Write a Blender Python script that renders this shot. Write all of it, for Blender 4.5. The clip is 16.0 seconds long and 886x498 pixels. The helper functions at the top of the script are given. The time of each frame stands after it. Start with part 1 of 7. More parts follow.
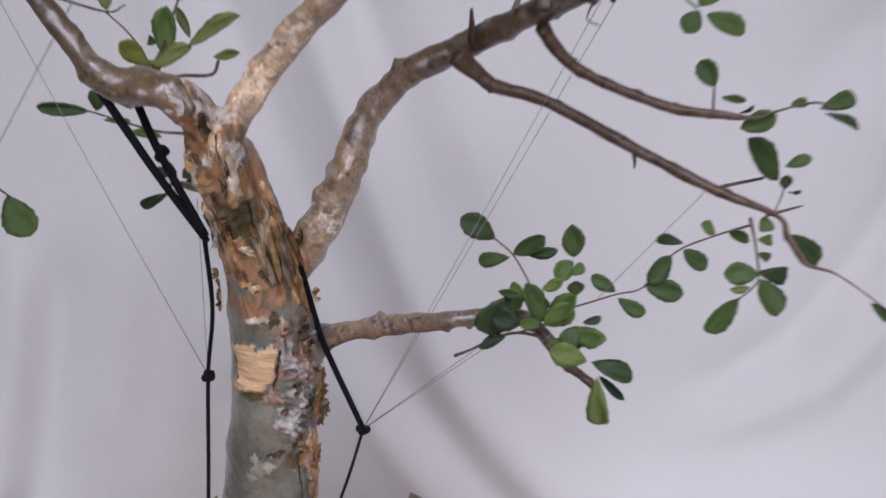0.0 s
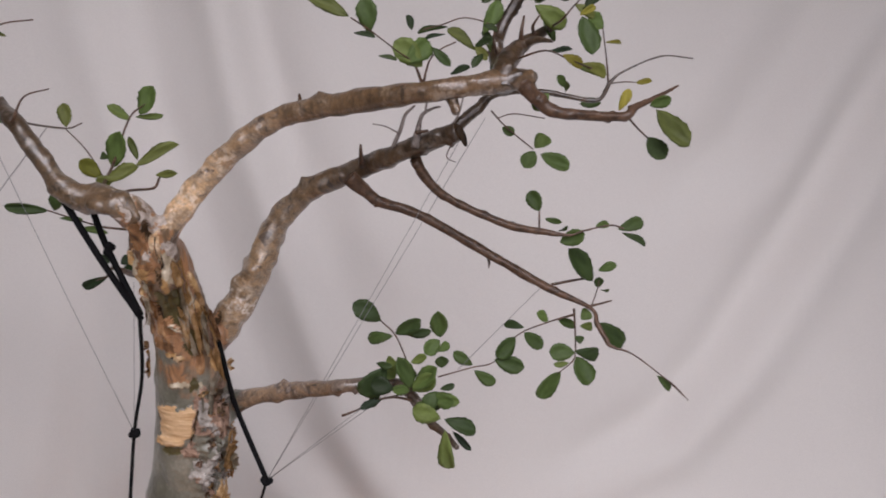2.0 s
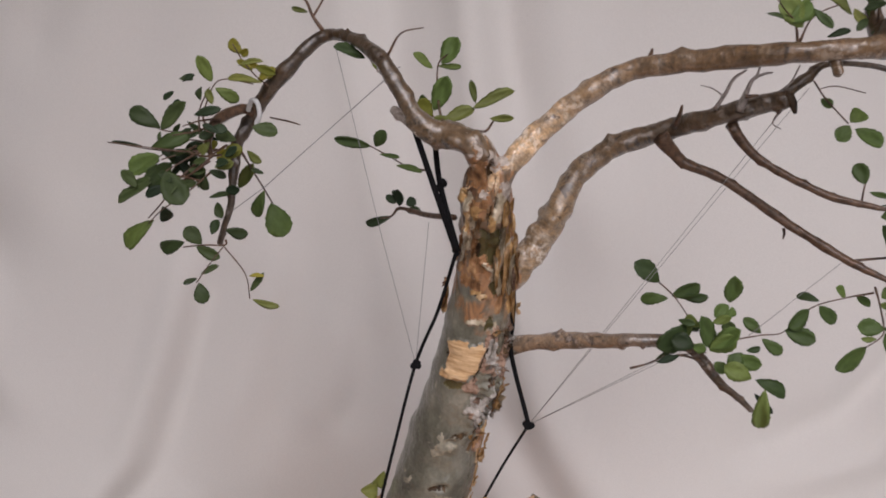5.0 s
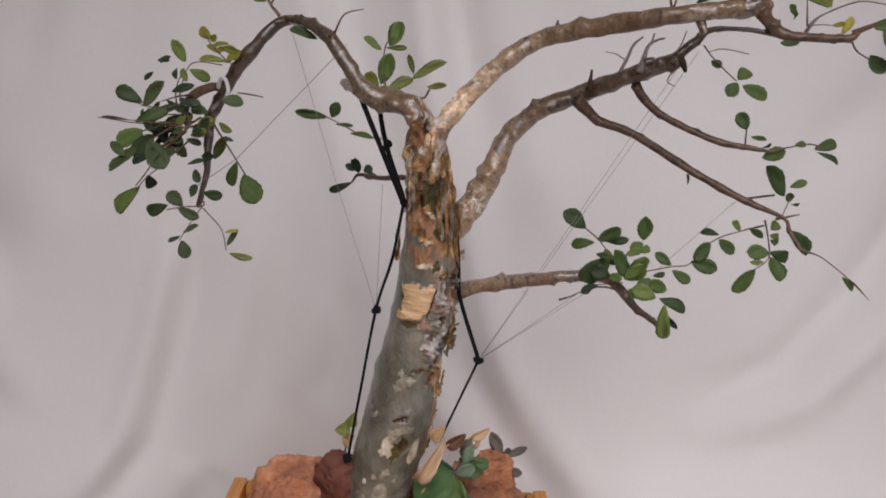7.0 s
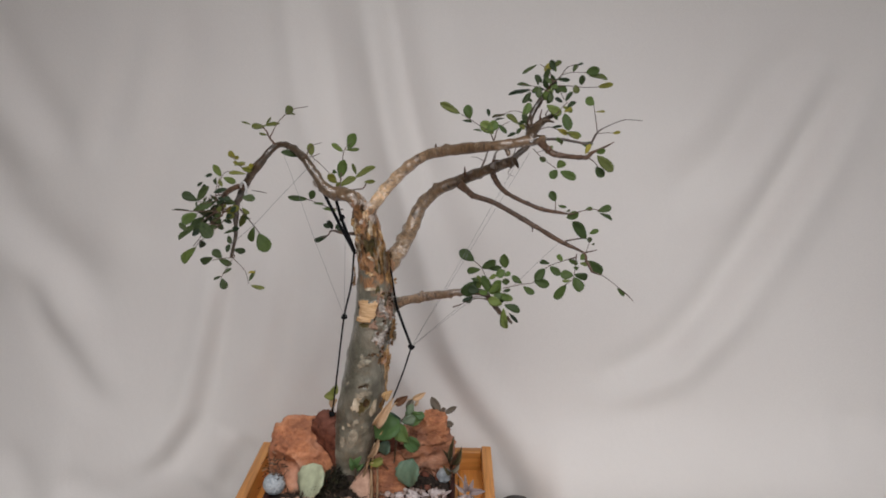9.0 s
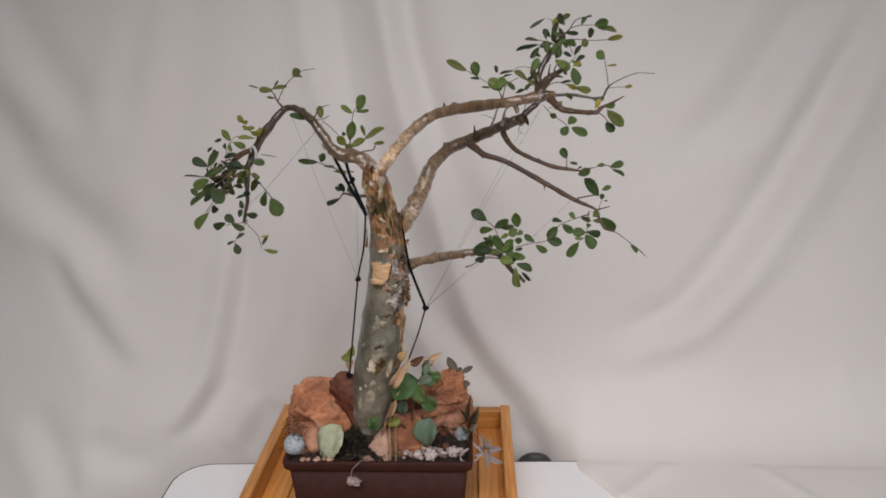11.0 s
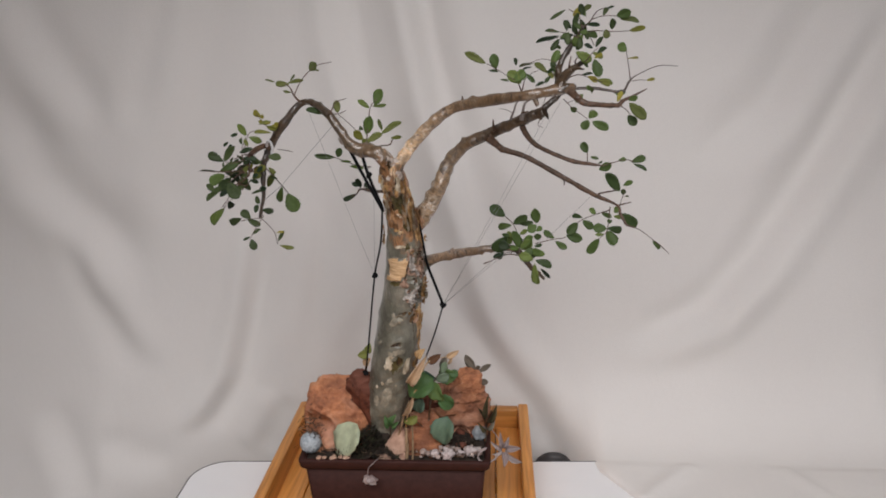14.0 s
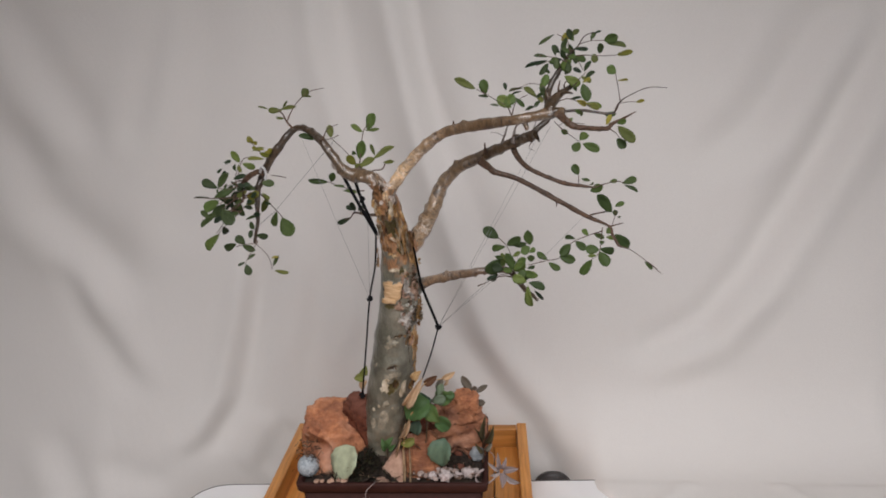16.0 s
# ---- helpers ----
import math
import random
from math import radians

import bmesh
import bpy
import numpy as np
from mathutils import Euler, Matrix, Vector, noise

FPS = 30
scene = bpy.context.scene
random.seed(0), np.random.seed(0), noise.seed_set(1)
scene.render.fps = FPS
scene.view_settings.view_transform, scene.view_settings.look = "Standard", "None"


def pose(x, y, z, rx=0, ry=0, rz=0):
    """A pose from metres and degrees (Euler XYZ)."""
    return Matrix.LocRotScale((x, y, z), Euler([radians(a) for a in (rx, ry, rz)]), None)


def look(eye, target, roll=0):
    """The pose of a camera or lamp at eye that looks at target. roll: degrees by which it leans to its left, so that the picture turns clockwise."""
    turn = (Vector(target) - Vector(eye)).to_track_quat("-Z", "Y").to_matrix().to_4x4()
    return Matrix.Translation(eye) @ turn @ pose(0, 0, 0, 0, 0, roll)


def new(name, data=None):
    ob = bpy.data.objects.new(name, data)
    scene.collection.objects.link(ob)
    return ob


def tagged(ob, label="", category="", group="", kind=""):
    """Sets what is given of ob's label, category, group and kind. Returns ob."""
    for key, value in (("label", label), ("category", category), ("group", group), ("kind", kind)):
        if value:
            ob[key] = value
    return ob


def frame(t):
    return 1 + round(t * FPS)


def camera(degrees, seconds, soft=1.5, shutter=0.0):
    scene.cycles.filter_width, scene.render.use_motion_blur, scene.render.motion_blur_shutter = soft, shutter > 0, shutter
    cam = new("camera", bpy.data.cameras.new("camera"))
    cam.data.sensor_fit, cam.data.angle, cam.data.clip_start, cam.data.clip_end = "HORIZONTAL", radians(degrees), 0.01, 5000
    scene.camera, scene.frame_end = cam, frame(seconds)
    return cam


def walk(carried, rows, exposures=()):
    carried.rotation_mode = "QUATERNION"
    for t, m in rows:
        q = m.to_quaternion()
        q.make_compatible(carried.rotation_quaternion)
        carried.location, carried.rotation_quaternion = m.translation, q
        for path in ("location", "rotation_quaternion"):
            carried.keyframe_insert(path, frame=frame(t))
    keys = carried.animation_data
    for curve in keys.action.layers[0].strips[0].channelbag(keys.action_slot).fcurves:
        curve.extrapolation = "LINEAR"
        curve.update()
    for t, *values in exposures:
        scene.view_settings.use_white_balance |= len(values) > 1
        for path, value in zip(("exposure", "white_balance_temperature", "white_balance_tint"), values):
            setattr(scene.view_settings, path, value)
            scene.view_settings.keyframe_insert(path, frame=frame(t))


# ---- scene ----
cam = camera(59.5, 16.0, soft=1.8, shutter=0.5)
PATH = [
    (0, 0.1209, -0.4429, 1.4906, 71.28, 1.02, -0.40),
    (0.5, 0.1276, -0.5267, 1.5136, 74.01, -0.07, -1.71),
    (1, 0.1337, -0.5499, 1.5282, 76.59, -1.15, -3.31),
    (1.5, 0.1428, -0.5493, 1.5396, 77.55, -2.19, -6.03),
    (2, 0.1456, -0.5487, 1.5296, 76.90, -1.63, -5.01),
    (2.5, 0.1101, -0.5517, 1.5362, 77.76, -2.47, -1.11),
    (3, 0.0632, -0.5560, 1.5355, 77.59, -3.30, 1.37),
    (3.5, 0.0192, -0.5507, 1.5282, 77.34, -4.93, 1.83),
    (4, -0.0015, -0.5533, 1.5153, 75.94, -5.80, 1.84),
    (4.2, -0.0049, -0.5433, 1.5097, 74.78, -5.64, 2.74),
    (6.3, 0.0190, -0.6373, 1.4928, 76.99, -4.55, 1.17),
    (6.5, 0.0290, -0.6431, 1.4860, 76.30, -4.69, 1.85),
    (7, 0.0320, -0.6562, 1.4831, 76.06, -3.27, 0.93),
    (7.5, 0.0440, -0.7438, 1.5286, 74.83, -3.44, 1.91),
    (8, 0.0890, -0.8386, 1.5781, 75.13, -0.76, 3.14),
    (8.5, 0.1330, -0.9844, 1.6051, 76.47, -0.56, 2.29),
    (9, 0.1540, -1.0235, 1.6097, 76.41, -0.78, 2.66),
    (9.5, 0.1580, -1.0245, 1.6100, 75.58, -0.50, 2.55),
    (10, 0.1620, -1.0208, 1.6080, 73.87, 0.50, 3.26),
    (12.5, 0.1690, -1.0215, 1.6051, 73.61, 0.62, 4.54),
    (13, 0.1630, -1.0189, 1.6075, 74.15, 0.85, 4.23),
    (13.5, 0.1620, -1.0130, 1.6020, 73.99, 0.87, 4.73),
    (14, 0.1660, -1.0077, 1.5986, 73.59, 1.09, 5.21),
    (14.5, 0.1730, -1.0024, 1.5993, 73.20, 1.37, 5.49),
    (15, 0.1820, -0.9997, 1.5976, 73.32, 1.76, 5.83),
    (15.5, 0.1850, -1.0055, 1.6114, 74.54, 2.03, 5.25),
    (16, 0.1760, -1.0077, 1.6109, 74.59, 1.88, 5.08),
]
EXPOSURES = [(0, -0.84, 5610, 20), (1.0, -0.91, 5880, 22), (2.0, -0.93, 6210, 20), (4.0, -0.92, 6430, 19), (7.0, -0.94, 6260, 19), (9.0, -0.97, 6320, 13), (12.5, -0.96, 6340, 14), (16.0, -0.96, 6340, 14)]
walk(cam, [(t, pose(*p)) for t, *p in PATH], EXPOSURES)

# ---- light ----
world = bpy.data.worlds.new("room_air")
scene.world = world
world.use_nodes = True
world.node_tree.nodes["Background"].inputs[0].default_value = (0.9, 0.95, 1.0, 1)
world.node_tree.nodes["Background"].inputs[1].default_value = 0.15


def area_lamp(name, eye, target, sx, sy, watts, colour, spread=180):
    data = bpy.data.lights.new(name, "AREA")
    data.shape, data.size, data.size_y, data.energy, data.color = "RECTANGLE", sx, sy, watts, colour
    data.spread = radians(spread)
    ob = new(name, data)
    ob.matrix_world = look(eye, target)
    return ob


# No window or ceiling lamp is in view; both area lamps are added light.
area_lamp("window_daylight", (0.9, -2.44, 1.75), (0.1, 0.3, 0.9), 1.5, 1.1, 16, (0.96, 0.98, 1.0))
area_lamp("ceiling_light_glow", (0.1, -1.4, 2.36), (0.05, 0.1, 0.6), 1.9, 0.85, 19.6, (1.0, 0.98, 0.96), 88)


# ---- materials ----
class Nodes:
    """A node material under construction."""

    def __init__(self, name, rough=0.7, metal=0.0, spec=0.5):
        self.mat = bpy.data.materials.new(name)
        self.mat.use_nodes = True
        self.tree = self.mat.node_tree
        self.bsdf = self.tree.nodes["Principled BSDF"]
        self.bsdf.inputs["Roughness"].default_value = rough
        self.bsdf.inputs["Metallic"].default_value = metal
        self.bsdf.inputs["Specular IOR Level"].default_value = spec
        self.where = self.add("ShaderNodeTexCoord").outputs["Object"]

    def add(self, kind, **values):
        node = self.tree.nodes.new(kind)
        for key, value in values.items():
            node.inputs[key.replace("_", " ")].default_value = value
        return node

    def link(self, a, b):
        self.tree.links.new(a, b)

    def noise(self, scale, detail=4.0, rough=0.55, stretch=None, distortion=0.0):
        node = self.add("ShaderNodeTexNoise", Scale=scale, Detail=detail, Roughness=rough, Distortion=distortion)
        if stretch:
            mapping = self.add("ShaderNodeMapping", Scale=stretch)
            self.link(self.where, mapping.inputs["Vector"])
            self.link(mapping.outputs["Vector"], node.inputs["Vector"])
        else:
            self.link(self.where, node.inputs["Vector"])
        return node.outputs["Fac"]

    def voronoi(self, scale, randomness=1.0):
        node = self.add("ShaderNodeTexVoronoi", Scale=scale, Randomness=randomness)
        self.link(self.where, node.inputs["Vector"])
        return node.outputs["Distance"]

    def ramp(self, value, *stops):
        node = self.tree.nodes.new("ShaderNodeValToRGB")
        ramp = node.color_ramp
        while len(ramp.elements) < len(stops):
            ramp.elements.new(0.5)
        for element, (place, colour) in zip(ramp.elements, stops):
            element.position = place
            element.color = (*colour, 1) if isinstance(colour, tuple) else (colour, colour, colour, 1)
        self.link(value, node.inputs["Fac"])
        return node.outputs["Color"]

    def mix(self, fac, a, b, how="MIX"):
        node = self.tree.nodes.new("ShaderNodeMix")
        node.data_type, node.blend_type = "RGBA", how
        for socket, value in ((node.inputs[0], fac), (node.inputs[6], a), (node.inputs[7], b)):
            if isinstance(value, (int, float)):
                socket.default_value = value
            elif isinstance(value, tuple):
                socket.default_value = (*value, 1)
            else:
                self.link(value, socket)
        return node.outputs[2]

    def maths(self, how, a, b=0.0):
        node = self.tree.nodes.new("ShaderNodeMath")
        node.operation = how
        for socket, value in zip(node.inputs, (a, b)):
            if isinstance(value, (int, float)):
                socket.default_value = value
            else:
                self.link(value, socket)
        return node.outputs[0]

    def colour(self, socket):
        if isinstance(socket, tuple):
            self.bsdf.inputs["Base Color"].default_value = (*socket, 1)
        else:
            self.link(socket, self.bsdf.inputs["Base Color"])

    def bump(self, value, strength=0.3, distance=0.002):
        node = self.add("ShaderNodeBump", Strength=strength, Distance=distance)
        self.link(value, node.inputs["Height"])
        if self.bsdf.inputs["Normal"].links:
            self.link(self.bsdf.inputs["Normal"].links[0].from_socket, node.inputs["Normal"])
        self.link(node.outputs["Normal"], self.bsdf.inputs["Normal"])

    def random(self):
        return self.tree.nodes.new("ShaderNodeObjectInfo").outputs["Random"]

    def height(self):
        node = self.tree.nodes.new("ShaderNodeSeparateXYZ")
        self.link(self.where, node.inputs[0])
        return node.outputs["Z"]


def plain(name, low, high, scale=40.0, rough=0.7, bump=0.2, stretch=None, spec=0.4, distance=0.001):
    n = Nodes(name, rough, 0.0, spec)
    grain = n.noise(scale, 5.0, 0.6, stretch)
    n.colour(n.ramp(grain, (0.3, low), (0.7, high)))
    n.bump(grain, bump, distance)
    return n.mat


def fibrous(name, dark, middle, light):
    """Papery bark with long upright fibres and blotches."""
    n = Nodes(name, 0.62, 0.0, 0.4)
    fibre = n.noise(170.0, 5.0, 0.6, (1, 1, 0.1), 0.3)
    blotch = n.noise(90.0, 5.0, 0.65)
    value = n.maths("ADD", n.maths("MULTIPLY", fibre, 0.55), n.maths("MULTIPLY", blotch, 0.45))
    n.colour(n.ramp(value, (0.36, dark), (0.5, middle), (0.64, light)))
    n.bump(fibre, 0.6, 0.002)
    n.bump(blotch, 0.4, 0.002)
    return n.mat


def cloth_material():
    n = Nodes("cotton_sheet", 0.85, 0.0, 0.2)
    broad = n.noise(2.2, 3.0)
    weave = n.noise(900.0, 2.0)
    n.colour(n.mix(0.35, n.ramp(broad, (0.3, (0.71, 0.68, 0.65)), (0.7, (0.78, 0.752, 0.72))), n.ramp(weave, (0.3, (0.67, 0.645, 0.615)), (0.7, (0.82, 0.79, 0.76)))))
    n.bump(n.noise(6.0, 4.0, 0.55, (1, 1, 0.6), 0.5), 0.22, 0.012)
    n.bump(n.noise(24.0, 4.0), 0.12, 0.004)
    n.bump(weave, 0.1, 0.0004)
    n.bsdf.inputs["Sheen Weight"].default_value = 0.15
    return n.mat


def bark_material(name, peeled):
    """Grey-green skin with pale scars and blotches; peeled: how far ochre papery bark covers the upper part."""
    n = Nodes(name, 0.34, 0.0, 0.6)
    n.bsdf.inputs["Coat Weight"].default_value = 0.35
    n.bsdf.inputs["Coat Roughness"].default_value = 0.28
    fine = n.noise(420.0, 6.0, 0.65)
    blotch = n.noise(42.0, 5.0, 0.6, (1, 1, 0.6))
    skin = n.ramp(blotch, (0.3, (0.050, 0.046, 0.032)), (0.44, (0.116, 0.110, 0.077)), (0.58, (0.19, 0.18, 0.136)), (0.74, (0.37, 0.33, 0.255)))
    skin = n.mix(0.22, skin, n.ramp(fine, (0.3, (0.06, 0.055, 0.042)), (0.7, (0.32, 0.30, 0.25))))
    spots = n.ramp(n.noise(95.0, 3.0, 0.5), (0.66, 0.0), (0.71, 1.0))
    skin = n.mix(n.maths("MULTIPLY", spots, 0.5), skin, (0.50, 0.44, 0.32))
    papery = n.ramp(n.noise(58.0, 6.0, 0.62, (1, 1, 0.2), 0.8), (0.28, (0.024, 0.013, 0.007)), (0.38, (0.12, 0.055, 0.027)), (0.48, (0.14, 0.085, 0.045)), (0.57, (0.41, 0.195, 0.082)), (0.67, (0.16, 0.085, 0.046)), (0.77, (0.60, 0.43, 0.27)))
    papery = n.mix(n.ramp(n.noise(230.0, 4.0, 0.6), (0.65, 0.0), (0.72, 0.6)), papery, (0.56, 0.50, 0.43))
    rise = n.maths("ADD", n.height(), n.maths("MULTIPLY", n.maths("SUBTRACT", n.noise(38.0, 4.0), 0.5), 0.12))
    zone = n.ramp(n.maths("MULTIPLY", n.maths("SUBTRACT", rise, 1.2), 4.0), (0.48, 0.0), (0.54, peeled))
    n.colour(n.mix(zone, skin, papery))
    n.bump(n.noise(90.0, 6.0, 0.65, (1, 1, 0.5)), 0.55, 0.003)
    n.bump(fine, 0.35, 0.0008)
    return n.mat


def limb_material(name, gain, old=1.0, tint=(1.0, 1.0, 1.0)):
    """Glossy limb bark: cream and ochre near the trunk, grey-brown further out; old: how much pale crust."""
    n = Nodes(name, 0.4, 0.0, 0.7)
    n.bsdf.inputs["Coat Weight"].default_value = 0.7
    n.bsdf.inputs["Coat Roughness"].default_value = 0.2
    fine = n.noise(480.0, 6.0, 0.7)
    blotch = n.noise(62.0, 6.0, 0.68, None, 0.5)
    skin = n.ramp(blotch, (0.32, (0.045, 0.030, 0.019)), (0.42, (0.20, 0.130, 0.070)), (0.50, (0.42, 0.275, 0.140)), (0.57, (0.25, 0.185, 0.125)), (0.66, (0.74, 0.63, 0.48)))
    skin = n.mix(0.3, skin, n.ramp(fine, (0.32, (0.05, 0.035, 0.024)), (0.68, (0.58, 0.50, 0.38))))
    along = n.tree.nodes.new("ShaderNodeAttribute")
    along.attribute_name = "grain"
    ring = n.add("ShaderNodeMapping", Scale=(0.35, 0.35, 1.6))
    n.link(along.outputs["Vector"], ring.inputs["Vector"])
    bands = n.add("ShaderNodeTexNoise", Scale=150.0, Detail=4.0, Roughness=0.6)
    n.link(ring.outputs["Vector"], bands.inputs["Vector"])
    bands = bands.outputs["Fac"]
    skin = n.mix(0.5, skin, n.mix(1.0, skin, n.ramp(bands, (0.34, 0.4), (0.5, 1.0), (0.66, 1.5)), "MULTIPLY"))
    scars = n.ramp(n.noise(120.0, 3.0, 0.5, None, 0.8), (0.61, 0.0), (0.66, 0.8))
    skin = n.mix(scars, skin, (0.06, 0.042, 0.03))
    # Pale crust flecks, whitened to give the limbs painted gloss highlights as well.
    crust = n.maths("MULTIPLY", n.ramp(n.noise(34.0, 4.0, 0.6), (0.48, 0.0), (0.66, old)), n.ramp(n.noise(260.0, 5.0, 0.65), (0.50, 0.0), (0.58, 0.85)))
    skin = n.mix(crust, skin, (0.74, 0.69, 0.62))
    away = n.tree.nodes.new("ShaderNodeVectorMath")
    away.operation = "DISTANCE"
    away.inputs[1].default_value = (0.01, -0.04, 1.38)
    n.link(n.where, away.inputs[0])
    young = n.ramp(n.maths("ADD", away.outputs["Value"], n.maths("MULTIPLY", blotch, 0.06)), (0.10, (gain * 1.45, gain * 1.34, gain * 1.16)), (0.17, (gain * 0.52, gain * 0.455, gain * 0.38)), (0.25, (gain * 0.31, gain * 0.25, gain * 0.185)))
    n.colour(n.mix(1.0, n.mix(1.0, skin, tint, "MULTIPLY"), young, "MULTIPLY"))
    n.bump(blotch, 0.45, 0.0025)
    n.bump(bands, 0.35, 0.0012)
    n.bump(n.noise(170.0, 4.0, 0.6), 0.6, 0.0016)
    n.bump(fine, 0.4, 0.0006)
    return n.mat


def leaf_material(name, dark, light, vein):
    n = Nodes(name, 0.55, 0.0, 0.3)
    pick = n.ramp(n.random(), (0.0, dark), (0.4, tuple((a + b) / 2 for a, b in zip(dark, light))), (0.8, light), (0.93, tuple(0.5 * (a + b) for a, b in zip(light, vein))))
    mottle = n.ramp(n.noise(3.0, 4.0), (0.3, 0.72), (0.7, 1.2))
    base = n.mix(1.0, pick, mottle, "MULTIPLY")
    n.colour(base)
    n.bump(n.noise(14.0, 3.0), 0.2, 0.0008)
    clear = n.add("ShaderNodeBsdfTranslucent")
    n.link(n.mix(0.5, base, vein), clear.inputs["Color"])
    both = n.add("ShaderNodeMixShader", Fac=0.22)
    n.link(n.bsdf.outputs[0], both.inputs[1])
    n.link(clear.outputs[0], both.inputs[2])
    n.link(both.outputs[0], n.tree.nodes["Material Output"].inputs["Surface"])
    return n.mat


def wood_material():
    n = Nodes("varnished_pine", 0.38, 0.0, 0.5)
    grain = n.noise(55.0, 6.0, 0.6, (1, 0.06, 1), 1.2)
    fine = n.noise(400.0, 3.0, 0.6, (1, 0.03, 1))
    base = n.ramp(grain, (0.3, (0.36, 0.135, 0.026)), (0.5, (0.64, 0.265, 0.055)), (0.72, (0.76, 0.37, 0.105)))
    shade = n.ramp(n.random(), (0.0, 0.84), (1.0, 1.25))
    n.colour(n.mix(1.0, n.mix(0.2, base, n.ramp(fine, (0.3, (0.25, 0.10, 0.02)), (0.7, (0.6, 0.3, 0.09)))), shade, "MULTIPLY"))
    n.bump(fine, 0.15, 0.0005)
    return n.mat


def rock_material(name="red_lava_rock", gain=1.0, beds=None, hue=1.0):
    n = Nodes(name, 0.88, 0.0, 0.25)
    broad = n.noise(26.0, 6.0, 0.72, beds, 0.5)
    fine = n.noise(260.0, 6.0, 0.7)
    base = n.ramp(broad, (0.28, (0.15, 0.050, 0.026)), (0.42, (0.38, 0.140, 0.064)), (0.54, (0.58, 0.232, 0.102)), (0.70, (0.70, 0.385, 0.235)))
    tone = n.noise(13.0, 3.0, 0.5)
    base = n.mix(n.ramp(tone, (0.46, 0.0), (0.60, 0.65)), base, (0.56, 0.32, 0.235))
    base = n.mix(n.ramp(n.noise(17.0, 3.0, 0.5, None, 0.4), (0.50, 0.0), (0.62, 0.75)), base, (0.24, 0.085, 0.045))
    base = n.mix(0.18, base, n.ramp(fine, (0.3, (0.12, 0.05, 0.03)), (0.7, (0.62, 0.38, 0.26))))
    # Dark dots paint the shade of small pits that the surface does not have.
    pit_shade = n.ramp(n.voronoi(75.0), (0.08, 0.0), (0.24, 1.0))
    few = n.ramp(n.noise(45.0, 2.0), (0.42, 0.0), (0.52, 0.85))
    base = n.mix(n.maths("MULTIPLY", n.maths("SUBTRACT", 1.0, pit_shade), few), base, (0.10, 0.045, 0.03))
    n.colour(n.mix(1.0, base, (gain, gain * hue, gain * hue), "MULTIPLY"))
    n.bump(n.noise(60.0, 5.0, 0.7, beds), 0.3 if beds is None else 0.9, 0.004)
    n.bump(fine, 0.6, 0.002)
    return n.mat


CLOTH = cloth_material()
BARK = bark_material("trunk_bark", 0.92)
LIMB = limb_material("limb_bark", 0.6, 1.0, (1.0, 0.985, 1.04))
TWIG = plain("young_twig_bark", (0.032, 0.019, 0.013), (0.17, 0.098, 0.060), 220.0, 0.36, 0.5, distance=0.0015)
GREYTWIG = plain("grey_twig_bark", (0.09, 0.07, 0.06), (0.36, 0.31, 0.28), 240.0, 0.5, 0.5, distance=0.0015)
leaf_green = leaf_material("leaf_green", (0.038, 0.064, 0.021), (0.124, 0.188, 0.050), (0.22, 0.26, 0.065))
leaf_olive = leaf_material("leaf_olive", (0.08, 0.10, 0.026), (0.19, 0.21, 0.055), (0.27, 0.27, 0.06))
leaf_yellow = leaf_material("leaf_yellow", (0.15, 0.16, 0.025), (0.36, 0.31, 0.045), (0.48, 0.42, 0.08))
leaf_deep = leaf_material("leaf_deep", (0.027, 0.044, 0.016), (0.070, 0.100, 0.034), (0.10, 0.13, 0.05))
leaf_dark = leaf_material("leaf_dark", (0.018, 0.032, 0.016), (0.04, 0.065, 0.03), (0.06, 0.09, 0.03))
WOOD = wood_material()
ROCK = rock_material(gain=0.98)
LAYERED = rock_material("layered_red_rock", 0.8, (1, 1, 4.5))
# Dimmed, redder rock copy; the facet by the trunk gets its shade from it.
DARKROCK = rock_material("dark_red_rock", 0.30, None, 0.74)
POT = plain("brown_plastic", (0.034, 0.0125, 0.0098), (0.052, 0.020, 0.0158), 90.0, 0.7, 0.15, spec=0.18)
SOIL = plain("potting_soil", (0.012, 0.008, 0.006), (0.05, 0.035, 0.025), 160.0, 0.95, 0.8, distance=0.004)
TABLE = plain("white_tabletop", (0.82, 0.82, 0.83), (0.87, 0.87, 0.87), 6.0, 0.45, 0.02)
CORD = plain("black_cord", (0.004, 0.004, 0.005), (0.011, 0.011, 0.012), 900.0, 0.8, 0.4, spec=0.12)
THREAD = plain("grey_thread", (0.20, 0.19, 0.18), (0.30, 0.29, 0.28), 500.0, 0.6, 0.1)
# Walls are unseen; warm, dull beige tunes the bounced light.
WALL = plain("unseen_wall_beige", (0.42, 0.36, 0.29), (0.48, 0.42, 0.345), 3.0, 0.9, 0.05)
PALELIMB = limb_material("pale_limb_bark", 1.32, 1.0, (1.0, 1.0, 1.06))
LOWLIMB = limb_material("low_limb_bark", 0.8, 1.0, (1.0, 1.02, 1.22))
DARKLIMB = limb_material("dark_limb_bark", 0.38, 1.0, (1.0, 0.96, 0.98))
FLOOR = plain("floor_tile", (0.27, 0.20, 0.13), (0.36, 0.28, 0.19), 7.0, 0.6, 0.05)
PEEL = fibrous("papery_bark", (0.18, 0.085, 0.03), (0.53, 0.32, 0.13), (0.84, 0.65, 0.42))
OCHRE = fibrous("ochre_bark", (0.055, 0.025, 0.012), (0.29, 0.143, 0.06), (0.60, 0.37, 0.19))
RAW = plain("torn_raw_wood", (0.46, 0.25, 0.10), (0.84, 0.60, 0.36), 200.0, 0.8, 0.5, (0.25, 0.25, 1.6), distance=0.002)
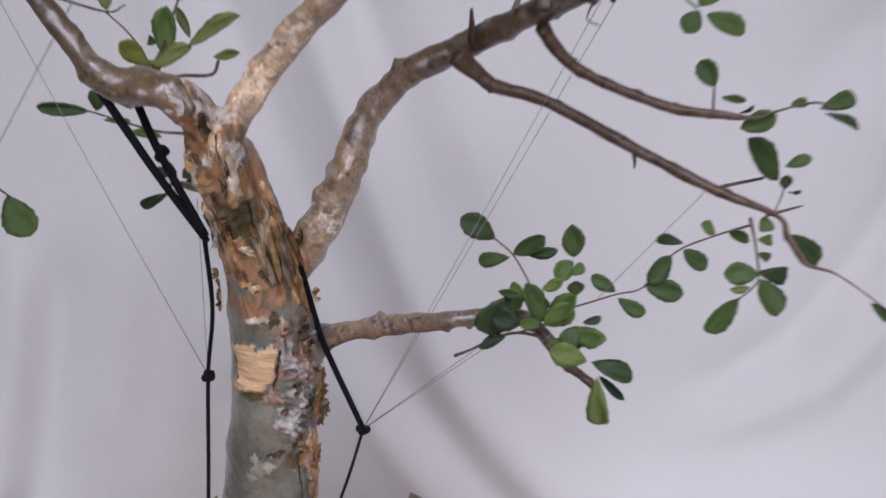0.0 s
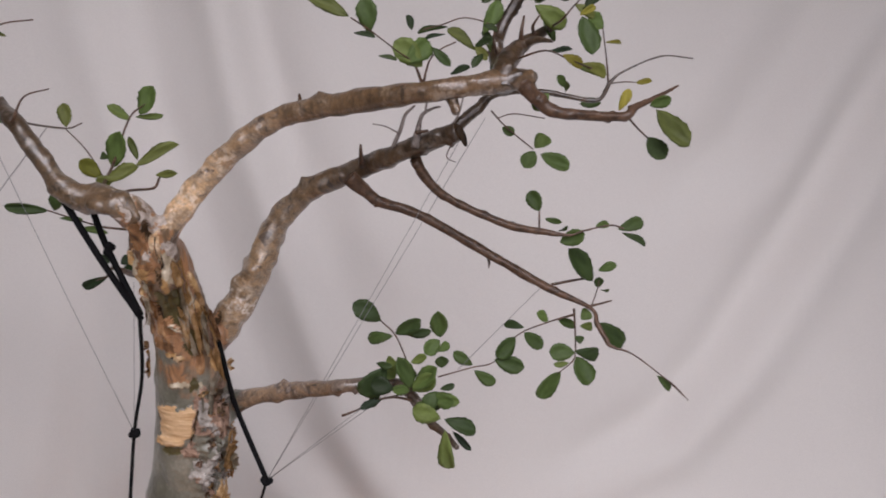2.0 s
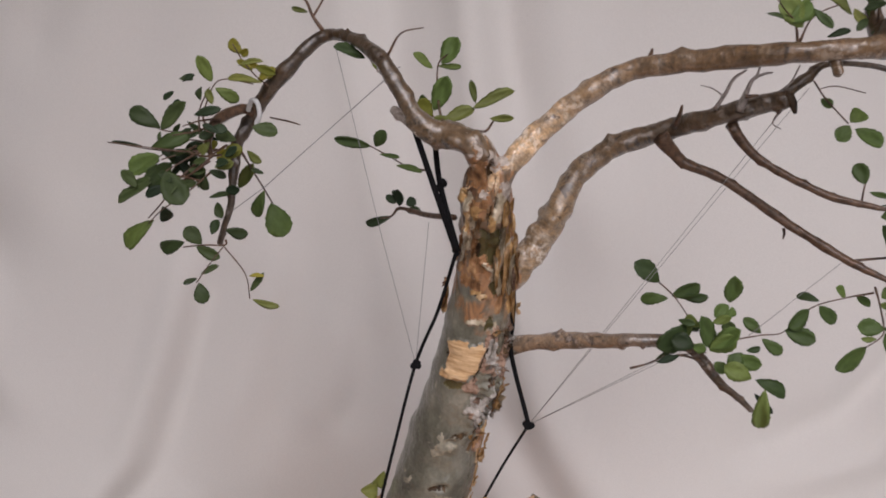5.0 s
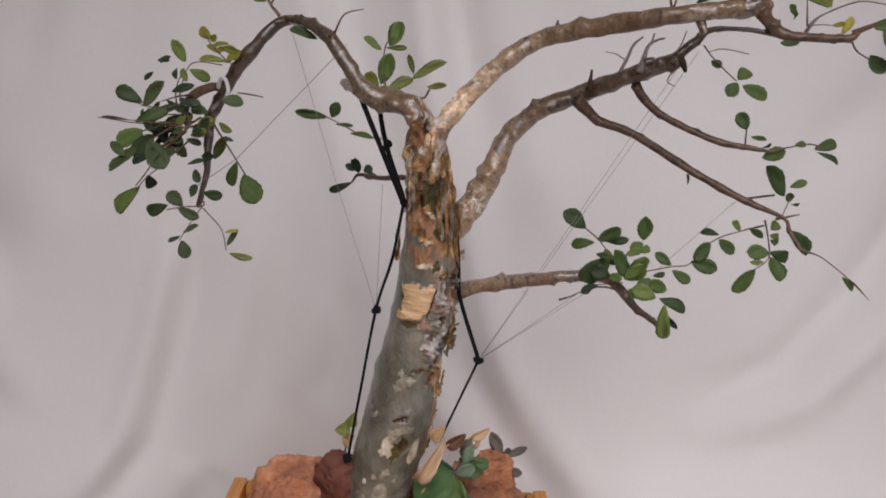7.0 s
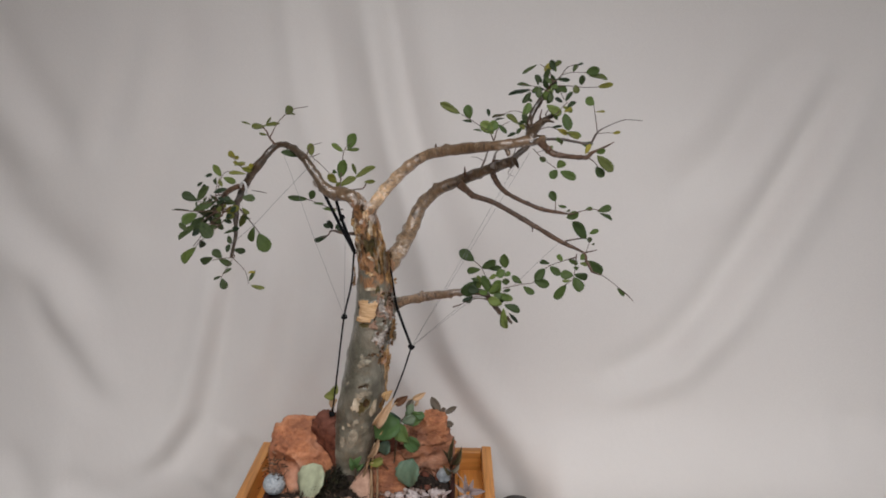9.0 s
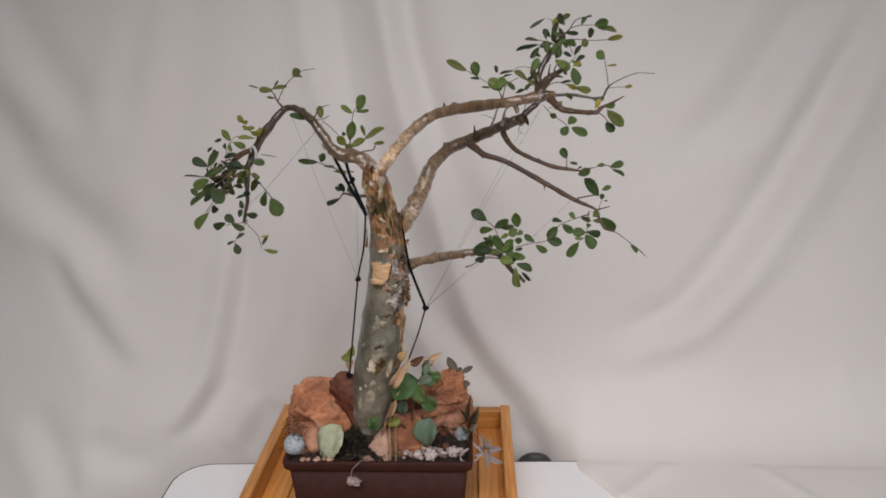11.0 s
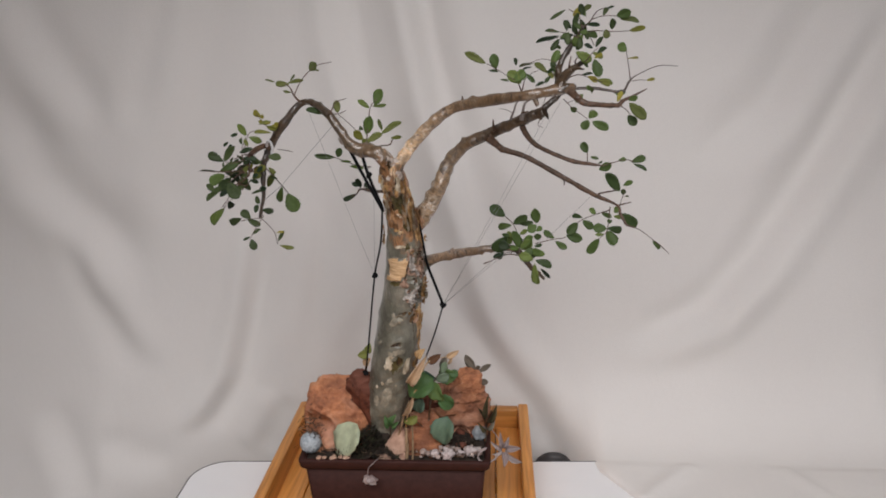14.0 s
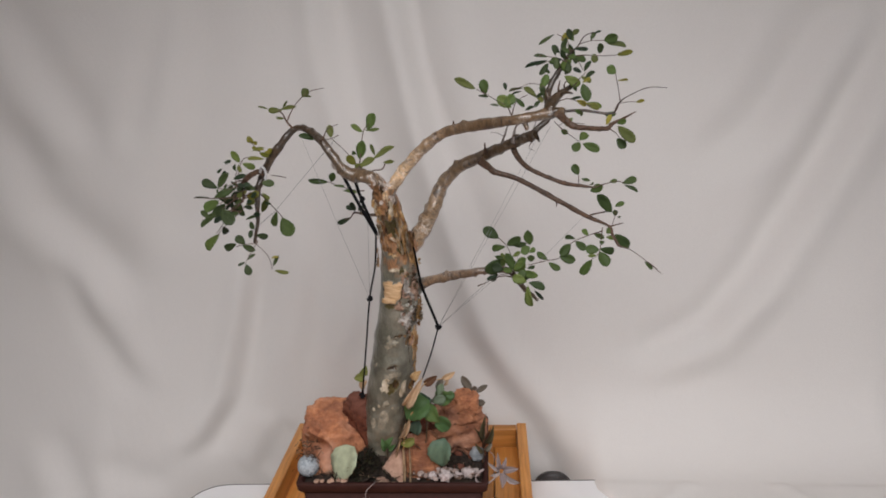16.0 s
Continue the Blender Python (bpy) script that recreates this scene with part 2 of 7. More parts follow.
PALE = fibrous("pale_bark_chip", (0.20, 0.15, 0.09), (0.50, 0.42, 0.30), (0.76, 0.68, 0.54))
MOSSY = plain("olive_inner_bark", (0.042, 0.034, 0.012), (0.125, 0.10, 0.038), 70.0, 0.35, 0.3, (1, 1, 0.5))
UMBER = fibrous("umber_bark", (0.016, 0.009, 0.005), (0.05, 0.028, 0.012), (0.15, 0.085, 0.036))
RUSSET = plain("russet_bark", (0.15, 0.075, 0.045), (0.50, 0.34, 0.25), 210.0, 0.75, 0.9, distance=0.003)
CRUST = plain("pinkish_crust", (0.26, 0.20, 0.16), (0.68, 0.60, 0.53), 230.0, 0.7, 0.9, distance=0.003)
SCAR = plain("tan_scar", (0.17, 0.155, 0.115), (0.42, 0.37, 0.28), 150.0, 0.6, 0.5, distance=0.002)
PALEGREY = plain("pale_scar", (0.20, 0.175, 0.15), (0.58, 0.53, 0.48), 170.0, 0.65, 0.7, distance=0.002)
GREY = plain("dark_grey_plastic", (0.05, 0.047, 0.047), (0.08, 0.075, 0.075), 30.0, 0.5, 0.05)


# ---- building helpers ----
def obj(name, bm, material, smooth=True):
    mesh = bpy.data.meshes.new(name)
    bm.normal_update()
    bm.to_mesh(mesh)
    bm.free()
    mesh.materials.append(material)
    if smooth:
        mesh.shade_smooth()
    return new(name, mesh)


def under(ob, parent, label=""):
    """Makes ob, built in world coordinates, a part of parent."""
    ob.parent = parent
    ob.matrix_parent_inverse = Matrix.Translation(parent.location).inverted()
    return tagged(ob, label)


def part(name, bm, material, parent, label="", smooth=True):
    return under(obj(name, bm, material, smooth), parent, label)


def box(bm, m, sx, sy, sz, bevel=0.0, segments=2):
    """A box of that size centred on the pose m, with rounded edges."""
    made = bmesh.ops.create_cube(bm, size=1.0)
    bmesh.ops.transform(bm, matrix=m @ Matrix.Diagonal((sx, sy, sz, 1)), verts=made["verts"])
    if bevel:
        edges = list({e for v in made["verts"] for e in v.link_edges})
        bmesh.ops.bevel(bm, geom=edges, offset=bevel, segments=segments, affect="EDGES", profile=0.6)
    return bm


def smooth_path(points, steps):
    """Catmull-Rom through the points, each (x, y, z, radius)."""
    p = [Vector(q) for q in points]
    p = [p[0] * 2 - p[1]] + p + [p[-1] * 2 - p[-2]]
    made = []
    for a, b, c, d in zip(p, p[1:], p[2:], p[3:]):
        for i in range(steps):
            t = i / steps
            made.append(0.5 * (2 * b + (c - a) * t + (2 * a - 5 * b + 4 * c - d) * t * t + (3 * b - a - 3 * c + d) * t ** 3))
    made.append(p[-2])
    return made


def tube_mesh(bm, path, sides, rough=0.0, grain=120.0):
    """A closed tube along path, its skin pushed in and out by rough times the radius."""
    rings, side, run = [], None, 0.0
    grained = bm.verts.layers.float_vector.get("grain") or bm.verts.layers.float_vector.new("grain")
    for i, q in enumerate(path):
        here = Vector(q[:3])
        ahead = (Vector(path[min(i + 1, len(path) - 1)][:3]) - Vector(path[max(i - 1, 0)][:3])).normalized()
        if side is None:
            side = ahead.cross(Vector((0.3, 1, 0.2))).normalized()
        side = (side - ahead * side.dot(ahead)).normalized()
        other = ahead.cross(side)
        ring = []
        run += (here - Vector(path[max(i - 1, 0)][:3])).length
        for k in range(sides):
            a = 2 * math.pi * k / sides
            way = side * math.cos(a) + other * math.sin(a)
            place = here + way * q[3]
            if rough:
                place += way * q[3] * rough * (noise.noise(place * grain) + 0.6 * noise.noise(place * grain * 0.35) + 0.4 * noise.noise(place * grain * 3.1))
            ring.append(bm.verts.new(place))
            ring[-1][grained] = (math.cos(a) * q[3] + 3 * path[0][0], math.sin(a) * q[3], run)
        rings.append(ring)
    for a, b in zip(rings, rings[1:]):
        for k in range(sides):
            bm.faces.new((a[k], a[(k + 1) % sides], b[(k + 1) % sides], b[k]))
    bm.faces.new(rings[0][::-1])
    bm.faces.new(rings[-1])
    return bm


knobs = random.Random(21)


def limb(name, points, parent, sides=22, material=None, label=""):
    path = smooth_path(points, 12 if sides > 8 else 4)
    last = path[-1] + (path[-1] - path[-2]).normalized() * path[-1][3] * 0.5
    path += [Vector((*path[-1][:3], path[-1][3] * 0.92)), Vector((*last[:3], path[-1][3] * 0.45))]
    bm = tube_mesh(bmesh.new(), path, sides, 0.19 if sides > 8 else 0.14, 110.0)
    if sides > 8:
        bm.verts.ensure_lookup_table()
        spots = [(v.co.copy(), min(path, key=lambda q: (Vector(q[:3]) - v.co).length_squared)) for v in (bm.verts[knobs.randrange(len(bm.verts))] for _ in range(4 + len(path) // 7))]
        for centre, q in spots:
            out = (centre - Vector(q[:3])).normalized()
            size, tall = q[3] * knobs.uniform(0.28, 0.75), q[3] * knobs.uniform(0.15, 0.5)
            for v in bm.verts:
                d = (v.co - centre).length / size
                if d < 2:
                    v.co += out * tall * math.exp(-d * d)
    return part(name, bm, material or (LIMB if sides > 8 else TWIG), parent, label)


def leaf_mesh(name, belly, point, fold, curl, tip=0.5):
    """A leaf blade of length 1 along +y and width 1: belly says where it is widest, point how sharp its tip is."""
    bm = bmesh.new()
    rows = []
    top = 1 / max((k / 50) ** belly * (1 - (k / 50) ** point) ** tip for k in range(51))
    for i in range(15):
        t = (i / 14) ** 0.85
        half = max((1 + 0.05 * math.sin(31 * t + 40 * belly)) * 0.5 * top * t ** belly * (1 - t ** point) ** tip, 0.012)
        z = curl * (t - 0.35) ** 2 - 0.04
        rows.append([bm.verts.new((s * half, t, z + fold * abs(s) * half * 2 + 0.03 * math.sin(7 * t + 3 * s))) for s in (-1, -0.5, 0, 0.5, 1)])
    for a, b in zip(rows, rows[1:]):
        for k in range(4):
            bm.faces.new((a[k], a[k + 1], b[k + 1], b[k]))
    bm.normal_update()
    skin = list(bm.faces)
    bmesh.ops.solidify(bm, geom=skin, thickness=0.012)
    mesh = bpy.data.meshes.new(name)
    bm.to_mesh(mesh)
    bm.free()
    mesh.shade_smooth()
    return mesh


BLADES = {}


def blade(material, k):
    """The k-th leaf blade in that material, built once and shared."""
    key = (material.name, k)
    if key not in BLADES:
        shapes = ((0.72, 2.5, 0.10, -0.25, 0.6), (0.62, 2.2, 0.16, 0.2, 0.65), (0.72, 2.7, 0.05, -0.45, 0.6), (0.66, 2.3, 0.12, 0.35, 0.7), (0.42, 1.5, 0.14, -0.3, 0.8), (0.40, 1.4, 0.34, -0.5, 0.85))
        mesh = leaf_mesh("leaf", *shapes[k])
        mesh.materials.append(material)
        BLADES[key] = mesh
    return BLADES[key]


dice = random.Random(7)


def leaf(parent, material, base, tip, width, face=(0.05, -1.0, 0.35), shape=None):
    """One leaf from base to tip, its upper side turned roughly to face."""
    base, tip = Vector(base), Vector(tip)
    along = tip - base
    size = along.length
    along.normalize()
    up = Vector(face) + Vector((dice.uniform(-0.45, 0.45), 0, dice.uniform(-0.4, 0.4)))
    up = (up - along * up.dot(along)).normalized()
    ob = new("leaf", blade(material, dice.randrange(4) if shape is None else shape))
    m = Matrix((along.cross(up), along, up)).transposed().to_4x4()
    ob.parent = parent
    ob.matrix_basis = Matrix.Translation(base) @ m @ Matrix.Diagonal((width * 1.08, size, size, 1))
    return ob


def leaves(parent, material, rows):
    for x, y, z, u, v, w, width in rows:
        leaf(parent, material, (x, y, z), (u, v, w), width)


# ---- structure: the assumed room ----
# Unseen shell closes the set; the south opening is made for the front lamp.
def room():
    z0, z1, x0, x1, y0, y1, d = 0.1, 2.7, -2.2, 2.4, -2.5, 0.9, 0.12
    bm = box(bmesh.new(), pose((x0 + x1) / 2, (y0 + y1) / 2, z0 - d / 2), x1 - x0 + 2 * d, y1 - y0 + 2 * d, d)
    tagged(obj("floor", bm, FLOOR, False), "dull brown-beige tiled floor of the room", "floor", kind="structure")
    bm = box(bmesh.new(), pose((x0 + x1) / 2, (y0 + y1) / 2, z1 + d / 2), x1 - x0 + 2 * d, y1 - y0 + 2 * d, d)
    tagged(obj("ceiling", bm, WALL, False), "unseen ceiling closing the room, warm beige for the bounced light", "ceiling", kind="structure")
    for name, cx, cy, sx, sy in (("wall_north", (x0 + x1) / 2, y1 + d / 2, x1 - x0 + 2 * d, d), ("wall_west", x0 - d / 2, (y0 + y1) / 2, d, y1 - y0), ("wall_east", x1 + d / 2, (y0 + y1) / 2, d, y1 - y0)):
        bm = box(bmesh.new(), pose(cx, cy, (z0 + z1) / 2), sx, sy, z1 - z0)
        tagged(obj(name, bm, WALL, False), "unseen wall closing the room, warm beige for the bounced light", "wall", kind="structure")
    bm = bmesh.new()
    for cx, cz, sx, sz in ((-1.05, 1.4, 2.54, 2.6), (2.15, 1.4, 0.74, 2.6), (1.0, 0.63, 1.56, 1.06), (1.0, 2.52, 1.56, 0.36)):
        box(bm, pose(cx, y0 - d / 2, cz), sx, d, sz)
    tagged(obj("wall_south", bm, WALL, False), "unseen beige wall with an opening added behind the front lamp", "wall", kind="structure")


room()


# ---- structure: the hung sheet ----
def ridge(x, z, width, height, *places):
    """Height at (x, z) of a soft fold along the bent line through the places x, z, x, z and so on; it fades out at both ends."""
    knots = list(zip(places[::2], places[1::2]))
    best, along = np.full_like(x, 9.0), np.zeros_like(x)
    for k, ((ax, az), (bx, bz)) in enumerate(zip(knots, knots[1:])):
        dx, dz = bx - ax, bz - az
        t = np.clip(((x - ax) * dx + (z - az) * dz) / (dx * dx + dz * dz), 0, 1)
        far = np.hypot(x - ax - t * dx, z - az - t * dz)
        along = np.where(far < best, (t + k) / (len(knots) - 1), along)
        best = np.minimum(best, far)
    fade = np.clip(np.minimum(along, 1 - along) / 0.28, 0, 1)
    return height * np.exp(-(best / width) ** 2) * fade * fade * (3 - 2 * fade)


def hung_sheet():
    """The sheet hangs behind the table; east of the pot it sweeps forward and lies on the table."""
    nx, nz = 320, 260
    xs, ss = np.linspace(-1.25, 1.6, nx), np.linspace(0, 2.3, nz)
    x, s = np.meshgrid(xs, ss)
    top, turn, r = 2.25, 0.993, 0.14
    z_hang = top - s
    depth = np.zeros_like(x)
    for row in FOLDS:
        depth += ridge(x, z_hang, *row)
    fall = np.clip((1.28 - z_hang) / 0.9, 0, 1)
    y_hang = SHEET_Y - depth - 0.33 * fall ** 2 * np.clip((-x - 0.33) / 0.3, 0, 1)
    over = np.clip(turn - z_hang, 0, None)
    angle = np.clip(over / r, 0, math.pi / 2)
    flat = np.clip(over - r * math.pi / 2, 0, None)
    y_lie = SHEET_Y - depth * np.exp(-over / 0.12) - r * (1 - np.cos(angle)) - flat
    z_lie = np.where(over > 0, turn - r * np.sin(angle), z_hang)
    crease = 0.006 * np.exp(-(((x - 0.42) + 0.9 * flat - 0.05) / 0.018) ** 2) + 0.005 * np.exp(-(((x - 0.62) - 0.5 * flat) / 0.015) ** 2)
    z_lie += (crease + 0.003 * (1 + np.sin(9 * x + 14 * flat))) * (flat > 0)
    w = np.clip((x - SWEEP_X - 0.6 * np.clip(flat - 0.03, 0, 0.4)) / 0.10, 0, 1)
    w = w * w * (3 - 2 * w)
    y, z = y_hang * (1 - w) + y_lie * w, z_hang * (1 - w) + z_lie * w
    verts = np.stack([x, y, z], -1).reshape(-1, 3)
    faces = [(j * nx + i, (j + 1) * nx + i, (j + 1) * nx + i + 1, j * nx + i + 1) for j in range(nz - 1) for i in range(nx - 1)]
    mesh = bpy.data.meshes.new("hung_sheet")
    mesh.from_pydata([tuple(v) for v in verts], [], faces)
    mesh.materials.append(CLOTH)
    mesh.shade_smooth()
    ob = new("hung_sheet", mesh)
    return tagged(ob, "off-white cotton sheet hung as a backdrop in soft diagonal folds", "sheet", kind="structure")


SWEEP_X = 0.232
SHEET_Y = 0.345
FOLDS = []


def fold(*row):
    """One soft fold of the sheet: width, height and the places x, z along it."""
    FOLDS.append(row)


fold(0.028, 0.011, -0.178, 1.804, -0.163, 1.566, -0.031, 1.070)
fold(0.034, -0.017, -0.136, 1.804, -0.096, 1.480, 0.076, 0.981)
fold(0.028, 0.022, -0.060, 1.804, 0.003, 1.452, 0.174, 0.914)
fold(0.022, -0.011, -0.015, 1.804, 0.018, 1.568, 0.073, 1.383)
fold(0.040, 0.015, 0.033, 1.805, 0.112, 1.453, 0.198, 1.208)
fold(0.037, -0.016, 0.020, 1.168, 0.076, 1.049, 0.141, 0.948, 0.193, 0.880, 0.216, 0.819, 0.231, 0.774)
fold(0.036, 0.012, 0.075, 1.165, 0.131, 1.066, 0.196, 0.965, 0.248, 0.898, 0.271, 0.838, 0.287, 0.793)
fold(0.026, 0.012, -0.030, 1.134, 0.026, 1.034, 0.090, 0.932, 0.142, 0.864, 0.165, 0.803, 0.180, 0.757)
fold(0.046, -0.012, -0.724, 1.723, -0.694, 1.651, -0.655, 1.560, -0.605, 1.474, -0.565, 1.421)
fold(0.050, 0.011, -0.771, 1.701, -0.742, 1.629, -0.704, 1.536, -0.653, 1.449, -0.614, 1.396)
fold(0.051, -0.018, -0.777, 1.524, -0.740, 1.440, -0.710, 1.340, -0.637, 1.263, -0.573, 1.186, -0.510, 1.118)
fold(0.062, 0.015, -0.818, 1.479, -0.781, 1.393, -0.751, 1.292, -0.678, 1.213, -0.613, 1.135, -0.550, 1.066)
fold(0.034, -0.011, -0.690, 1.241, -0.673, 1.174, -0.644, 1.100, -0.596, 1.012, -0.534, 0.926)
fold(0.034, 0.007, -0.657, 1.265, -0.640, 1.199, -0.611, 1.125, -0.563, 1.039, -0.501, 0.954)
fold(0.043, -0.011, -0.336, 1.716, -0.356, 1.638, -0.400, 1.456, -0.461, 1.317, -0.488, 1.231)
fold(0.052, 0.009, -0.387, 1.717, -0.407, 1.638, -0.454, 1.456, -0.517, 1.317, -0.545, 1.230)
fold(0.024, -0.014, -0.288, 1.264, -0.302, 1.188, -0.328, 1.075, -0.369, 0.932, -0.419, 0.854, -0.488, 0.817)
fold(0.024, 0.014, -0.322, 1.273, -0.336, 1.197, -0.363, 1.084, -0.405, 0.941, -0.455, 0.863, -0.525, 0.826)
fold(0.026, -0.007, -0.276, 0.897, -0.290, 0.860, -0.324, 0.796, -0.349, 0.776)
fold(0.026, 0.006, -0.306, 0.909, -0.321, 0.872, -0.355, 0.808, -0.380, 0.788)
fold(0.036, -0.011, -0.731, 0.912, -0.707, 0.837, -0.669, 0.767, -0.651, 0.681)
fold(0.040, 0.009, -0.771, 0.898, -0.748, 0.823, -0.710, 0.752, -0.692, 0.666)
fold(0.034, -0.010, -0.627, 0.858, -0.593, 0.804, -0.548, 0.782, -0.489, 0.784)
fold(0.034, 0.008, -0.631, 0.827, -0.597, 0.773, -0.552, 0.751, -0.492, 0.752)
fold(0.030, -0.008, -0.399, 1.717, -0.457, 1.607, -0.503, 1.492, -0.535, 1.411)
fold(0.033, 0.006, -0.439, 1.718, -0.498, 1.608, -0.545, 1.492, -0.577, 1.411)
fold(0.030, -0.009, -0.175, 1.338, -0.178, 1.211, -0.208, 1.065, -0.239, 0.935)
fold(0.033, 0.007, -0.217, 1.338, -0.220, 1.210, -0.252, 1.064, -0.284, 0.934)
fold(0.026, -0.008, -0.094, 1.190, -0.103, 1.089, -0.134, 0.985)
fold(0.029, 0.006, -0.130, 1.189, -0.139, 1.089, -0.171, 0.984)
fold(0.044, -0.018, 0.710, 1.694, 0.684, 1.628, 0.630, 1.543, 0.583, 1.454, 0.514, 1.395, 0.433, 1.343)
fold(0.048, 0.014, 0.747, 1.663, 0.721, 1.596, 0.668, 1.510, 0.622, 1.420, 0.553, 1.360, 0.472, 1.307)
fold(0.036, -0.026, 0.799, 1.676, 0.769, 1.596, 0.712, 1.453, 0.653, 1.326, 0.581, 1.191, 0.511, 1.096, 0.406, 1.036, 0.314, 1.044)
fold(0.043, 0.021, 0.829, 1.646, 0.800, 1.565, 0.744, 1.421, 0.685, 1.292, 0.613, 1.155, 0.544, 1.059, 0.439, 0.998, 0.346, 1.006)
fold(0.040, -0.010, 0.534, 1.698, 0.523, 1.620, 0.483, 1.539, 0.414, 1.465)
fold(0.044, 0.008, 0.571, 1.680, 0.561, 1.602, 0.522, 1.520, 0.453, 1.446)
fold(0.034, -0.008, 0.853, 1.014, 0.858, 0.924, 0.866, 0.830)
fold(0.037, 0.006, 0.818, 1.014, 0.822, 0.923, 0.829, 0.829)
fold(0.050, -0.008, 0.370, 0.936, 0.472, 0.985, 0.579, 1.054, 0.678, 1.164)
fold(0.055, 0.006, 0.341, 0.977, 0.443, 1.025, 0.550, 1.094, 0.649, 1.202)
hung_sheet()

# ---- the table ----
def white_table():
    table = tagged(new("table"), "white table with a rounded corner and a dark edge", "table")
    table.location = (0.1, -0.2, 0.1)
    bm = bmesh.new()
    outline = []
    x0, x1, y0, y1, r = -0.387, 0.95, -0.55, 0.202, 0.06
    for cx, cy, a0 in ((x1 - r, y1 - r, 0), (x0 + r, y1 - r, 90), (x0 + r, y0 + r, 180), (x1 - r, y0 + r, 270)):
        outline += [(cx + r * math.cos(radians(a0 + a)), cy + r * math.sin(radians(a0 + a))) for a in range(0, 91, 10)]
    turn = pose(0, 0, 0, 0, 0, 3.4)
    bottom = bm.faces.new([bm.verts.new(turn @ Vector((x, y, TABLE_Z - 0.03))) for x, y in outline])
    top = bmesh.ops.extrude_face_region(bm, geom=[bottom])
    bmesh.ops.translate(bm, vec=(0, 0, 0.03), verts=[v for v in top["geom"] if isinstance(v, bmesh.types.BMVert)])
    bmesh.ops.recalc_face_normals(bm, faces=bm.faces)
    part("tabletop", bm, TABLE, table, smooth=False)
    bm = bmesh.new()
    rim = [turn @ Vector((x, y, TABLE_Z - 0.001)) for x, y in outline]
    tube_mesh(bm, [(*p, 0.0016) for p in rim + rim[:1]], 8)
    part("edge_band", bm, GREY, table, "thin dark band round the tabletop's edge")
    for x, y in ((x0 + 0.1, y0 + 0.1), (x1 - 0.1, y0 + 0.1), (x0 + 0.1, y1 - 0.1), (x1 - 0.1, y1 - 0.1)):
        part("leg", tube_mesh(bmesh.new(), [(x, y, 0.1, 0.015), (x, y, TABLE_Z - 0.03, 0.018)], 12), GREY, table)


TABLE_Z = 0.845
white_table()


# ---- the wooden tray ----
def wooden_tray():
    tray = tagged(new("tray"), "varnished orange pine slatted tray under the pot", "tray")
    tray.location = (-0.01, 0.0, TABLE_Z)
    turn = Matrix.Translation((-0.014, 0.02, 0)) @ pose(0, 0, 0, 0, 0, 1.7)

    def rail(name, x, y, z, sx, sy, sz, spin=0):
        bm = box(bmesh.new(), Matrix.Identity(4), sy if spin else sx, sx if spin else sy, sz, 0.0025)
        ob = obj(name, bm, WOOD)
        ob.parent = tray
        ob.matrix_parent_inverse = Matrix.Translation(tray.location).inverted()
        ob.matrix_basis = turn @ pose(x, y, z, 0, 0, spin)
        return ob

    w, y0, y1 = 0.214, -0.36, 0.28
    for s in (-1, 1):
        rail("side_rail", s * (w - 0.009), (y0 + y1) / 2, TABLE_Z + 0.0335, 0.018, y1 - y0, 0.063)
    for y in (y0 + 0.009, y1 - 0.009):
        rail("end_rail", 0, y, TABLE_Z + 0.0325, 2 * w - 0.037, 0.018, 0.058, 90)
    for k in range(9):
        rail("slat", -0.176 + 0.044 * k, (y0 + y1) / 2, TABLE_Z + 0.02, 0.0425, y1 - y0 - 0.038, 0.012)
    for y in (-0.2, 0.1):
        rail("batten", 0, y, TABLE_Z + 0.007, 2 * w - 0.04, 0.03, 0.0135, 90)


wooden_tray()


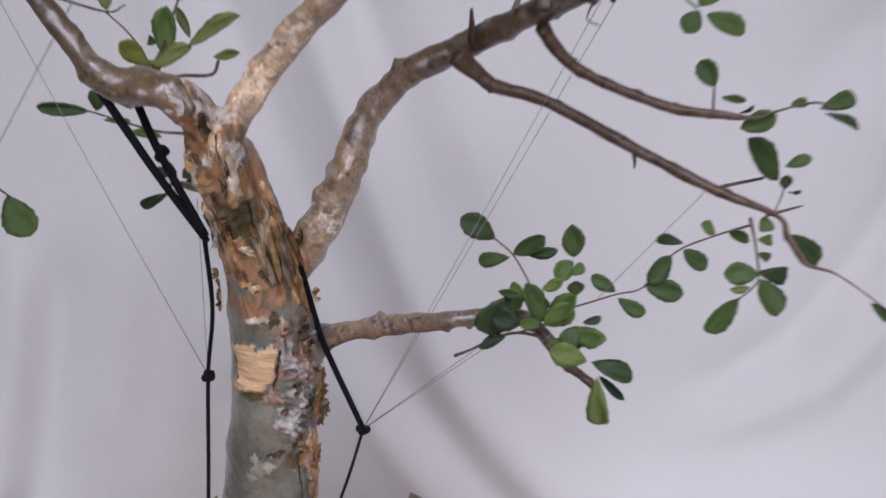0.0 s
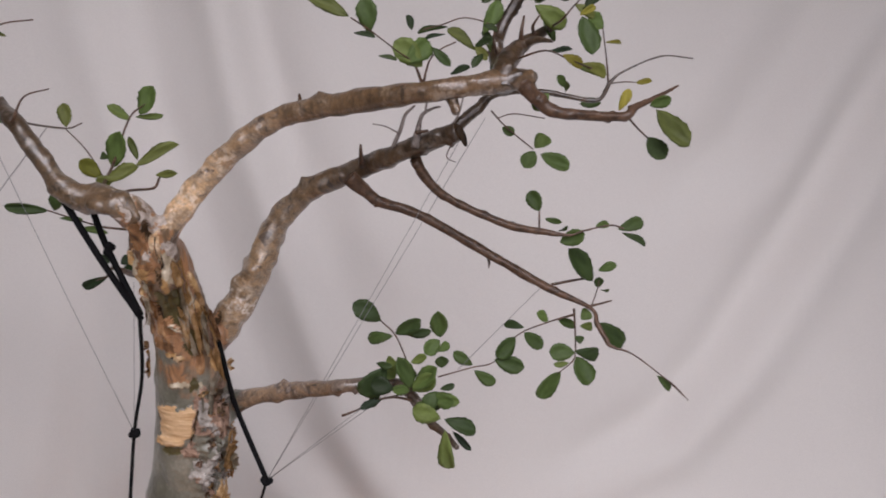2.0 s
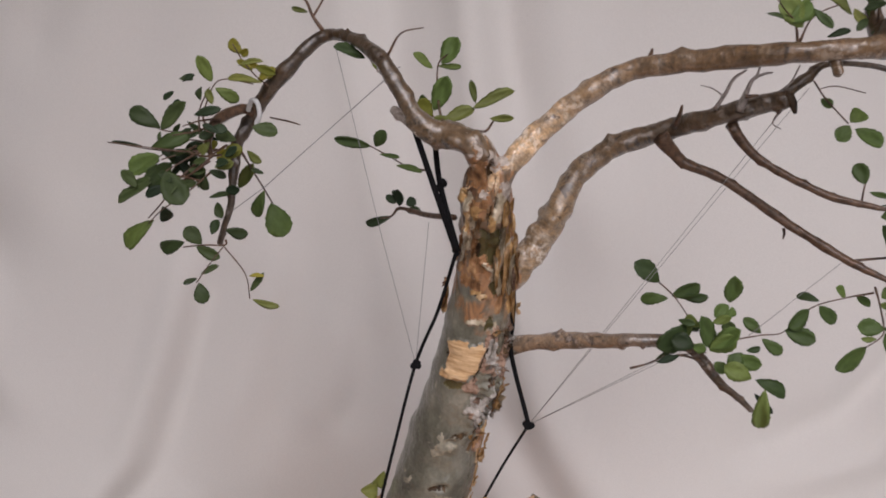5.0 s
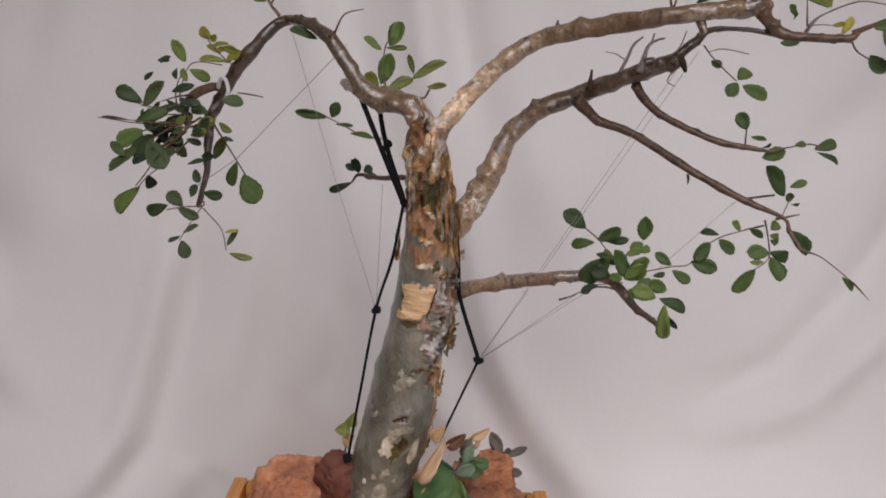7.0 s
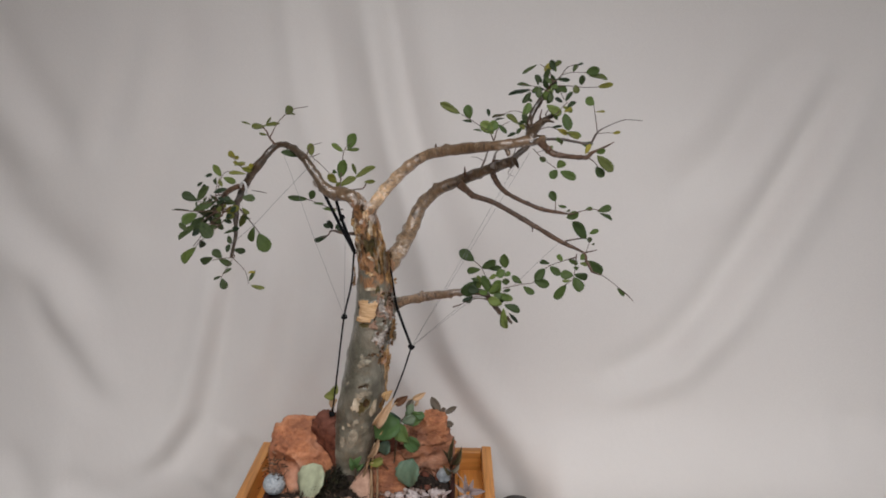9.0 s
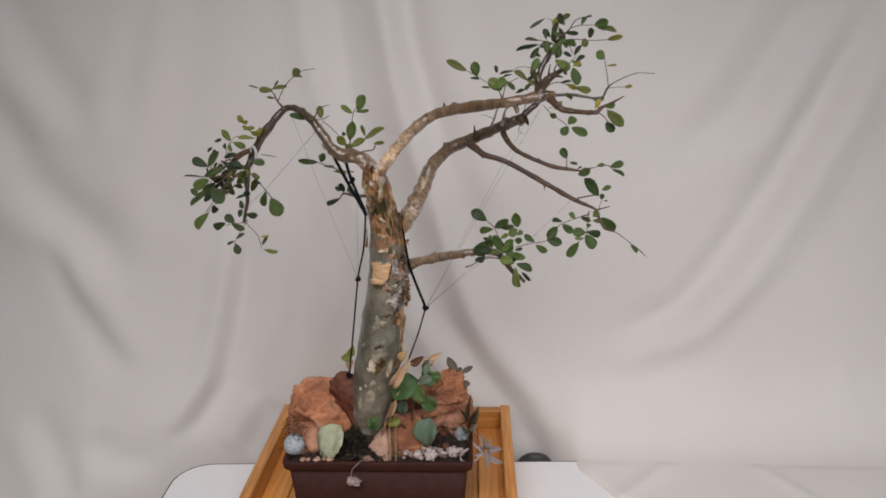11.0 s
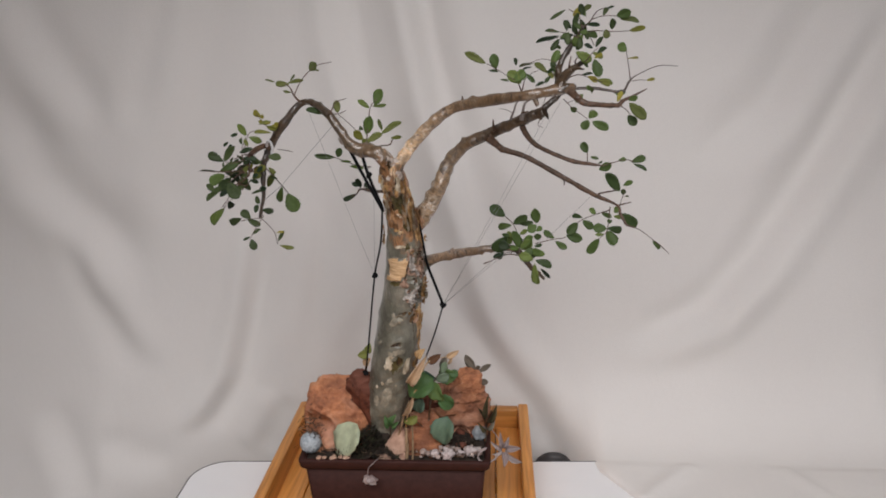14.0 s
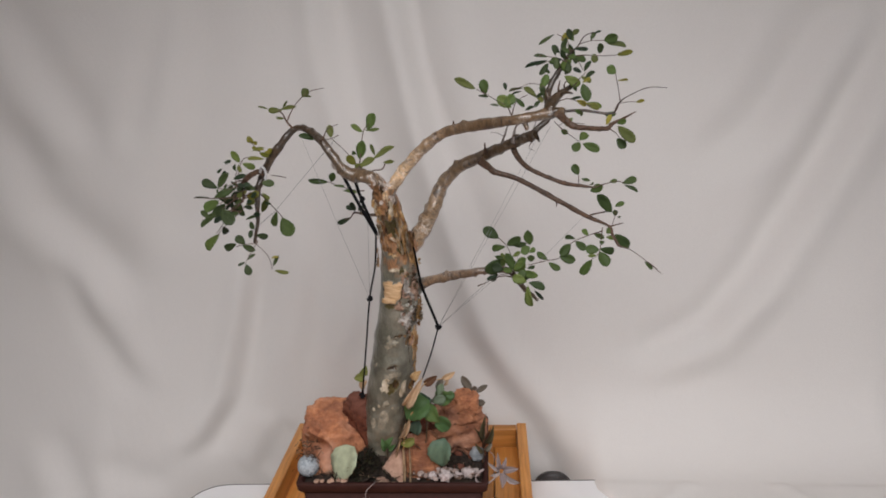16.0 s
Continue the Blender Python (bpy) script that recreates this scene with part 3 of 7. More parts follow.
# ---- the pot ----
def bonsai_pot():
    pot = tagged(new("plant_pot"), "dark brown rectangular plastic bonsai pot with a lipped rim", "pot")
    pot.location = (-0.009, 0.08, TABLE_Z + 0.026)
    turn = Matrix.Translation((-0.0115, 0.08, 0)) @ pose(0, 0, 0, 0, 0, 2.0)
    z0, z1 = TABLE_Z + 0.0265, 0.985

    def ring(hx, hy, z, r=0.008):
        pts = []
        for cx, cy, a0 in ((hx - r, hy - r, 0), (-hx + r, hy - r, 90), (-hx + r, -hy + r, 180), (hx - r, -hy + r, 270)):
            pts += [turn @ Vector((cx + r * math.cos(radians(a0 + a)), cy + r * math.sin(radians(a0 + a)), z)) for a in range(0, 91, 18)]
        return pts

    def wall(name, profile):
        bm = bmesh.new()
        rings = [[bm.verts.new(p) for p in ring(*q)] for q in profile]
        for a, b in zip(rings, rings[1:]):
            for k in range(len(a)):
                bm.faces.new((a[k], a[(k + 1) % len(a)], b[(k + 1) % len(a)], b[k]))
        bm.faces.new(rings[0][::-1])
        bm.faces.new(rings[-1])
        part(name, bm, POT, pot)

    wall("body", ((0.1225, 0.088, z0), (0.1255, 0.091, z0 + 0.002), (0.1335, 0.098, z1 - 0.017), (0.1285, 0.092, z1 - 0.0165)))
    bm = bmesh.new()
    profile = ((0.1295, 0.093, z1 - 0.0165), (0.1375, 0.102, z1 - 0.016), (0.1400, 0.1045, z1 - 0.013), (0.1415, 0.106, z1 - 0.003), (0.1410, 0.1055, z1), (0.1355, 0.1, z1), (0.1335, 0.098, z1 - 0.002), (0.1305, 0.095, z1 - 0.016))
    rings = [[bm.verts.new(p) for p in ring(*q)] for q in profile]
    for a, b in zip(rings, rings[1:] + rings[:1]):
        for k in range(len(a)):
            bm.faces.new((a[k], a[(k + 1) % len(a)], b[(k + 1) % len(a)], b[k]))
    bmesh.ops.recalc_face_normals(bm, faces=bm.faces)
    part("rim", bm, POT, pot)
    bm = bmesh.new()
    n = 60
    grid = [[None] * n for _ in range(n)]
    for i in range(n):
        for j in range(n):
            u, v = -1 + 2 * i / (n - 1), -1 + 2 * j / (n - 1)
            p = turn @ Vector((u * 0.132, v * 0.0965, z1 - 0.008))
            p.z += (1 - max(abs(u), abs(v)) ** 4) * (0.012 + 0.006 * noise.noise(p * 40) + 0.004 * noise.noise(p * 130)) + 0.012 * max(0, 1 - abs(v)) ** 2 + 0.03 * math.exp(-(((p.x + 0.028) / 0.03) ** 2 + ((p.y - 0.012) / 0.032) ** 2)) * (1 + 0.4 * noise.noise(p * 90))
            grid[i][j] = bm.verts.new(p)
    for i in range(n - 1):
        for j in range(n - 1):
            bm.faces.new((grid[i][j], grid[i + 1][j], grid[i + 1][j + 1], grid[i][j + 1]))
    part("soil", bm, SOIL, pot, "dark crumbly potting soil")
    return pot


bonsai_pot()


# ---- the tree ----
PATCHES = []


def patch(z, angle, width, tall, depth, material, turn=0.0):
    """A ragged patch of other bark on the trunk, raised or sunk by depth; angle 0 looks to -y, 90 to +x."""
    PATCHES.append((z, radians(angle), width, tall, depth, material, radians(turn)))


def trunk_mesh(points, stubs, parent):
    """The trunk with the roots of its limbs grown into one skin, its bark laid on in patches."""
    bm = tube_mesh(bmesh.new(), smooth_path(points, 18), 64, 0.06, 34.0)
    for stub, _ in stubs:
        tube_mesh(bm, smooth_path(stub, 8), 32, 0.12, 90.0)
    ob = part("trunk", bm, BARK, parent, "grey-green trunk with scars and peeling ochre bark")
    skin = ob.modifiers.new("skin", "REMESH")
    skin.mode, skin.voxel_size, skin.use_smooth_shade = "VOXEL", 0.0009, True
    ease = ob.modifiers.new("ease", "SMOOTH")
    ease.factor, ease.iterations = 0.5, 14
    mesh = bpy.data.meshes.new_from_object(ob.evaluated_get(bpy.context.evaluated_depsgraph_get()))
    ob.modifiers.clear()
    ob.data = mesh
    count = len(mesh.vertices)
    co, out = np.zeros(count * 3), np.zeros(count * 3)
    mesh.vertices.foreach_get("co", co)
    mesh.vertices.foreach_get("normal", out)
    co, out = co.reshape(-1, 3), out.reshape(-1, 3)
    knots = np.array(TRUNK)
    ax, ay, r = [np.interp(co[:, 2], knots[:, 2], knots[:, k]) for k in (0, 1, 3)]
    a = np.arctan2(co[:, 0] - ax, ay - co[:, 1])
    deg, z = np.degrees(a), co[:, 2]
    spots = [Vector(c) for c in co]
    wave = np.array([noise.noise_vector(s * 85) for s in spots])
    grit = np.array([noise.noise_vector(s * 310) for s in spots])
    fibre = np.array([noise.noise(Vector((s.x * 190, s.y * 190, s.z * 40))) for s in spots])
    gnarl = np.clip(1 - np.abs(deg - 48) / 40, 0, 1) * np.clip(1 - np.abs(z - 1.262) / 0.068, 0, 1)
    push = gnarl * (0.0060 + 0.0065 * wave[:, 0] + 0.0045 * grit[:, 0]) + np.clip((z - 1.30) / 0.04, 0, 1) * 0.0016 * fibre + 0.0007 * wave[:, 1] + 0.0003 * grit[:, 1]
    for kz, kd, size in ((1.208, 5, 0.011), (1.167, 10, 0.010)):
        d = np.hypot((z - kz) * 1.4, np.radians(deg - kd) * r) / size
        push += 0.0022 * np.exp(-d * d) - 0.0045 * np.exp(-(d * 2.4) ** 2)
    kind = np.zeros(count, dtype=int)
    slots = [BARK]

    def slot(material):
        if material not in slots:
            slots.append(material)
        return slots.index(material)

    far_out = (np.hypot(co[:, 0] - ax, co[:, 1] - ay) > r * (1.35 + 0.3 * wave[:, 2])) & (co[:, 0] > ax)
    ends = np.array([np.min([np.linalg.norm(co - np.array(q[:3]), axis=1) for q in stub], axis=0) for stub, _ in stubs])
    owner = np.argmin(ends, axis=0)
    grown = (far_out & ((owner == 1) | (owner == 2))) | (z > np.where(owner == 3, 1.447, 1.43) + 0.012 * wave[:, 2])
    for k, (_, material) in enumerate(stubs):
        kind[grown & (owner == k)] = slot(material)
    kind[(z > 1.43) & (owner == 3) & (wave[:, 0] + 0.7 * grit[:, 0] > -0.06)] = slot(CRUST)
    closed = grown & ~(((owner == 0) | (owner == 3)) & (z < 1.462))
    for pz, pa, width, tall, depth, material, lean in PATCHES:
        small = min(width, tall)
        turned = (a - pa + math.pi) % (2 * math.pi) - math.pi
        torn = 0.6 if tall > 2 * width or material is RAW else 1.6
        du = turned * r + small * torn * (0.22 * wave[:, 0] + 0.12 * grit[:, 0])
        dv = z - pz + small * torn * (0.4 * wave[:, 1] + 0.25 * grit[:, 1])
        u, v = du * math.cos(lean) - dv * math.sin(lean), dv * math.cos(lean) + du * math.sin(lean)
        square = 7.0 if material is RAW else 2.6
        d = (np.abs(2 * u / width) ** square + np.abs(2 * v / tall) ** square) ** (1 / square)
        push += np.where(closed, 0, depth) * np.clip((1.12 - d) / 0.22, 0, 1)
        kind[(d < 1.0) & ~closed] = slot(material)
    mesh.vertices.foreach_set("co", (co + out * push[:, None]).ravel())
    grain = mesh.attributes.get("grain") or mesh.attributes.new("grain", "FLOAT_VECTOR", "POINT")
    grain.data.foreach_set("vector", co.ravel())
    mesh.materials.clear()
    for material in slots:
        mesh.materials.append(material)
    first = np.zeros(len(mesh.polygons), dtype=int)
    mesh.polygons.foreach_get("loop_start", first)
    corner = np.zeros(len(mesh.loops), dtype=int)
    mesh.loops.foreach_get("vertex_index", corner)
    mesh.polygons.foreach_set("material_index", kind[corner[first]].astype(np.int32))
    mesh.shade_smooth()
    mesh.update()
    return ob


def trunk_at(z):
    """The trunk's axis and radius at a height."""
    heights = [p[2] for p in TRUNK]
    return [float(np.interp(z, heights, [p[i] for p in TRUNK])) for i in (0, 1, 3)]


def flake(z, angle, width, tall, lift, material, turn=0.0):
    """A chip of bark on the trunk, its torn rim lifted off; angle 0 looks to -y, 90 to +x."""
    bm = bmesh.new()
    nu, nv = 9, 11
    seed = Vector((z * 91, angle * 0.37, width * 700))
    lean = radians(turn)
    grid = []
    for j in range(nv):
        row = []
        for i in range(nu):
            u, v = 2 * i / (nu - 1) - 1, 2 * j / (nv - 1) - 1
            ragged = 0.78 + 0.34 * noise.noise(seed + Vector((math.atan2(v, u) * 1.7, u * v, 3)))
            corner = 1 - 0.22 * abs(u * v)
            du, dv = u * ragged * corner * width / 2, v * ragged * corner * tall / 2
            du, dv = du * math.cos(lean) + dv * math.sin(lean), dv * math.cos(lean) - du * math.sin(lean)
            h = z + dv
            ax, ay, r = trunk_at(h)
            a = radians(angle) + du / r
            edge = max(abs(u), abs(v)) ** 3
            out = r * 1.05 + 0.0012 + lift * (0.15 + 0.85 * edge * (0.5 + 0.9 * noise.noise(seed * 2 + Vector((u, v, 0)) * 1.3))) + 0.0006 * noise.noise(Vector((du, dv, z)) * 700)
            row.append(bm.verts.new((ax + math.sin(a) * out, ay - math.cos(a) * out, h)))
        grid.append(row)
    for a, b in zip(grid, grid[1:]):
        for k in range(nu - 1):
            bm.faces.new((a[k], a[k + 1], b[k + 1], b[k]))
    bmesh.ops.solidify(bm, geom=list(bm.faces), thickness=0.0007)
    return part("bark_flake", bm, material, trunk)


tree = tagged(new("bonsai_tree"), "small-leaved bonsai tree with a thick peeling trunk", "bonsai tree")
tree.location = (-0.0299, 0.03, 0.98)
TRUNK = [(-0.0299, 0.0360, 0.9691, 0.0294), (-0.0260, 0.0310, 1.0155, 0.0289), (-0.0210, 0.0240, 1.0617, 0.0309), (-0.0120, 0.0180, 1.1105, 0.0320), (-0.0017, 0.0120, 1.1577, 0.0314), (0.0044, 0.0060, 1.2032, 0.0293), (0.0124, -0.0040, 1.2487, 0.0263), (0.0183, -0.0160, 1.2929, 0.0257), (0.0194, -0.0280, 1.3353, 0.0222), (0.0188, -0.0440, 1.3695, 0.0180), (0.0181, -0.0600, 1.3964, 0.0162), (0.0169, -0.0700, 1.4141, 0.0139), (0.0162, -0.0760, 1.4251, 0.0103)]
limb_upper = limb('limb', [(0.0102, -0.0712, 1.4041, 0.0070), (0.0187, -0.0802, 1.4233, 0.0075), (0.0346, -0.0792, 1.4477, 0.0071), (0.0575, -0.0779, 1.4727, 0.0071), (0.0777, -0.0819, 1.4910, 0.0067), (0.0963, -0.0861, 1.5005, 0.0063), (0.1272, -0.1045, 1.5087, 0.0062), (0.1683, -0.1351, 1.5166, 0.0059), (0.1929, -0.1398, 1.5209, 0.0056), (0.2128, -0.1375, 1.5242, 0.0066), (0.2230, -0.1370, 1.5257, 0.0056), (0.2292, -0.1365, 1.5268, 0.0044)], tree, material=PALELIMB)
limb_middle = limb('limb', [(0.0459, -0.0156, 1.3538, 0.0088), (0.0595, -0.0136, 1.3744, 0.0102), (0.0696, -0.0091, 1.3986, 0.0095), (0.0774, -0.0039, 1.4179, 0.0088), (0.0893, -0.0039, 1.4329, 0.0084), (0.1096, -0.0081, 1.4489, 0.0079), (0.1383, -0.0156, 1.4621, 0.0071), (0.1624, -0.0333, 1.4740, 0.0070), (0.1872, -0.0462, 1.4855, 0.0060), (0.2000, -0.0522, 1.4910, 0.0056)], tree)
limb_low = limb('limb', [(0.0429, 0.0049, 1.2800, 0.0077), (0.0538, -0.0021, 1.2863, 0.0068), (0.0805, -0.0153, 1.2974, 0.0062), (0.1174, -0.0383, 1.3101, 0.0054), (0.1288, -0.0459, 1.3147, 0.0050), (0.1558, -0.0479, 1.3175, 0.0046), (0.1684, -0.0509, 1.3146, 0.0043), (0.1781, -0.0609, 1.3068, 0.0037), (0.1851, -0.0709, 1.2995, 0.0031), (0.1942, -0.0809, 1.2950, 0.0025), (0.2018, -0.0909, 1.2901, 0.0018)], tree, material=LOWLIMB)
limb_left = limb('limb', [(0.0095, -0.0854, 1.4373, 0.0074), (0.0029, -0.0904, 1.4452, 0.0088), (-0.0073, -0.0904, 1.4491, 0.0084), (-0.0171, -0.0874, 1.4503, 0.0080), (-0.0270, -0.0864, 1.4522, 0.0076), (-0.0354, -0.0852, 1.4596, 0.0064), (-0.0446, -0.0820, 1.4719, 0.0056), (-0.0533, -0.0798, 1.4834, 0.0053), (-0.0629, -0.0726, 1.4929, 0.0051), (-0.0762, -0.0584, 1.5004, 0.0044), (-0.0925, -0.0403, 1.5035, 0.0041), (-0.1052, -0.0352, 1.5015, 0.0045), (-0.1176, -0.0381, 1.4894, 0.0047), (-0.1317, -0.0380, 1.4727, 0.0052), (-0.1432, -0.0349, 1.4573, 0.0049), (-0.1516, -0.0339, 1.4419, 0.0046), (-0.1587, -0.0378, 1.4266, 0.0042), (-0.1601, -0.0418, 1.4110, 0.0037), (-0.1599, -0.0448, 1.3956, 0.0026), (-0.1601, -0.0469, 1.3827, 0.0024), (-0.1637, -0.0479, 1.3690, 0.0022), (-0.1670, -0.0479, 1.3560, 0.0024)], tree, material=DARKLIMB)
limb_upright = limb("limb", [(0.2145, -0.1330, 1.5230, 0.0058), (0.2136, -0.1220, 1.5321, 0.0050), (0.2128, -0.1120, 1.5430, 0.0040), (0.2165, -0.1080, 1.5530, 0.0034), (0.2225, -0.1060, 1.5641, 0.0030), (0.2287, -0.1060, 1.5734, 0.0026), (0.2342, -0.1080, 1.5815, 0.0021), (0.2389, -0.1110, 1.5900, 0.0014)], tree, 22)
limb("twig", [(0.2170, -0.1250, 1.5312, 0.0040), (0.2250, -0.1210, 1.5432, 0.0036), (0.2330, -0.1180, 1.5482, 0.0031), (0.2400, -0.1150, 1.5522, 0.0026), (0.2463, -0.1133, 1.5558, 0.0021)], limb_upright, 6, LIMB)
limb("twig", [(0.2257, -0.1210, 1.5430, 0.0024), (0.2320, -0.1290, 1.5460, 0.0019), (0.2386, -0.1370, 1.5452, 0.0009)], limb_upright, 6, LIMB)
limb("twig", [(0.2250, -0.1210, 1.5432, 0.0016), (0.2239, -0.1260, 1.5500, 0.0011), (0.2258, -0.1220, 1.5584, 0.0006)], limb_upright, 6)
limb("twig", [(0.2330, -0.1180, 1.5482, 0.0013), (0.2300, -0.1260, 1.5528, 0.0008), (0.2327, -0.1300, 1.5588, 0.0004)], limb_upright, 6)
limb("twig", [(0.2400, -0.1150, 1.5522, 0.0010), (0.2409, -0.1440, 1.5553, 0.0006), (0.2464, -0.1470, 1.5626, 0.0004), (0.2515, -0.1490, 1.5680, 0.0004)], limb_upright, 6)
limb("twig", [(0.2165, -0.1200, 1.5328, 0.0017), (0.2090, -0.1160, 1.5375, 0.0012), (0.2026, -0.1140, 1.5425, 0.0008)], limb_upright, 6)
limb("twig", [(0.2132, -0.1220, 1.5349, 0.0009), (0.2097, -0.1240, 1.5438, 0.0006), (0.2082, -0.1250, 1.5525, 0.0004), (0.1937, -0.1240, 1.5562, 0.0004), (0.1824, -0.1230, 1.5525, 0.0004), (0.1717, -0.1220, 1.5494, 0.0004)], limb_upright, 6)
limb("twig", [(0.2208, -0.1310, 1.5355, 0.0006), (0.2334, -0.1440, 1.5402, 0.0005), (0.2444, -0.1460, 1.5366, 0.0004), (0.2580, -0.1470, 1.5318, 0.0004)], limb_upright, 6)
limb("twig", [(0.2354, -0.1120, 1.5776, 0.0010), (0.2252, -0.1120, 1.5813, 0.0006), (0.2123, -0.1160, 1.5846, 0.0004), (0.2028, -0.1180, 1.5859, 0.0004)], limb_upright, 6)
limb("twig", [(0.2259, -0.1120, 1.5813, 0.0005), (0.2126, -0.1140, 1.5790, 0.0004), (0.2000, -0.1160, 1.5749, 0.0004)], limb_upright, 6)
limb("twig", [(0.2376, -0.1120, 1.5868, 0.0009), (0.2361, -0.1040, 1.5958, 0.0006), (0.2345, -0.0980, 1.6031, 0.0004)], limb_upright, 6)
limb("twig", [(0.2349, -0.1040, 1.5946, 0.0004), (0.2299, -0.1000, 1.6038, 0.0004), (0.2234, -0.1000, 1.6081, 0.0004)], limb_upright, 6)
limb("twig", [(0.2383, -0.1120, 1.5874, 0.0011), (0.2458, -0.1220, 1.5959, 0.0007), (0.2510, -0.1290, 1.6049, 0.0005), (0.2600, -0.1340, 1.6089, 0.0004)], limb_upright, 6)
limb("twig", [(0.2474, -0.1240, 1.5971, 0.0005), (0.2562, -0.1390, 1.6001, 0.0004), (0.2714, -0.1520, 1.6001, 0.0004)], limb_upright, 6)
limb("twig", [(0.2384, -0.1120, 1.5837, 0.0008), (0.2520, -0.1260, 1.5851, 0.0005), (0.2689, -0.1390, 1.5841, 0.0004), (0.2840, -0.1440, 1.5847, 0.0004)], limb_upright, 6)
limb("twig", [(0.2372, -0.1120, 1.5812, 0.0008), (0.2454, -0.1190, 1.5789, 0.0005), (0.2503, -0.1240, 1.5694, 0.0004)], limb_upright, 6)
limb("twig", [(0.1720, -0.1220, 1.5212, 0.0010), (0.1668, -0.1260, 1.5322, 0.0006), (0.1579, -0.1320, 1.5378, 0.0004), (0.1454, -0.1400, 1.5464, 0.0004), (0.1344, -0.1460, 1.5529, 0.0004)], limb_upright, 6)
limb("twig", [(0.1727, -0.1220, 1.5224, 0.0008), (0.1757, -0.1220, 1.5338, 0.0005), (0.1820, -0.1220, 1.5400, 0.0004), (0.1896, -0.1220, 1.5437, 0.0004)], limb_upright, 6)
leaves(limb_upright, leaf_deep, [(0.2203, -0.1000, 1.6082, 0.2032, -0.1031, 1.5979, 0.0038), (0.2574, -0.1330, 1.6007, 0.2621, -0.1318, 1.6095, 0.0049), (0.2671, -0.1380, 1.5865, 0.2669, -0.1409, 1.5977, 0.0067), (0.2255, -0.1140, 1.5881, 0.2175, -0.1081, 1.5960, 0.0063), (0.2128, -0.1180, 1.5846, 0.1971, -0.1184, 1.5866, 0.0038), (0.2132, -0.1150, 1.5772, 0.2033, -0.1153, 1.5650, 0.0063), (0.2264, -0.1110, 1.5862, 0.2315, -0.1152, 1.5960, 0.0051), (0.2363, -0.1090, 1.5971, 0.2403, -0.1046, 1.5823, 0.0070), (0.2506, -0.1480, 1.5614, 0.2609, -0.1449, 1.5701, 0.0055), (0.1843, -0.1230, 1.5519, 0.1680, -0.1185, 1.5492, 0.0032)])
leaves(limb_upright, leaf_deep, [(0.1866, -0.1220, 1.5268, 0.1966, -0.1264, 1.5315, 0.0038), (0.1479, -0.1340, 1.5355, 0.1579, -0.1348, 1.5343, 0.0025), (0.1356, -0.1440, 1.5461, 0.1467, -0.1439, 1.5448, 0.0031)])
leaves(limb_upright, leaf_yellow, [(0.2283, -0.0970, 1.6007, 0.2376, -0.0965, 1.6080, 0.0077), (0.2837, -0.1460, 1.5848, 0.3010, -0.1420, 1.5875, 0.0055), (0.2478, -0.1540, 1.5576, 0.2565, -0.1496, 1.5621, 0.0036), (0.2424, -0.1470, 1.5386, 0.2536, -0.1477, 1.5331, 0.0056)])
leaves(limb_upright, leaf_olive, [(0.2376, -0.0970, 1.6068, 0.2487, -0.0986, 1.6110, 0.0064), (0.2722, -0.1560, 1.5978, 0.2916, -0.1618, 1.5949, 0.0060), (0.2615, -0.1340, 1.5870, 0.2621, -0.1372, 1.5776, 0.0074), (0.2470, -0.1470, 1.5632, 0.2583, -0.1459, 1.5577, 0.0055), (0.2013, -0.1150, 1.5406, 0.1865, -0.1124, 1.5525, 0.0064), (0.2006, -0.1160, 1.5432, 0.2071, -0.1173, 1.5345, 0.0051), (0.2530, -0.1470, 1.5343, 0.2685, -0.1418, 1.5289, 0.0068), (0.2471, -0.1340, 1.5258, 0.2503, -0.1295, 1.5191, 0.0044), (0.1332, -0.1470, 1.5536, 0.1103, -0.1455, 1.5645, 0.0080)])
leaves(limb_upright, leaf_dark, [(0.2607, -0.1340, 1.6077, 0.2692, -0.1325, 1.6106, 0.0024), (0.2118, -0.1160, 1.5803, 0.1875, -0.1120, 1.5730, 0.0044), (0.2283, -0.1130, 1.5813, 0.2140, -0.1113, 1.5771, 0.0057), (0.2411, -0.1200, 1.5923, 0.2564, -0.1171, 1.5910, 0.0044), (0.2491, -0.1240, 1.5669, 0.2398, -0.1219, 1.5706, 0.0050), (0.2508, -0.1260, 1.5676, 0.2572, -0.1312, 1.5786, 0.0050), (0.1832, -0.1220, 1.5481, 0.1718, -0.1194, 1.5455, 0.0025), (0.2345, -0.1460, 1.5397, 0.2477, -0.1424, 1.5406, 0.0031)])
leaves(limb_upright, leaf_green, [(0.2694, -0.1540, 1.6001, 0.2833, -0.1592, 1.6040, 0.0096), (0.2383, -0.1140, 1.5813, 0.2281, -0.1124, 1.5690, 0.0107), (0.2391, -0.1180, 1.5838, 0.2549, -0.1177, 1.5801, 0.0075), (0.2301, -0.1290, 1.5636, 0.2470, -0.1314, 1.5533, 0.0100), (0.2479, -0.1590, 1.5567, 0.2522, -0.1646, 1.5381, 0.0103), (0.2039, -0.1250, 1.5482, 0.2123, -0.1253, 1.5654, 0.0082), (0.2062, -0.1180, 1.5433, 0.2181, -0.1129, 1.5354, 0.0057), (0.1769, -0.1220, 1.5406, 0.1865, -0.1268, 1.5304, 0.0051), (0.1719, -0.1260, 1.5303, 0.1572, -0.1294, 1.5431, 0.0121), (0.1630, -0.1290, 1.5319, 0.1762, -0.1234, 1.5439, 0.0108)])
leaves(limb_upright, leaf_green, [(0.1435, -0.1390, 1.5463, 0.1411, -0.1414, 1.5629, 0.0100)])
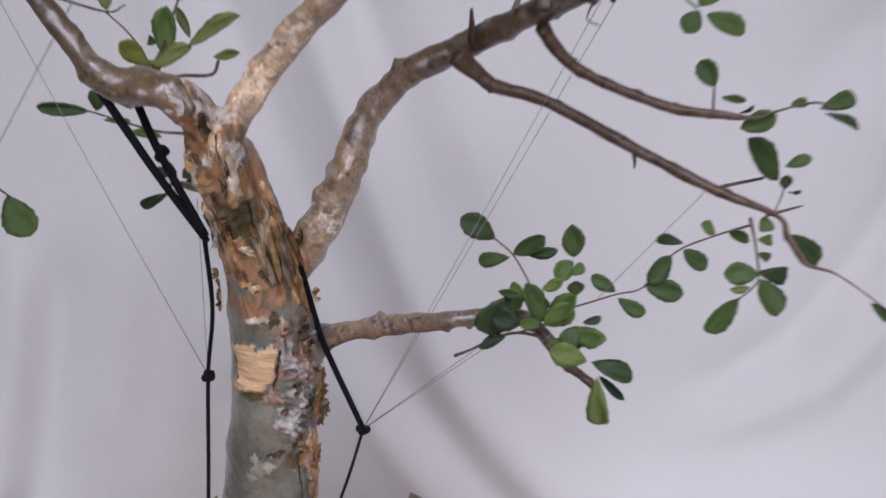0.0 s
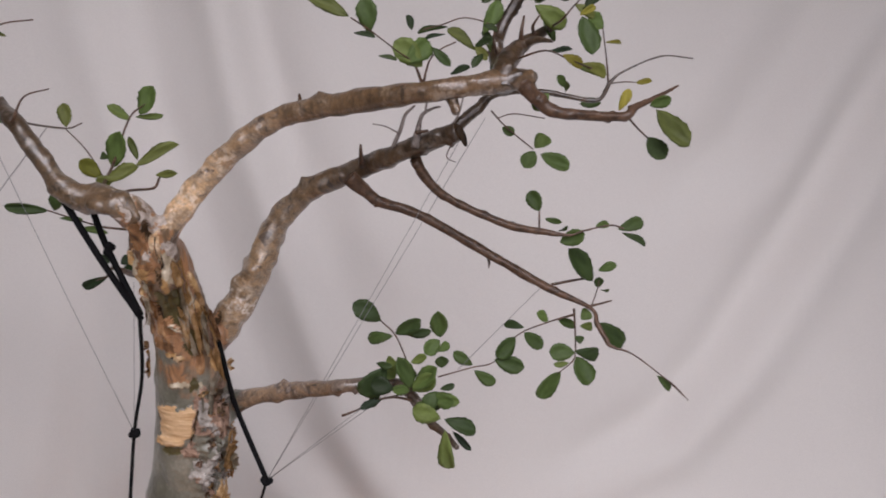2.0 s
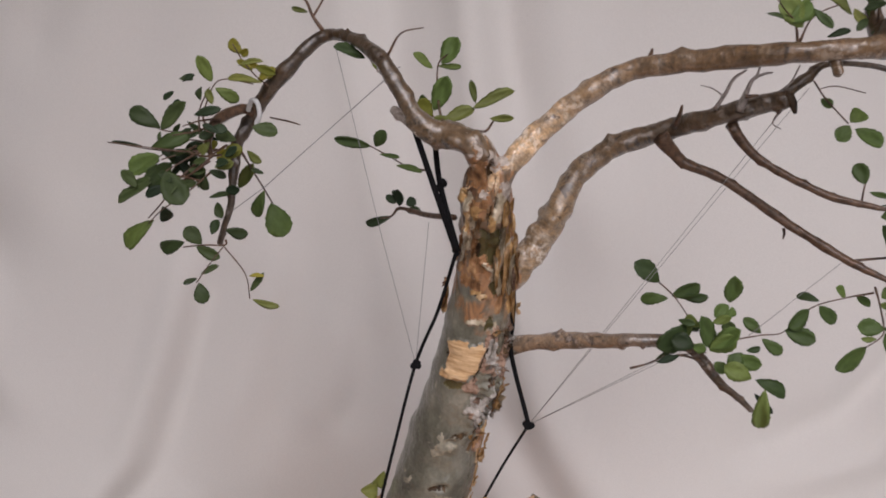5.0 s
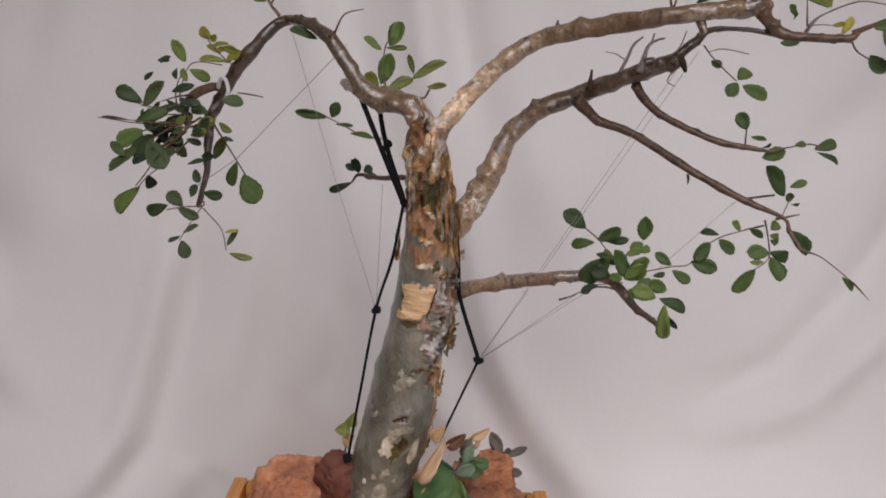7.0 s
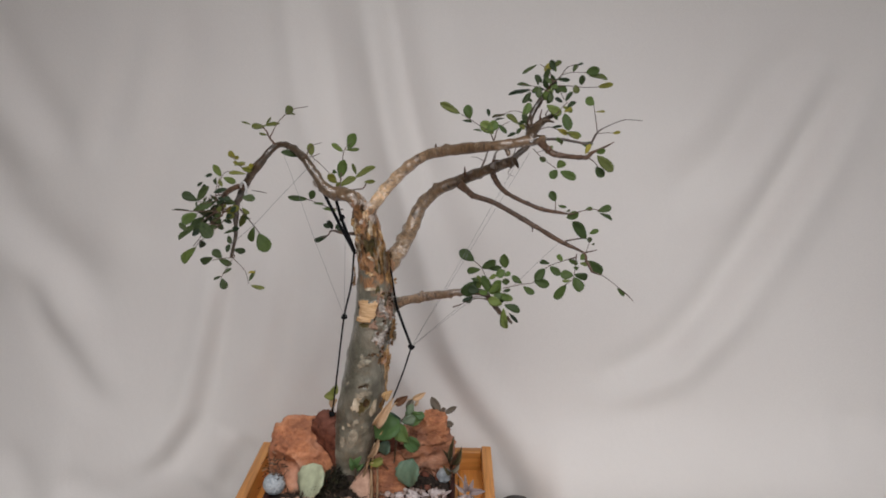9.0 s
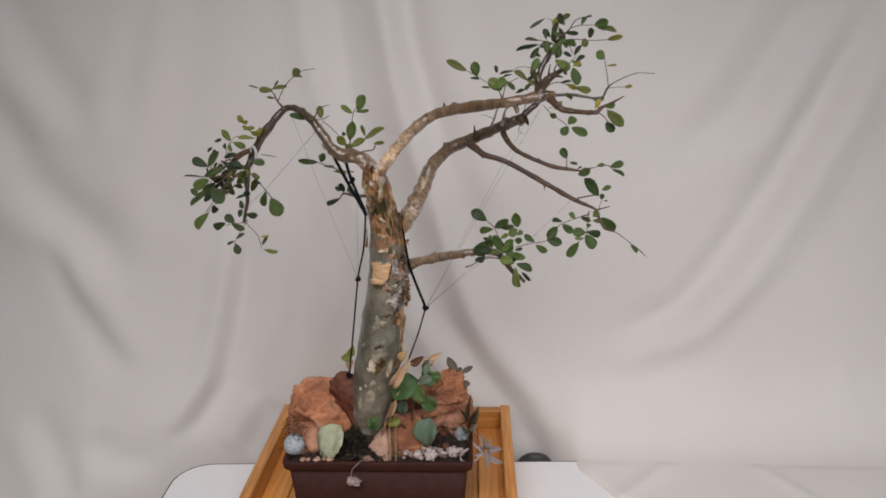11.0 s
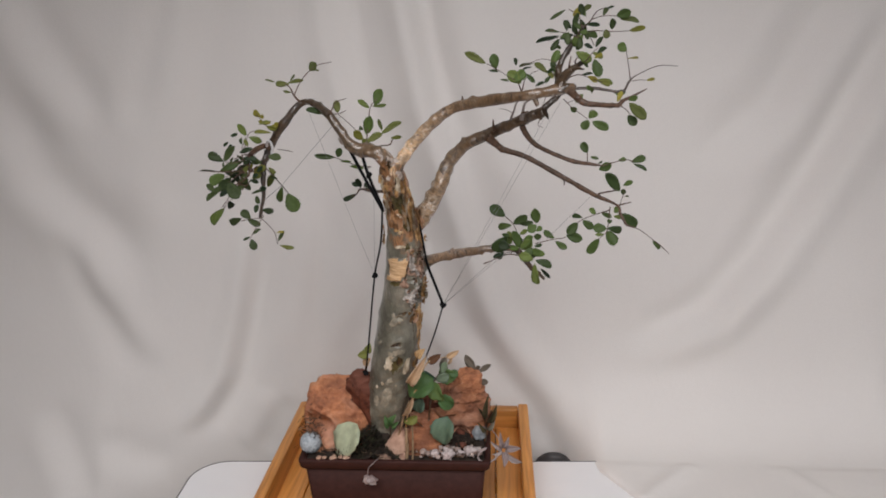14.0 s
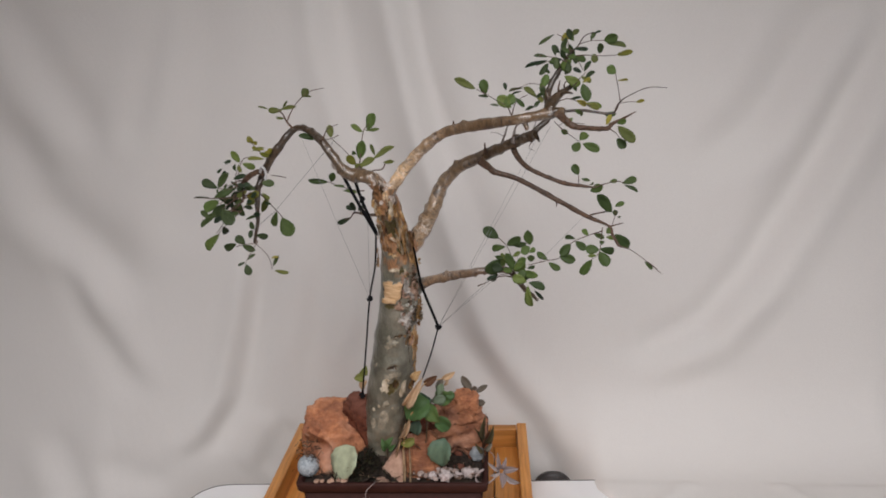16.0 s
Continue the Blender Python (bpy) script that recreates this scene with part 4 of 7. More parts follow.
leaves(limb_upright, leaf_deep, [(0.2219, -0.1272, 1.5850, 0.2210, -0.1328, 1.5725, 0.0061), (0.2085, -0.1071, 1.5709, 0.2153, -0.1075, 1.5660, 0.0036), (0.2209, -0.1208, 1.5854, 0.2186, -0.1176, 1.5977, 0.0052), (0.2367, -0.1167, 1.5707, 0.2304, -0.1227, 1.5650, 0.0048), (0.2381, -0.1126, 1.6012, 0.2350, -0.1121, 1.6136, 0.0068), (0.2333, -0.1127, 1.6044, 0.2286, -0.1079, 1.5925, 0.0057), (0.2314, -0.1143, 1.5797, 0.2279, -0.1203, 1.5901, 0.0058), (0.2395, -0.1216, 1.5858, 0.2438, -0.1238, 1.5764, 0.0050), (0.2348, -0.1206, 1.5795, 0.2348, -0.1264, 1.5674, 0.0067)])
leaves(limb_upright, leaf_green, [(0.2335, -0.1270, 1.5837, 0.2422, -0.1308, 1.5842, 0.0051), (0.2418, -0.1073, 1.6002, 0.2360, -0.1070, 1.6088, 0.0057), (0.2197, -0.1097, 1.5846, 0.2235, -0.1152, 1.5720, 0.0078), (0.2447, -0.1160, 1.5460, 0.2375, -0.1155, 1.5574, 0.0061), (0.2139, -0.1220, 1.5780, 0.2221, -0.1198, 1.5823, 0.0055), (0.2363, -0.1179, 1.5872, 0.2283, -0.1167, 1.5927, 0.0055)])
leaves(limb_upright, leaf_deep, [(0.1986, -0.1310, 1.5417, 0.2076, -0.1366, 1.5450, 0.0047), (0.2039, -0.1277, 1.5383, 0.1976, -0.1324, 1.5316, 0.0044), (0.1660, -0.1181, 1.5493, 0.1638, -0.1122, 1.5568, 0.0044), (0.2152, -0.1260, 1.5303, 0.2081, -0.1271, 1.5313, 0.0030), (0.2017, -0.1378, 1.5525, 0.2099, -0.1378, 1.5504, 0.0039), (0.2095, -0.1225, 1.5424, 0.2036, -0.1192, 1.5494, 0.0049)])
limb("burl", [(0.2125, -0.1390, 1.5200, 0.0063), (0.2135, -0.1360, 1.5262, 0.0068), (0.2160, -0.1310, 1.5339, 0.0058), (0.2215, -0.1240, 1.5400, 0.0046), (0.2280, -0.1200, 1.5450, 0.0033)], limb_upright, 18, LIMB)
limb_tip = limb('limb', [(0.2225, -0.1380, 1.5252, 0.0052), (0.2313, -0.1360, 1.5160, 0.0042), (0.2400, -0.1385, 1.5097, 0.0033), (0.2511, -0.1431, 1.5080, 0.0027), (0.2736, -0.1550, 1.5083, 0.0024), (0.2800, -0.1530, 1.5130, 0.0019), (0.2930, -0.1480, 1.5182, 0.0013), (0.3060, -0.1430, 1.5244, 0.0006)], tree, material=TWIG)
limb("twig", [(0.2755, -0.1545, 1.5088, 0.0007), (0.2855, -0.1440, 1.5018, 0.0005), (0.2888, -0.1540, 1.4969, 0.0004)], limb_tip, 6)
limb_far = limb('limb', [(0.1871, -0.0484, 1.4852, 0.0033), (0.1981, -0.0484, 1.4928, 0.0037), (0.2132, -0.0434, 1.5051, 0.0034), (0.2255, -0.0384, 1.5145, 0.0024), (0.2552, -0.0334, 1.5166, 0.0018), (0.2744, -0.0337, 1.5140, 0.0017), (0.2946, -0.0353, 1.5123, 0.0015), (0.3020, -0.0361, 1.5242, 0.0013), (0.3111, -0.0360, 1.5317, 0.0007), (0.3359, -0.0332, 1.5417, 0.0005), (0.3592, -0.0306, 1.5410, 0.0004)], tree, material=LIMB)
limb("twig", [(0.3059, -0.0190, 1.5223, 0.0008), (0.3029, -0.0190, 1.5403, 0.0005), (0.2990, -0.0190, 1.5592, 0.0004)], limb_far, 6)
limb("twig", [(0.3072, -0.0190, 1.5231, 0.0005), (0.3180, -0.0190, 1.5244, 0.0004), (0.3247, -0.0190, 1.5241, 0.0004)], limb_far, 6)
limb("twig", [(0.2242, -0.0290, 1.5032, 0.0006), (0.2353, -0.0270, 1.4923, 0.0005), (0.2550, -0.0240, 1.4776, 0.0005)], limb_far, 6)
limb("twig", [(0.2282, -0.0290, 1.4982, 0.0004), (0.2402, -0.0270, 1.5014, 0.0004), (0.2619, -0.0240, 1.4987, 0.0004)], limb_far, 6)
limb_thorned = limb('limb', [(0.1300, -0.0243, 1.4565, 0.0057), (0.1456, -0.0223, 1.4431, 0.0039), (0.1543, -0.0232, 1.4384, 0.0036), (0.1802, -0.0263, 1.4304, 0.0032), (0.2275, -0.0323, 1.4050, 0.0032), (0.2634, -0.0515, 1.3877, 0.0028), (0.2901, -0.0677, 1.3780, 0.0015), (0.2932, -0.0757, 1.3698, 0.0017), (0.2978, -0.0817, 1.3613, 0.0016), (0.3008, -0.0857, 1.3574, 0.0010), (0.3140, -0.0897, 1.3535, 0.0005), (0.3335, -0.0957, 1.3400, 0.0004), (0.3414, -0.0967, 1.3337, 0.0007), (0.3503, -0.0987, 1.3252, 0.0002)], tree, material=TWIG)
limb("twig", [(0.2688, -0.0440, 1.3871, 0.0012), (0.2793, -0.0440, 1.3893, 0.0010), (0.2911, -0.0440, 1.3915, 0.0008)], limb_thorned, 6)
limb("twig", [(0.2909, -0.0540, 1.3740, 0.0013), (0.3012, -0.0540, 1.3767, 0.0009), (0.3090, -0.0540, 1.3788, 0.0005)], limb_thorned, 6)
limb("twig", [(0.2836, -0.0520, 1.3720, 0.0009), (0.2806, -0.0690, 1.3629, 0.0006), (0.2776, -0.0840, 1.3526, 0.0006), (0.2750, -0.0860, 1.3469, 0.0005), (0.2655, -0.0890, 1.3404, 0.0004)], limb_thorned, 6)
limb("twig", [(0.2948, -0.0540, 1.3745, 0.0004), (0.2984, -0.0540, 1.3873, 0.0004), (0.2988, -0.0540, 1.3939, 0.0004)], limb_thorned, 6)
limb("twig", [(0.2834, -0.0520, 1.3680, 0.0008), (0.2663, -0.0500, 1.3619, 0.0006), (0.2461, -0.0480, 1.3520, 0.0005), (0.2312, -0.0470, 1.3322, 0.0005), (0.2151, -0.0510, 1.3297, 0.0005), (0.1912, -0.0590, 1.3262, 0.0006)], limb_low, 6)
limb_slender = limb('limb', [(0.1738, -0.0320, 1.4703, 0.0042), (0.1822, -0.0440, 1.4574, 0.0031), (0.1968, -0.0535, 1.4468, 0.0027), (0.2324, -0.0653, 1.4330, 0.0024), (0.2550, -0.0733, 1.4302, 0.0020), (0.2705, -0.0766, 1.4290, 0.0009), (0.2791, -0.0766, 1.4317, 0.0006), (0.2961, -0.0776, 1.4358, 0.0005), (0.3051, -0.0776, 1.4339, 0.0005)], tree, material=TWIG)
limb("twig", [(0.2523, -0.0700, 1.4295, 0.0006), (0.2516, -0.0700, 1.4432, 0.0005)], limb_slender, 6)
limb("twig", [(0.1385, -0.0240, 1.4645, 0.0027), (0.1381, -0.0340, 1.4723, 0.0017), (0.1378, -0.0380, 1.4797, 0.0009)], limb_middle, 6)
limb("twig", [(0.1029, -0.0780, 1.5060, 0.0023), (0.1029, -0.0800, 1.5094, 0.0015), (0.1028, -0.0820, 1.5127, 0.0007)], limb_upper, 6)
limb("twig", [(0.2275, -0.0210, 1.4009, 0.0012), (0.2283, -0.0220, 1.3970, 0.0010), (0.2281, -0.0220, 1.3930, 0.0004)], limb_thorned, 6)
limb("twig", [(0.1590, -0.0400, 1.4790, 0.0016), (0.1638, -0.0420, 1.4914, 0.0013), (0.1663, -0.0440, 1.4999, 0.0011), (0.1720, -0.0480, 1.5061, 0.0007)], limb_middle, 6, GREYTWIG)
limb("twig", [(0.1620, -0.0430, 1.4883, 0.0007), (0.1536, -0.0450, 1.4925, 0.0005), (0.1457, -0.0450, 1.4937, 0.0004)], limb_middle, 6, GREYTWIG)
limb("twig", [(0.1735, -0.0450, 1.4800, 0.0038), (0.1747, -0.0480, 1.4920, 0.0017), (0.1771, -0.0480, 1.5005, 0.0013), (0.1830, -0.0490, 1.5045, 0.0010), (0.1884, -0.0490, 1.5061, 0.0006)], limb_middle, 6, GREYTWIG)
limb("twig", [(0.1786, -0.0490, 1.5010, 0.0009), (0.1796, -0.0500, 1.5088, 0.0008)], limb_middle, 6, GREYTWIG)
limb("twig", [(0.1730, -0.0520, 1.4894, 0.0014), (0.1805, -0.0540, 1.4911, 0.0008)], limb_middle, 6)
limb("twig", [(0.1966, -0.0520, 1.4953, 0.0008), (0.1999, -0.0540, 1.5025, 0.0006), (0.2020, -0.0560, 1.5120, 0.0005)], limb_middle, 6, GREYTWIG)
limb("twig", [(0.1982, -0.0540, 1.4870, 0.0006), (0.1927, -0.0540, 1.4751, 0.0004), (0.1988, -0.0540, 1.4713, 0.0003)], limb_middle, 6)
limb("stub", [(0.1990, -0.0540, 1.4922, 0.0040), (0.2023, -0.0560, 1.4880, 0.0026), (0.2047, -0.0565, 1.4825, 0.0014)], limb_middle, 6, UMBER)
limb("stub", [(0.1855, -0.1370, 1.5185, 0.0040), (0.1881, -0.1390, 1.5107, 0.0030), (0.1890, -0.1395, 1.5072, 0.0024)], limb_upper, 10, PALELIMB)
limb("stub", [(-0.0310, -0.0880, 1.4515, 0.0045), (-0.0414, -0.0740, 1.4553, 0.0030), (-0.0511, -0.0600, 1.4601, 0.0032)], limb_left, 10, CRUST)
limb("twig", [(0.1760, -0.0600, 1.3090, 0.0012), (0.1615, -0.0600, 1.3121, 0.0009), (0.1482, -0.0600, 1.3094, 0.0007), (0.1362, -0.0600, 1.3030, 0.0007), (0.1265, -0.0600, 1.2991, 0.0010)], limb_low, 6)
leaves(limb_tip, leaf_green, [(0.2517, -0.1340, 1.5340, 0.2723, -0.1322, 1.5301, 0.0061), (0.2476, -0.1340, 1.5218, 0.2430, -0.1372, 1.5277, 0.0045), (0.2390, -0.1340, 1.5185, 0.2311, -0.1335, 1.5097, 0.0074)])
leaves(limb_far, leaf_green, [(0.2995, -0.0190, 1.5592, 0.2883, -0.0194, 1.5671, 0.0109), (0.2866, -0.0190, 1.5087, 0.3008, -0.0213, 1.5092, 0.0069)])
leaves(limb_far, leaf_yellow, [(0.3022, -0.0190, 1.5505, 0.3174, -0.0118, 1.5512, 0.0029), (0.3247, -0.0190, 1.5241, 0.3349, -0.0234, 1.5249, 0.0045)])
leaves(limb_tip, leaf_yellow, [(0.2748, -0.1440, 1.5106, 0.2794, -0.1453, 1.5221, 0.0051)])
leaves(limb_tip, leaf_green, [(0.2841, -0.1640, 1.5145, 0.2932, -0.1683, 1.5186, 0.0058), (0.2843, -0.1640, 1.4987, 0.2930, -0.1672, 1.4883, 0.0090)])
leaves(limb_tip, leaf_olive, [(0.2832, -0.1760, 1.5130, 0.3008, -0.1741, 1.4954, 0.0109)])
leaves(limb_far, leaf_green, [(0.2331, -0.0240, 1.4921, 0.2409, -0.0261, 1.4872, 0.0068), (0.2562, -0.0240, 1.4790, 0.2659, -0.0204, 1.4873, 0.0111), (0.2564, -0.0240, 1.4763, 0.2484, -0.0266, 1.4651, 0.0106), (0.2605, -0.0240, 1.4743, 0.2811, -0.0232, 1.4648, 0.0106)])
leaves(limb_slender, leaf_green, [(0.2516, -0.0710, 1.4433, 0.2460, -0.0652, 1.4552, 0.0093), (0.2551, -0.0710, 1.4384, 0.2653, -0.0767, 1.4366, 0.0037), (0.2647, -0.0710, 1.4298, 0.2686, -0.0773, 1.4333, 0.0029), (0.2659, -0.0710, 1.4230, 0.2810, -0.0749, 1.4295, 0.0099), (0.2888, -0.0710, 1.4338, 0.2984, -0.0672, 1.4345, 0.0049), (0.3040, -0.0710, 1.4320, 0.3214, -0.0693, 1.4377, 0.0084), (0.3067, -0.0710, 1.4303, 0.3225, -0.0748, 1.4229, 0.0049)])
leaves(limb_thorned, leaf_green, [(0.2945, -0.0540, 1.3926, 0.2757, -0.0564, 1.4157, 0.0128), (0.2976, -0.0540, 1.4000, 0.3084, -0.0586, 1.4056, 0.0061), (0.2987, -0.0540, 1.3879, 0.2985, -0.0546, 1.3959, 0.0061), (0.3006, -0.0540, 1.3860, 0.3039, -0.0606, 1.3879, 0.0031), (0.2888, -0.0540, 1.3654, 0.2950, -0.0512, 1.3710, 0.0083), (0.2886, -0.0540, 1.3606, 0.2997, -0.0483, 1.3581, 0.0057)])
leaves(limb_thorned, leaf_green, [(0.2963, -0.0720, 1.3686, 0.3146, -0.0655, 1.3505, 0.0115)])
leaves(limb_thorned, leaf_green, [(0.2766, -0.0860, 1.3533, 0.2605, -0.0826, 1.3531, 0.0109), (0.2778, -0.0860, 1.3538, 0.2978, -0.0794, 1.3487, 0.0088), (0.2780, -0.0860, 1.3508, 0.2847, -0.0929, 1.3335, 0.0146), (0.2738, -0.0860, 1.3461, 0.2632, -0.0890, 1.3463, 0.0039), (0.2679, -0.0860, 1.3405, 0.2556, -0.0793, 1.3201, 0.0102), (0.2797, -0.0860, 1.3597, 0.2799, -0.0820, 1.3642, 0.0058)])
leaves(limb_low, leaf_green, [(0.2669, -0.0490, 1.3627, 0.2580, -0.0503, 1.3690, 0.0073), (0.2501, -0.0490, 1.3583, 0.2368, -0.0426, 1.3595, 0.0062), (0.2505, -0.0490, 1.3540, 0.2638, -0.0473, 1.3427, 0.0093), (0.2738, -0.0490, 1.3635, 0.2863, -0.0444, 1.3569, 0.0062), (0.2446, -0.0490, 1.3508, 0.2308, -0.0520, 1.3377, 0.0125), (0.2309, -0.0490, 1.3344, 0.2509, -0.0534, 1.3300, 0.0115), (0.2158, -0.0490, 1.3298, 0.2026, -0.0498, 1.3394, 0.0078), (0.2167, -0.0490, 1.3262, 0.2310, -0.0542, 1.3180, 0.0083)])
limb("twig", [(0.1725, -0.0440, 1.3258, 0.0007), (0.1675, -0.0240, 1.3337, 0.0005), (0.1622, -0.0090, 1.3399, 0.0006), (0.1529, 0.0000, 1.3462, 0.0006)], limb_low, 6)
leaves(limb_low, leaf_green, [(0.1530, -0.0020, 1.3469, 0.1331, -0.0037, 1.3612, 0.0139), (0.1609, -0.0020, 1.3352, 0.1412, 0.0047, 1.3305, 0.0090), (0.1637, -0.0020, 1.3369, 0.1821, -0.0044, 1.3491, 0.0112), (0.1678, -0.0020, 1.3375, 0.1885, -0.0091, 1.3393, 0.0073)])
leaves(limb_low, leaf_green, [(0.1933, -0.0390, 1.3473, 0.1911, -0.0456, 1.3690, 0.0116), (0.1934, -0.0390, 1.3451, 0.1820, -0.0438, 1.3375, 0.0105), (0.1928, -0.0390, 1.3368, 0.2009, -0.0349, 1.3418, 0.0063), (0.1952, -0.0390, 1.3246, 0.1948, -0.0410, 1.3348, 0.0090)])
leaves(limb_low, leaf_green, [(0.1561, -0.0740, 1.3384, 0.1393, -0.0770, 1.3203, 0.0162), (0.1488, -0.0740, 1.3421, 0.1585, -0.0798, 1.3419, 0.0049), (0.1630, -0.0740, 1.3389, 0.1551, -0.0671, 1.3428, 0.0074), (0.1730, -0.0740, 1.3245, 0.1628, -0.0751, 1.3470, 0.0104), (0.1715, -0.0740, 1.3427, 0.1822, -0.0782, 1.3481, 0.0059), (0.1730, -0.0740, 1.3240, 0.1895, -0.0803, 1.3412, 0.0114), (0.1713, -0.0740, 1.3227, 0.1589, -0.0804, 1.3275, 0.0067)])
limb("twig", [(0.1413, -0.0790, 1.3172, 0.0007), (0.1559, -0.0740, 1.3181, 0.0005), (0.1747, -0.0640, 1.3176, 0.0006)], limb_low, 6)
leaves(limb_low, leaf_dark, [(0.1527, -0.0790, 1.3192, 0.1391, -0.0838, 1.3155, 0.0049)])
leaves(limb_low, leaf_green, [(0.1894, -0.0940, 1.3325, 0.1986, -0.0915, 1.3344, 0.0043), (0.1878, -0.0940, 1.3310, 0.1794, -0.0990, 1.3224, 0.0095), (0.1838, -0.0940, 1.3265, 0.1981, -0.1006, 1.3262, 0.0095)])
leaves(limb_low, leaf_green, [(0.1884, -0.1140, 1.3210, 0.1714, -0.1141, 1.3276, 0.0114), (0.1907, -0.1140, 1.3217, 0.2103, -0.1176, 1.3146, 0.0096)])
leaf(limb_low, leaf_green, (0.1885, -0.1340, 1.3223), (0.1922, -0.1290, 1.2935), 0.0095, shape=0)
leaves(limb_low, leaf_green, [(0.1618, -0.0620, 1.3268, 0.1540, -0.0640, 1.3365, 0.0116), (0.1689, -0.0700, 1.3285, 0.1720, -0.0730, 1.3401, 0.0106), (0.1729, -0.0750, 1.3233, 0.1877, -0.0780, 1.3356, 0.0120), (0.1756, -0.0800, 1.3172, 0.1832, -0.0830, 1.3117, 0.0080), (0.1815, -0.0850, 1.3245, 0.2027, -0.0880, 1.3204, 0.0086)])
leaves(limb_low, leaf_deep, [(0.1602, -0.0820, 1.3268, 0.1458, -0.0800, 1.3313, 0.0120), (0.1685, -0.0600, 1.3304, 0.1633, -0.0620, 1.3370, 0.0072), (0.1863, -0.0880, 1.3144, 0.1892, -0.0900, 1.3258, 0.0078), (0.1521, -0.0600, 1.3153, 0.1441, -0.0620, 1.3054, 0.0063)])
leaves(limb_thorned, leaf_green, [(0.3304, -0.0940, 1.3405, 0.3396, -0.0960, 1.3310, 0.0055)])
leaves(limb_low, leaf_dark, [(0.1976, -0.0990, 1.3058, 0.2093, -0.1044, 1.2955, 0.0043)])
limb("twig", [(-0.1447, -0.0510, 1.4485, 0.0034), (-0.1516, -0.0540, 1.4509, 0.0036), (-0.1601, -0.0640, 1.4467, 0.0035), (-0.1647, -0.0740, 1.4402, 0.0032), (-0.1661, -0.0790, 1.4302, 0.0023), (-0.1635, -0.0790, 1.4212, 0.0014)], limb_left, 6)
limb("twig", [(-0.1659, -0.0790, 1.4256, 0.0007), (-0.1771, -0.0860, 1.4241, 0.0006), (-0.1942, -0.0940, 1.4256, 0.0004), (-0.2230, -0.0950, 1.4265, 0.0004)], limb_left, 6)
limb("twig", [(-0.1657, -0.0690, 1.4396, 0.0008), (-0.1778, -0.0540, 1.4418, 0.0006), (-0.1745, -0.0460, 1.4624, 0.0005), (-0.1663, -0.0440, 1.4684, 0.0004), (-0.1466, -0.0490, 1.4672, 0.0005)], limb_left, 6)
limb("twig", [(-0.1355, -0.0540, 1.4674, 0.0006), (-0.1444, -0.0490, 1.4722, 0.0005), (-0.1547, -0.0440, 1.4805, 0.0005), (-0.1623, -0.0440, 1.4915, 0.0004)], limb_left, 6)
limb("twig", [(-0.1543, -0.0540, 1.4261, 0.0010), (-0.1543, -0.0140, 1.4030, 0.0007), (-0.1526, 0.0160, 1.3832, 0.0007), (-0.1499, 0.0310, 1.3700, 0.0006)], limb_left, 6)
limb("twig", [(-0.1578, -0.0640, 1.3635, 0.0008), (-0.1584, -0.0640, 1.3596, 0.0006), (-0.1738, -0.0620, 1.3575, 0.0005), (-0.1885, -0.0590, 1.3538, 0.0005)], limb_left, 6)
limb("twig", [(-0.1584, -0.0640, 1.3596, 0.0005), (-0.1690, -0.0640, 1.3445, 0.0004), (-0.1773, -0.0640, 1.3308, 0.0004)], limb_left, 6)
limb("twig", [(-0.1584, -0.0640, 1.3579, 0.0005), (-0.1412, -0.0740, 1.3442, 0.0004), (-0.1358, -0.0800, 1.3291, 0.0004)], limb_left, 6)
limb("twig", [(-0.1946, -0.0640, 1.3942, 0.0006), (-0.2071, -0.0540, 1.3798, 0.0005), (-0.2167, -0.0490, 1.3694, 0.0005)], limb_left, 6)
limb("twig", [(-0.1635, -0.0790, 1.4212, 0.0007), (-0.1748, -0.0790, 1.4107, 0.0006), (-0.1906, -0.0740, 1.3964, 0.0005)], limb_left, 6)
limb("twig", [(-0.1307, -0.0640, 1.4479, 0.0005), (-0.1187, -0.0690, 1.4474, 0.0006), (-0.1089, -0.0740, 1.4463, 0.0004)], limb_left, 6)
leaves(limb_left, leaf_yellow, [(-0.1561, -0.0440, 1.4855, -0.1652, -0.0443, 1.4940, 0.0077), (-0.1560, -0.0440, 1.4839, -0.1510, -0.0477, 1.4895, 0.0048), (-0.1484, -0.0440, 1.4759, -0.1591, -0.0453, 1.4812, 0.0043), (-0.1437, -0.0440, 1.4780, -0.1495, -0.0507, 1.4804, 0.0038), (-0.1397, -0.0440, 1.4713, -0.1332, -0.0451, 1.4789, 0.0063), (-0.1457, -0.0440, 1.4690, -0.1372, -0.0476, 1.4752, 0.0063), (-0.1635, -0.0440, 1.4215, -0.1713, -0.0384, 1.4125, 0.0079)])
limb("twig", [(-0.1647, -0.0740, 1.4402, 0.0006), (-0.1736, -0.0840, 1.4368, 0.0005), (-0.1832, -0.0940, 1.4345, 0.0004)], limb_left, 6)
limb("twig", [(-0.1656, -0.0790, 1.4302, 0.0006), (-0.1869, -0.0640, 1.4275, 0.0005), (-0.2076, -0.0540, 1.4133, 0.0004)], limb_left, 6)
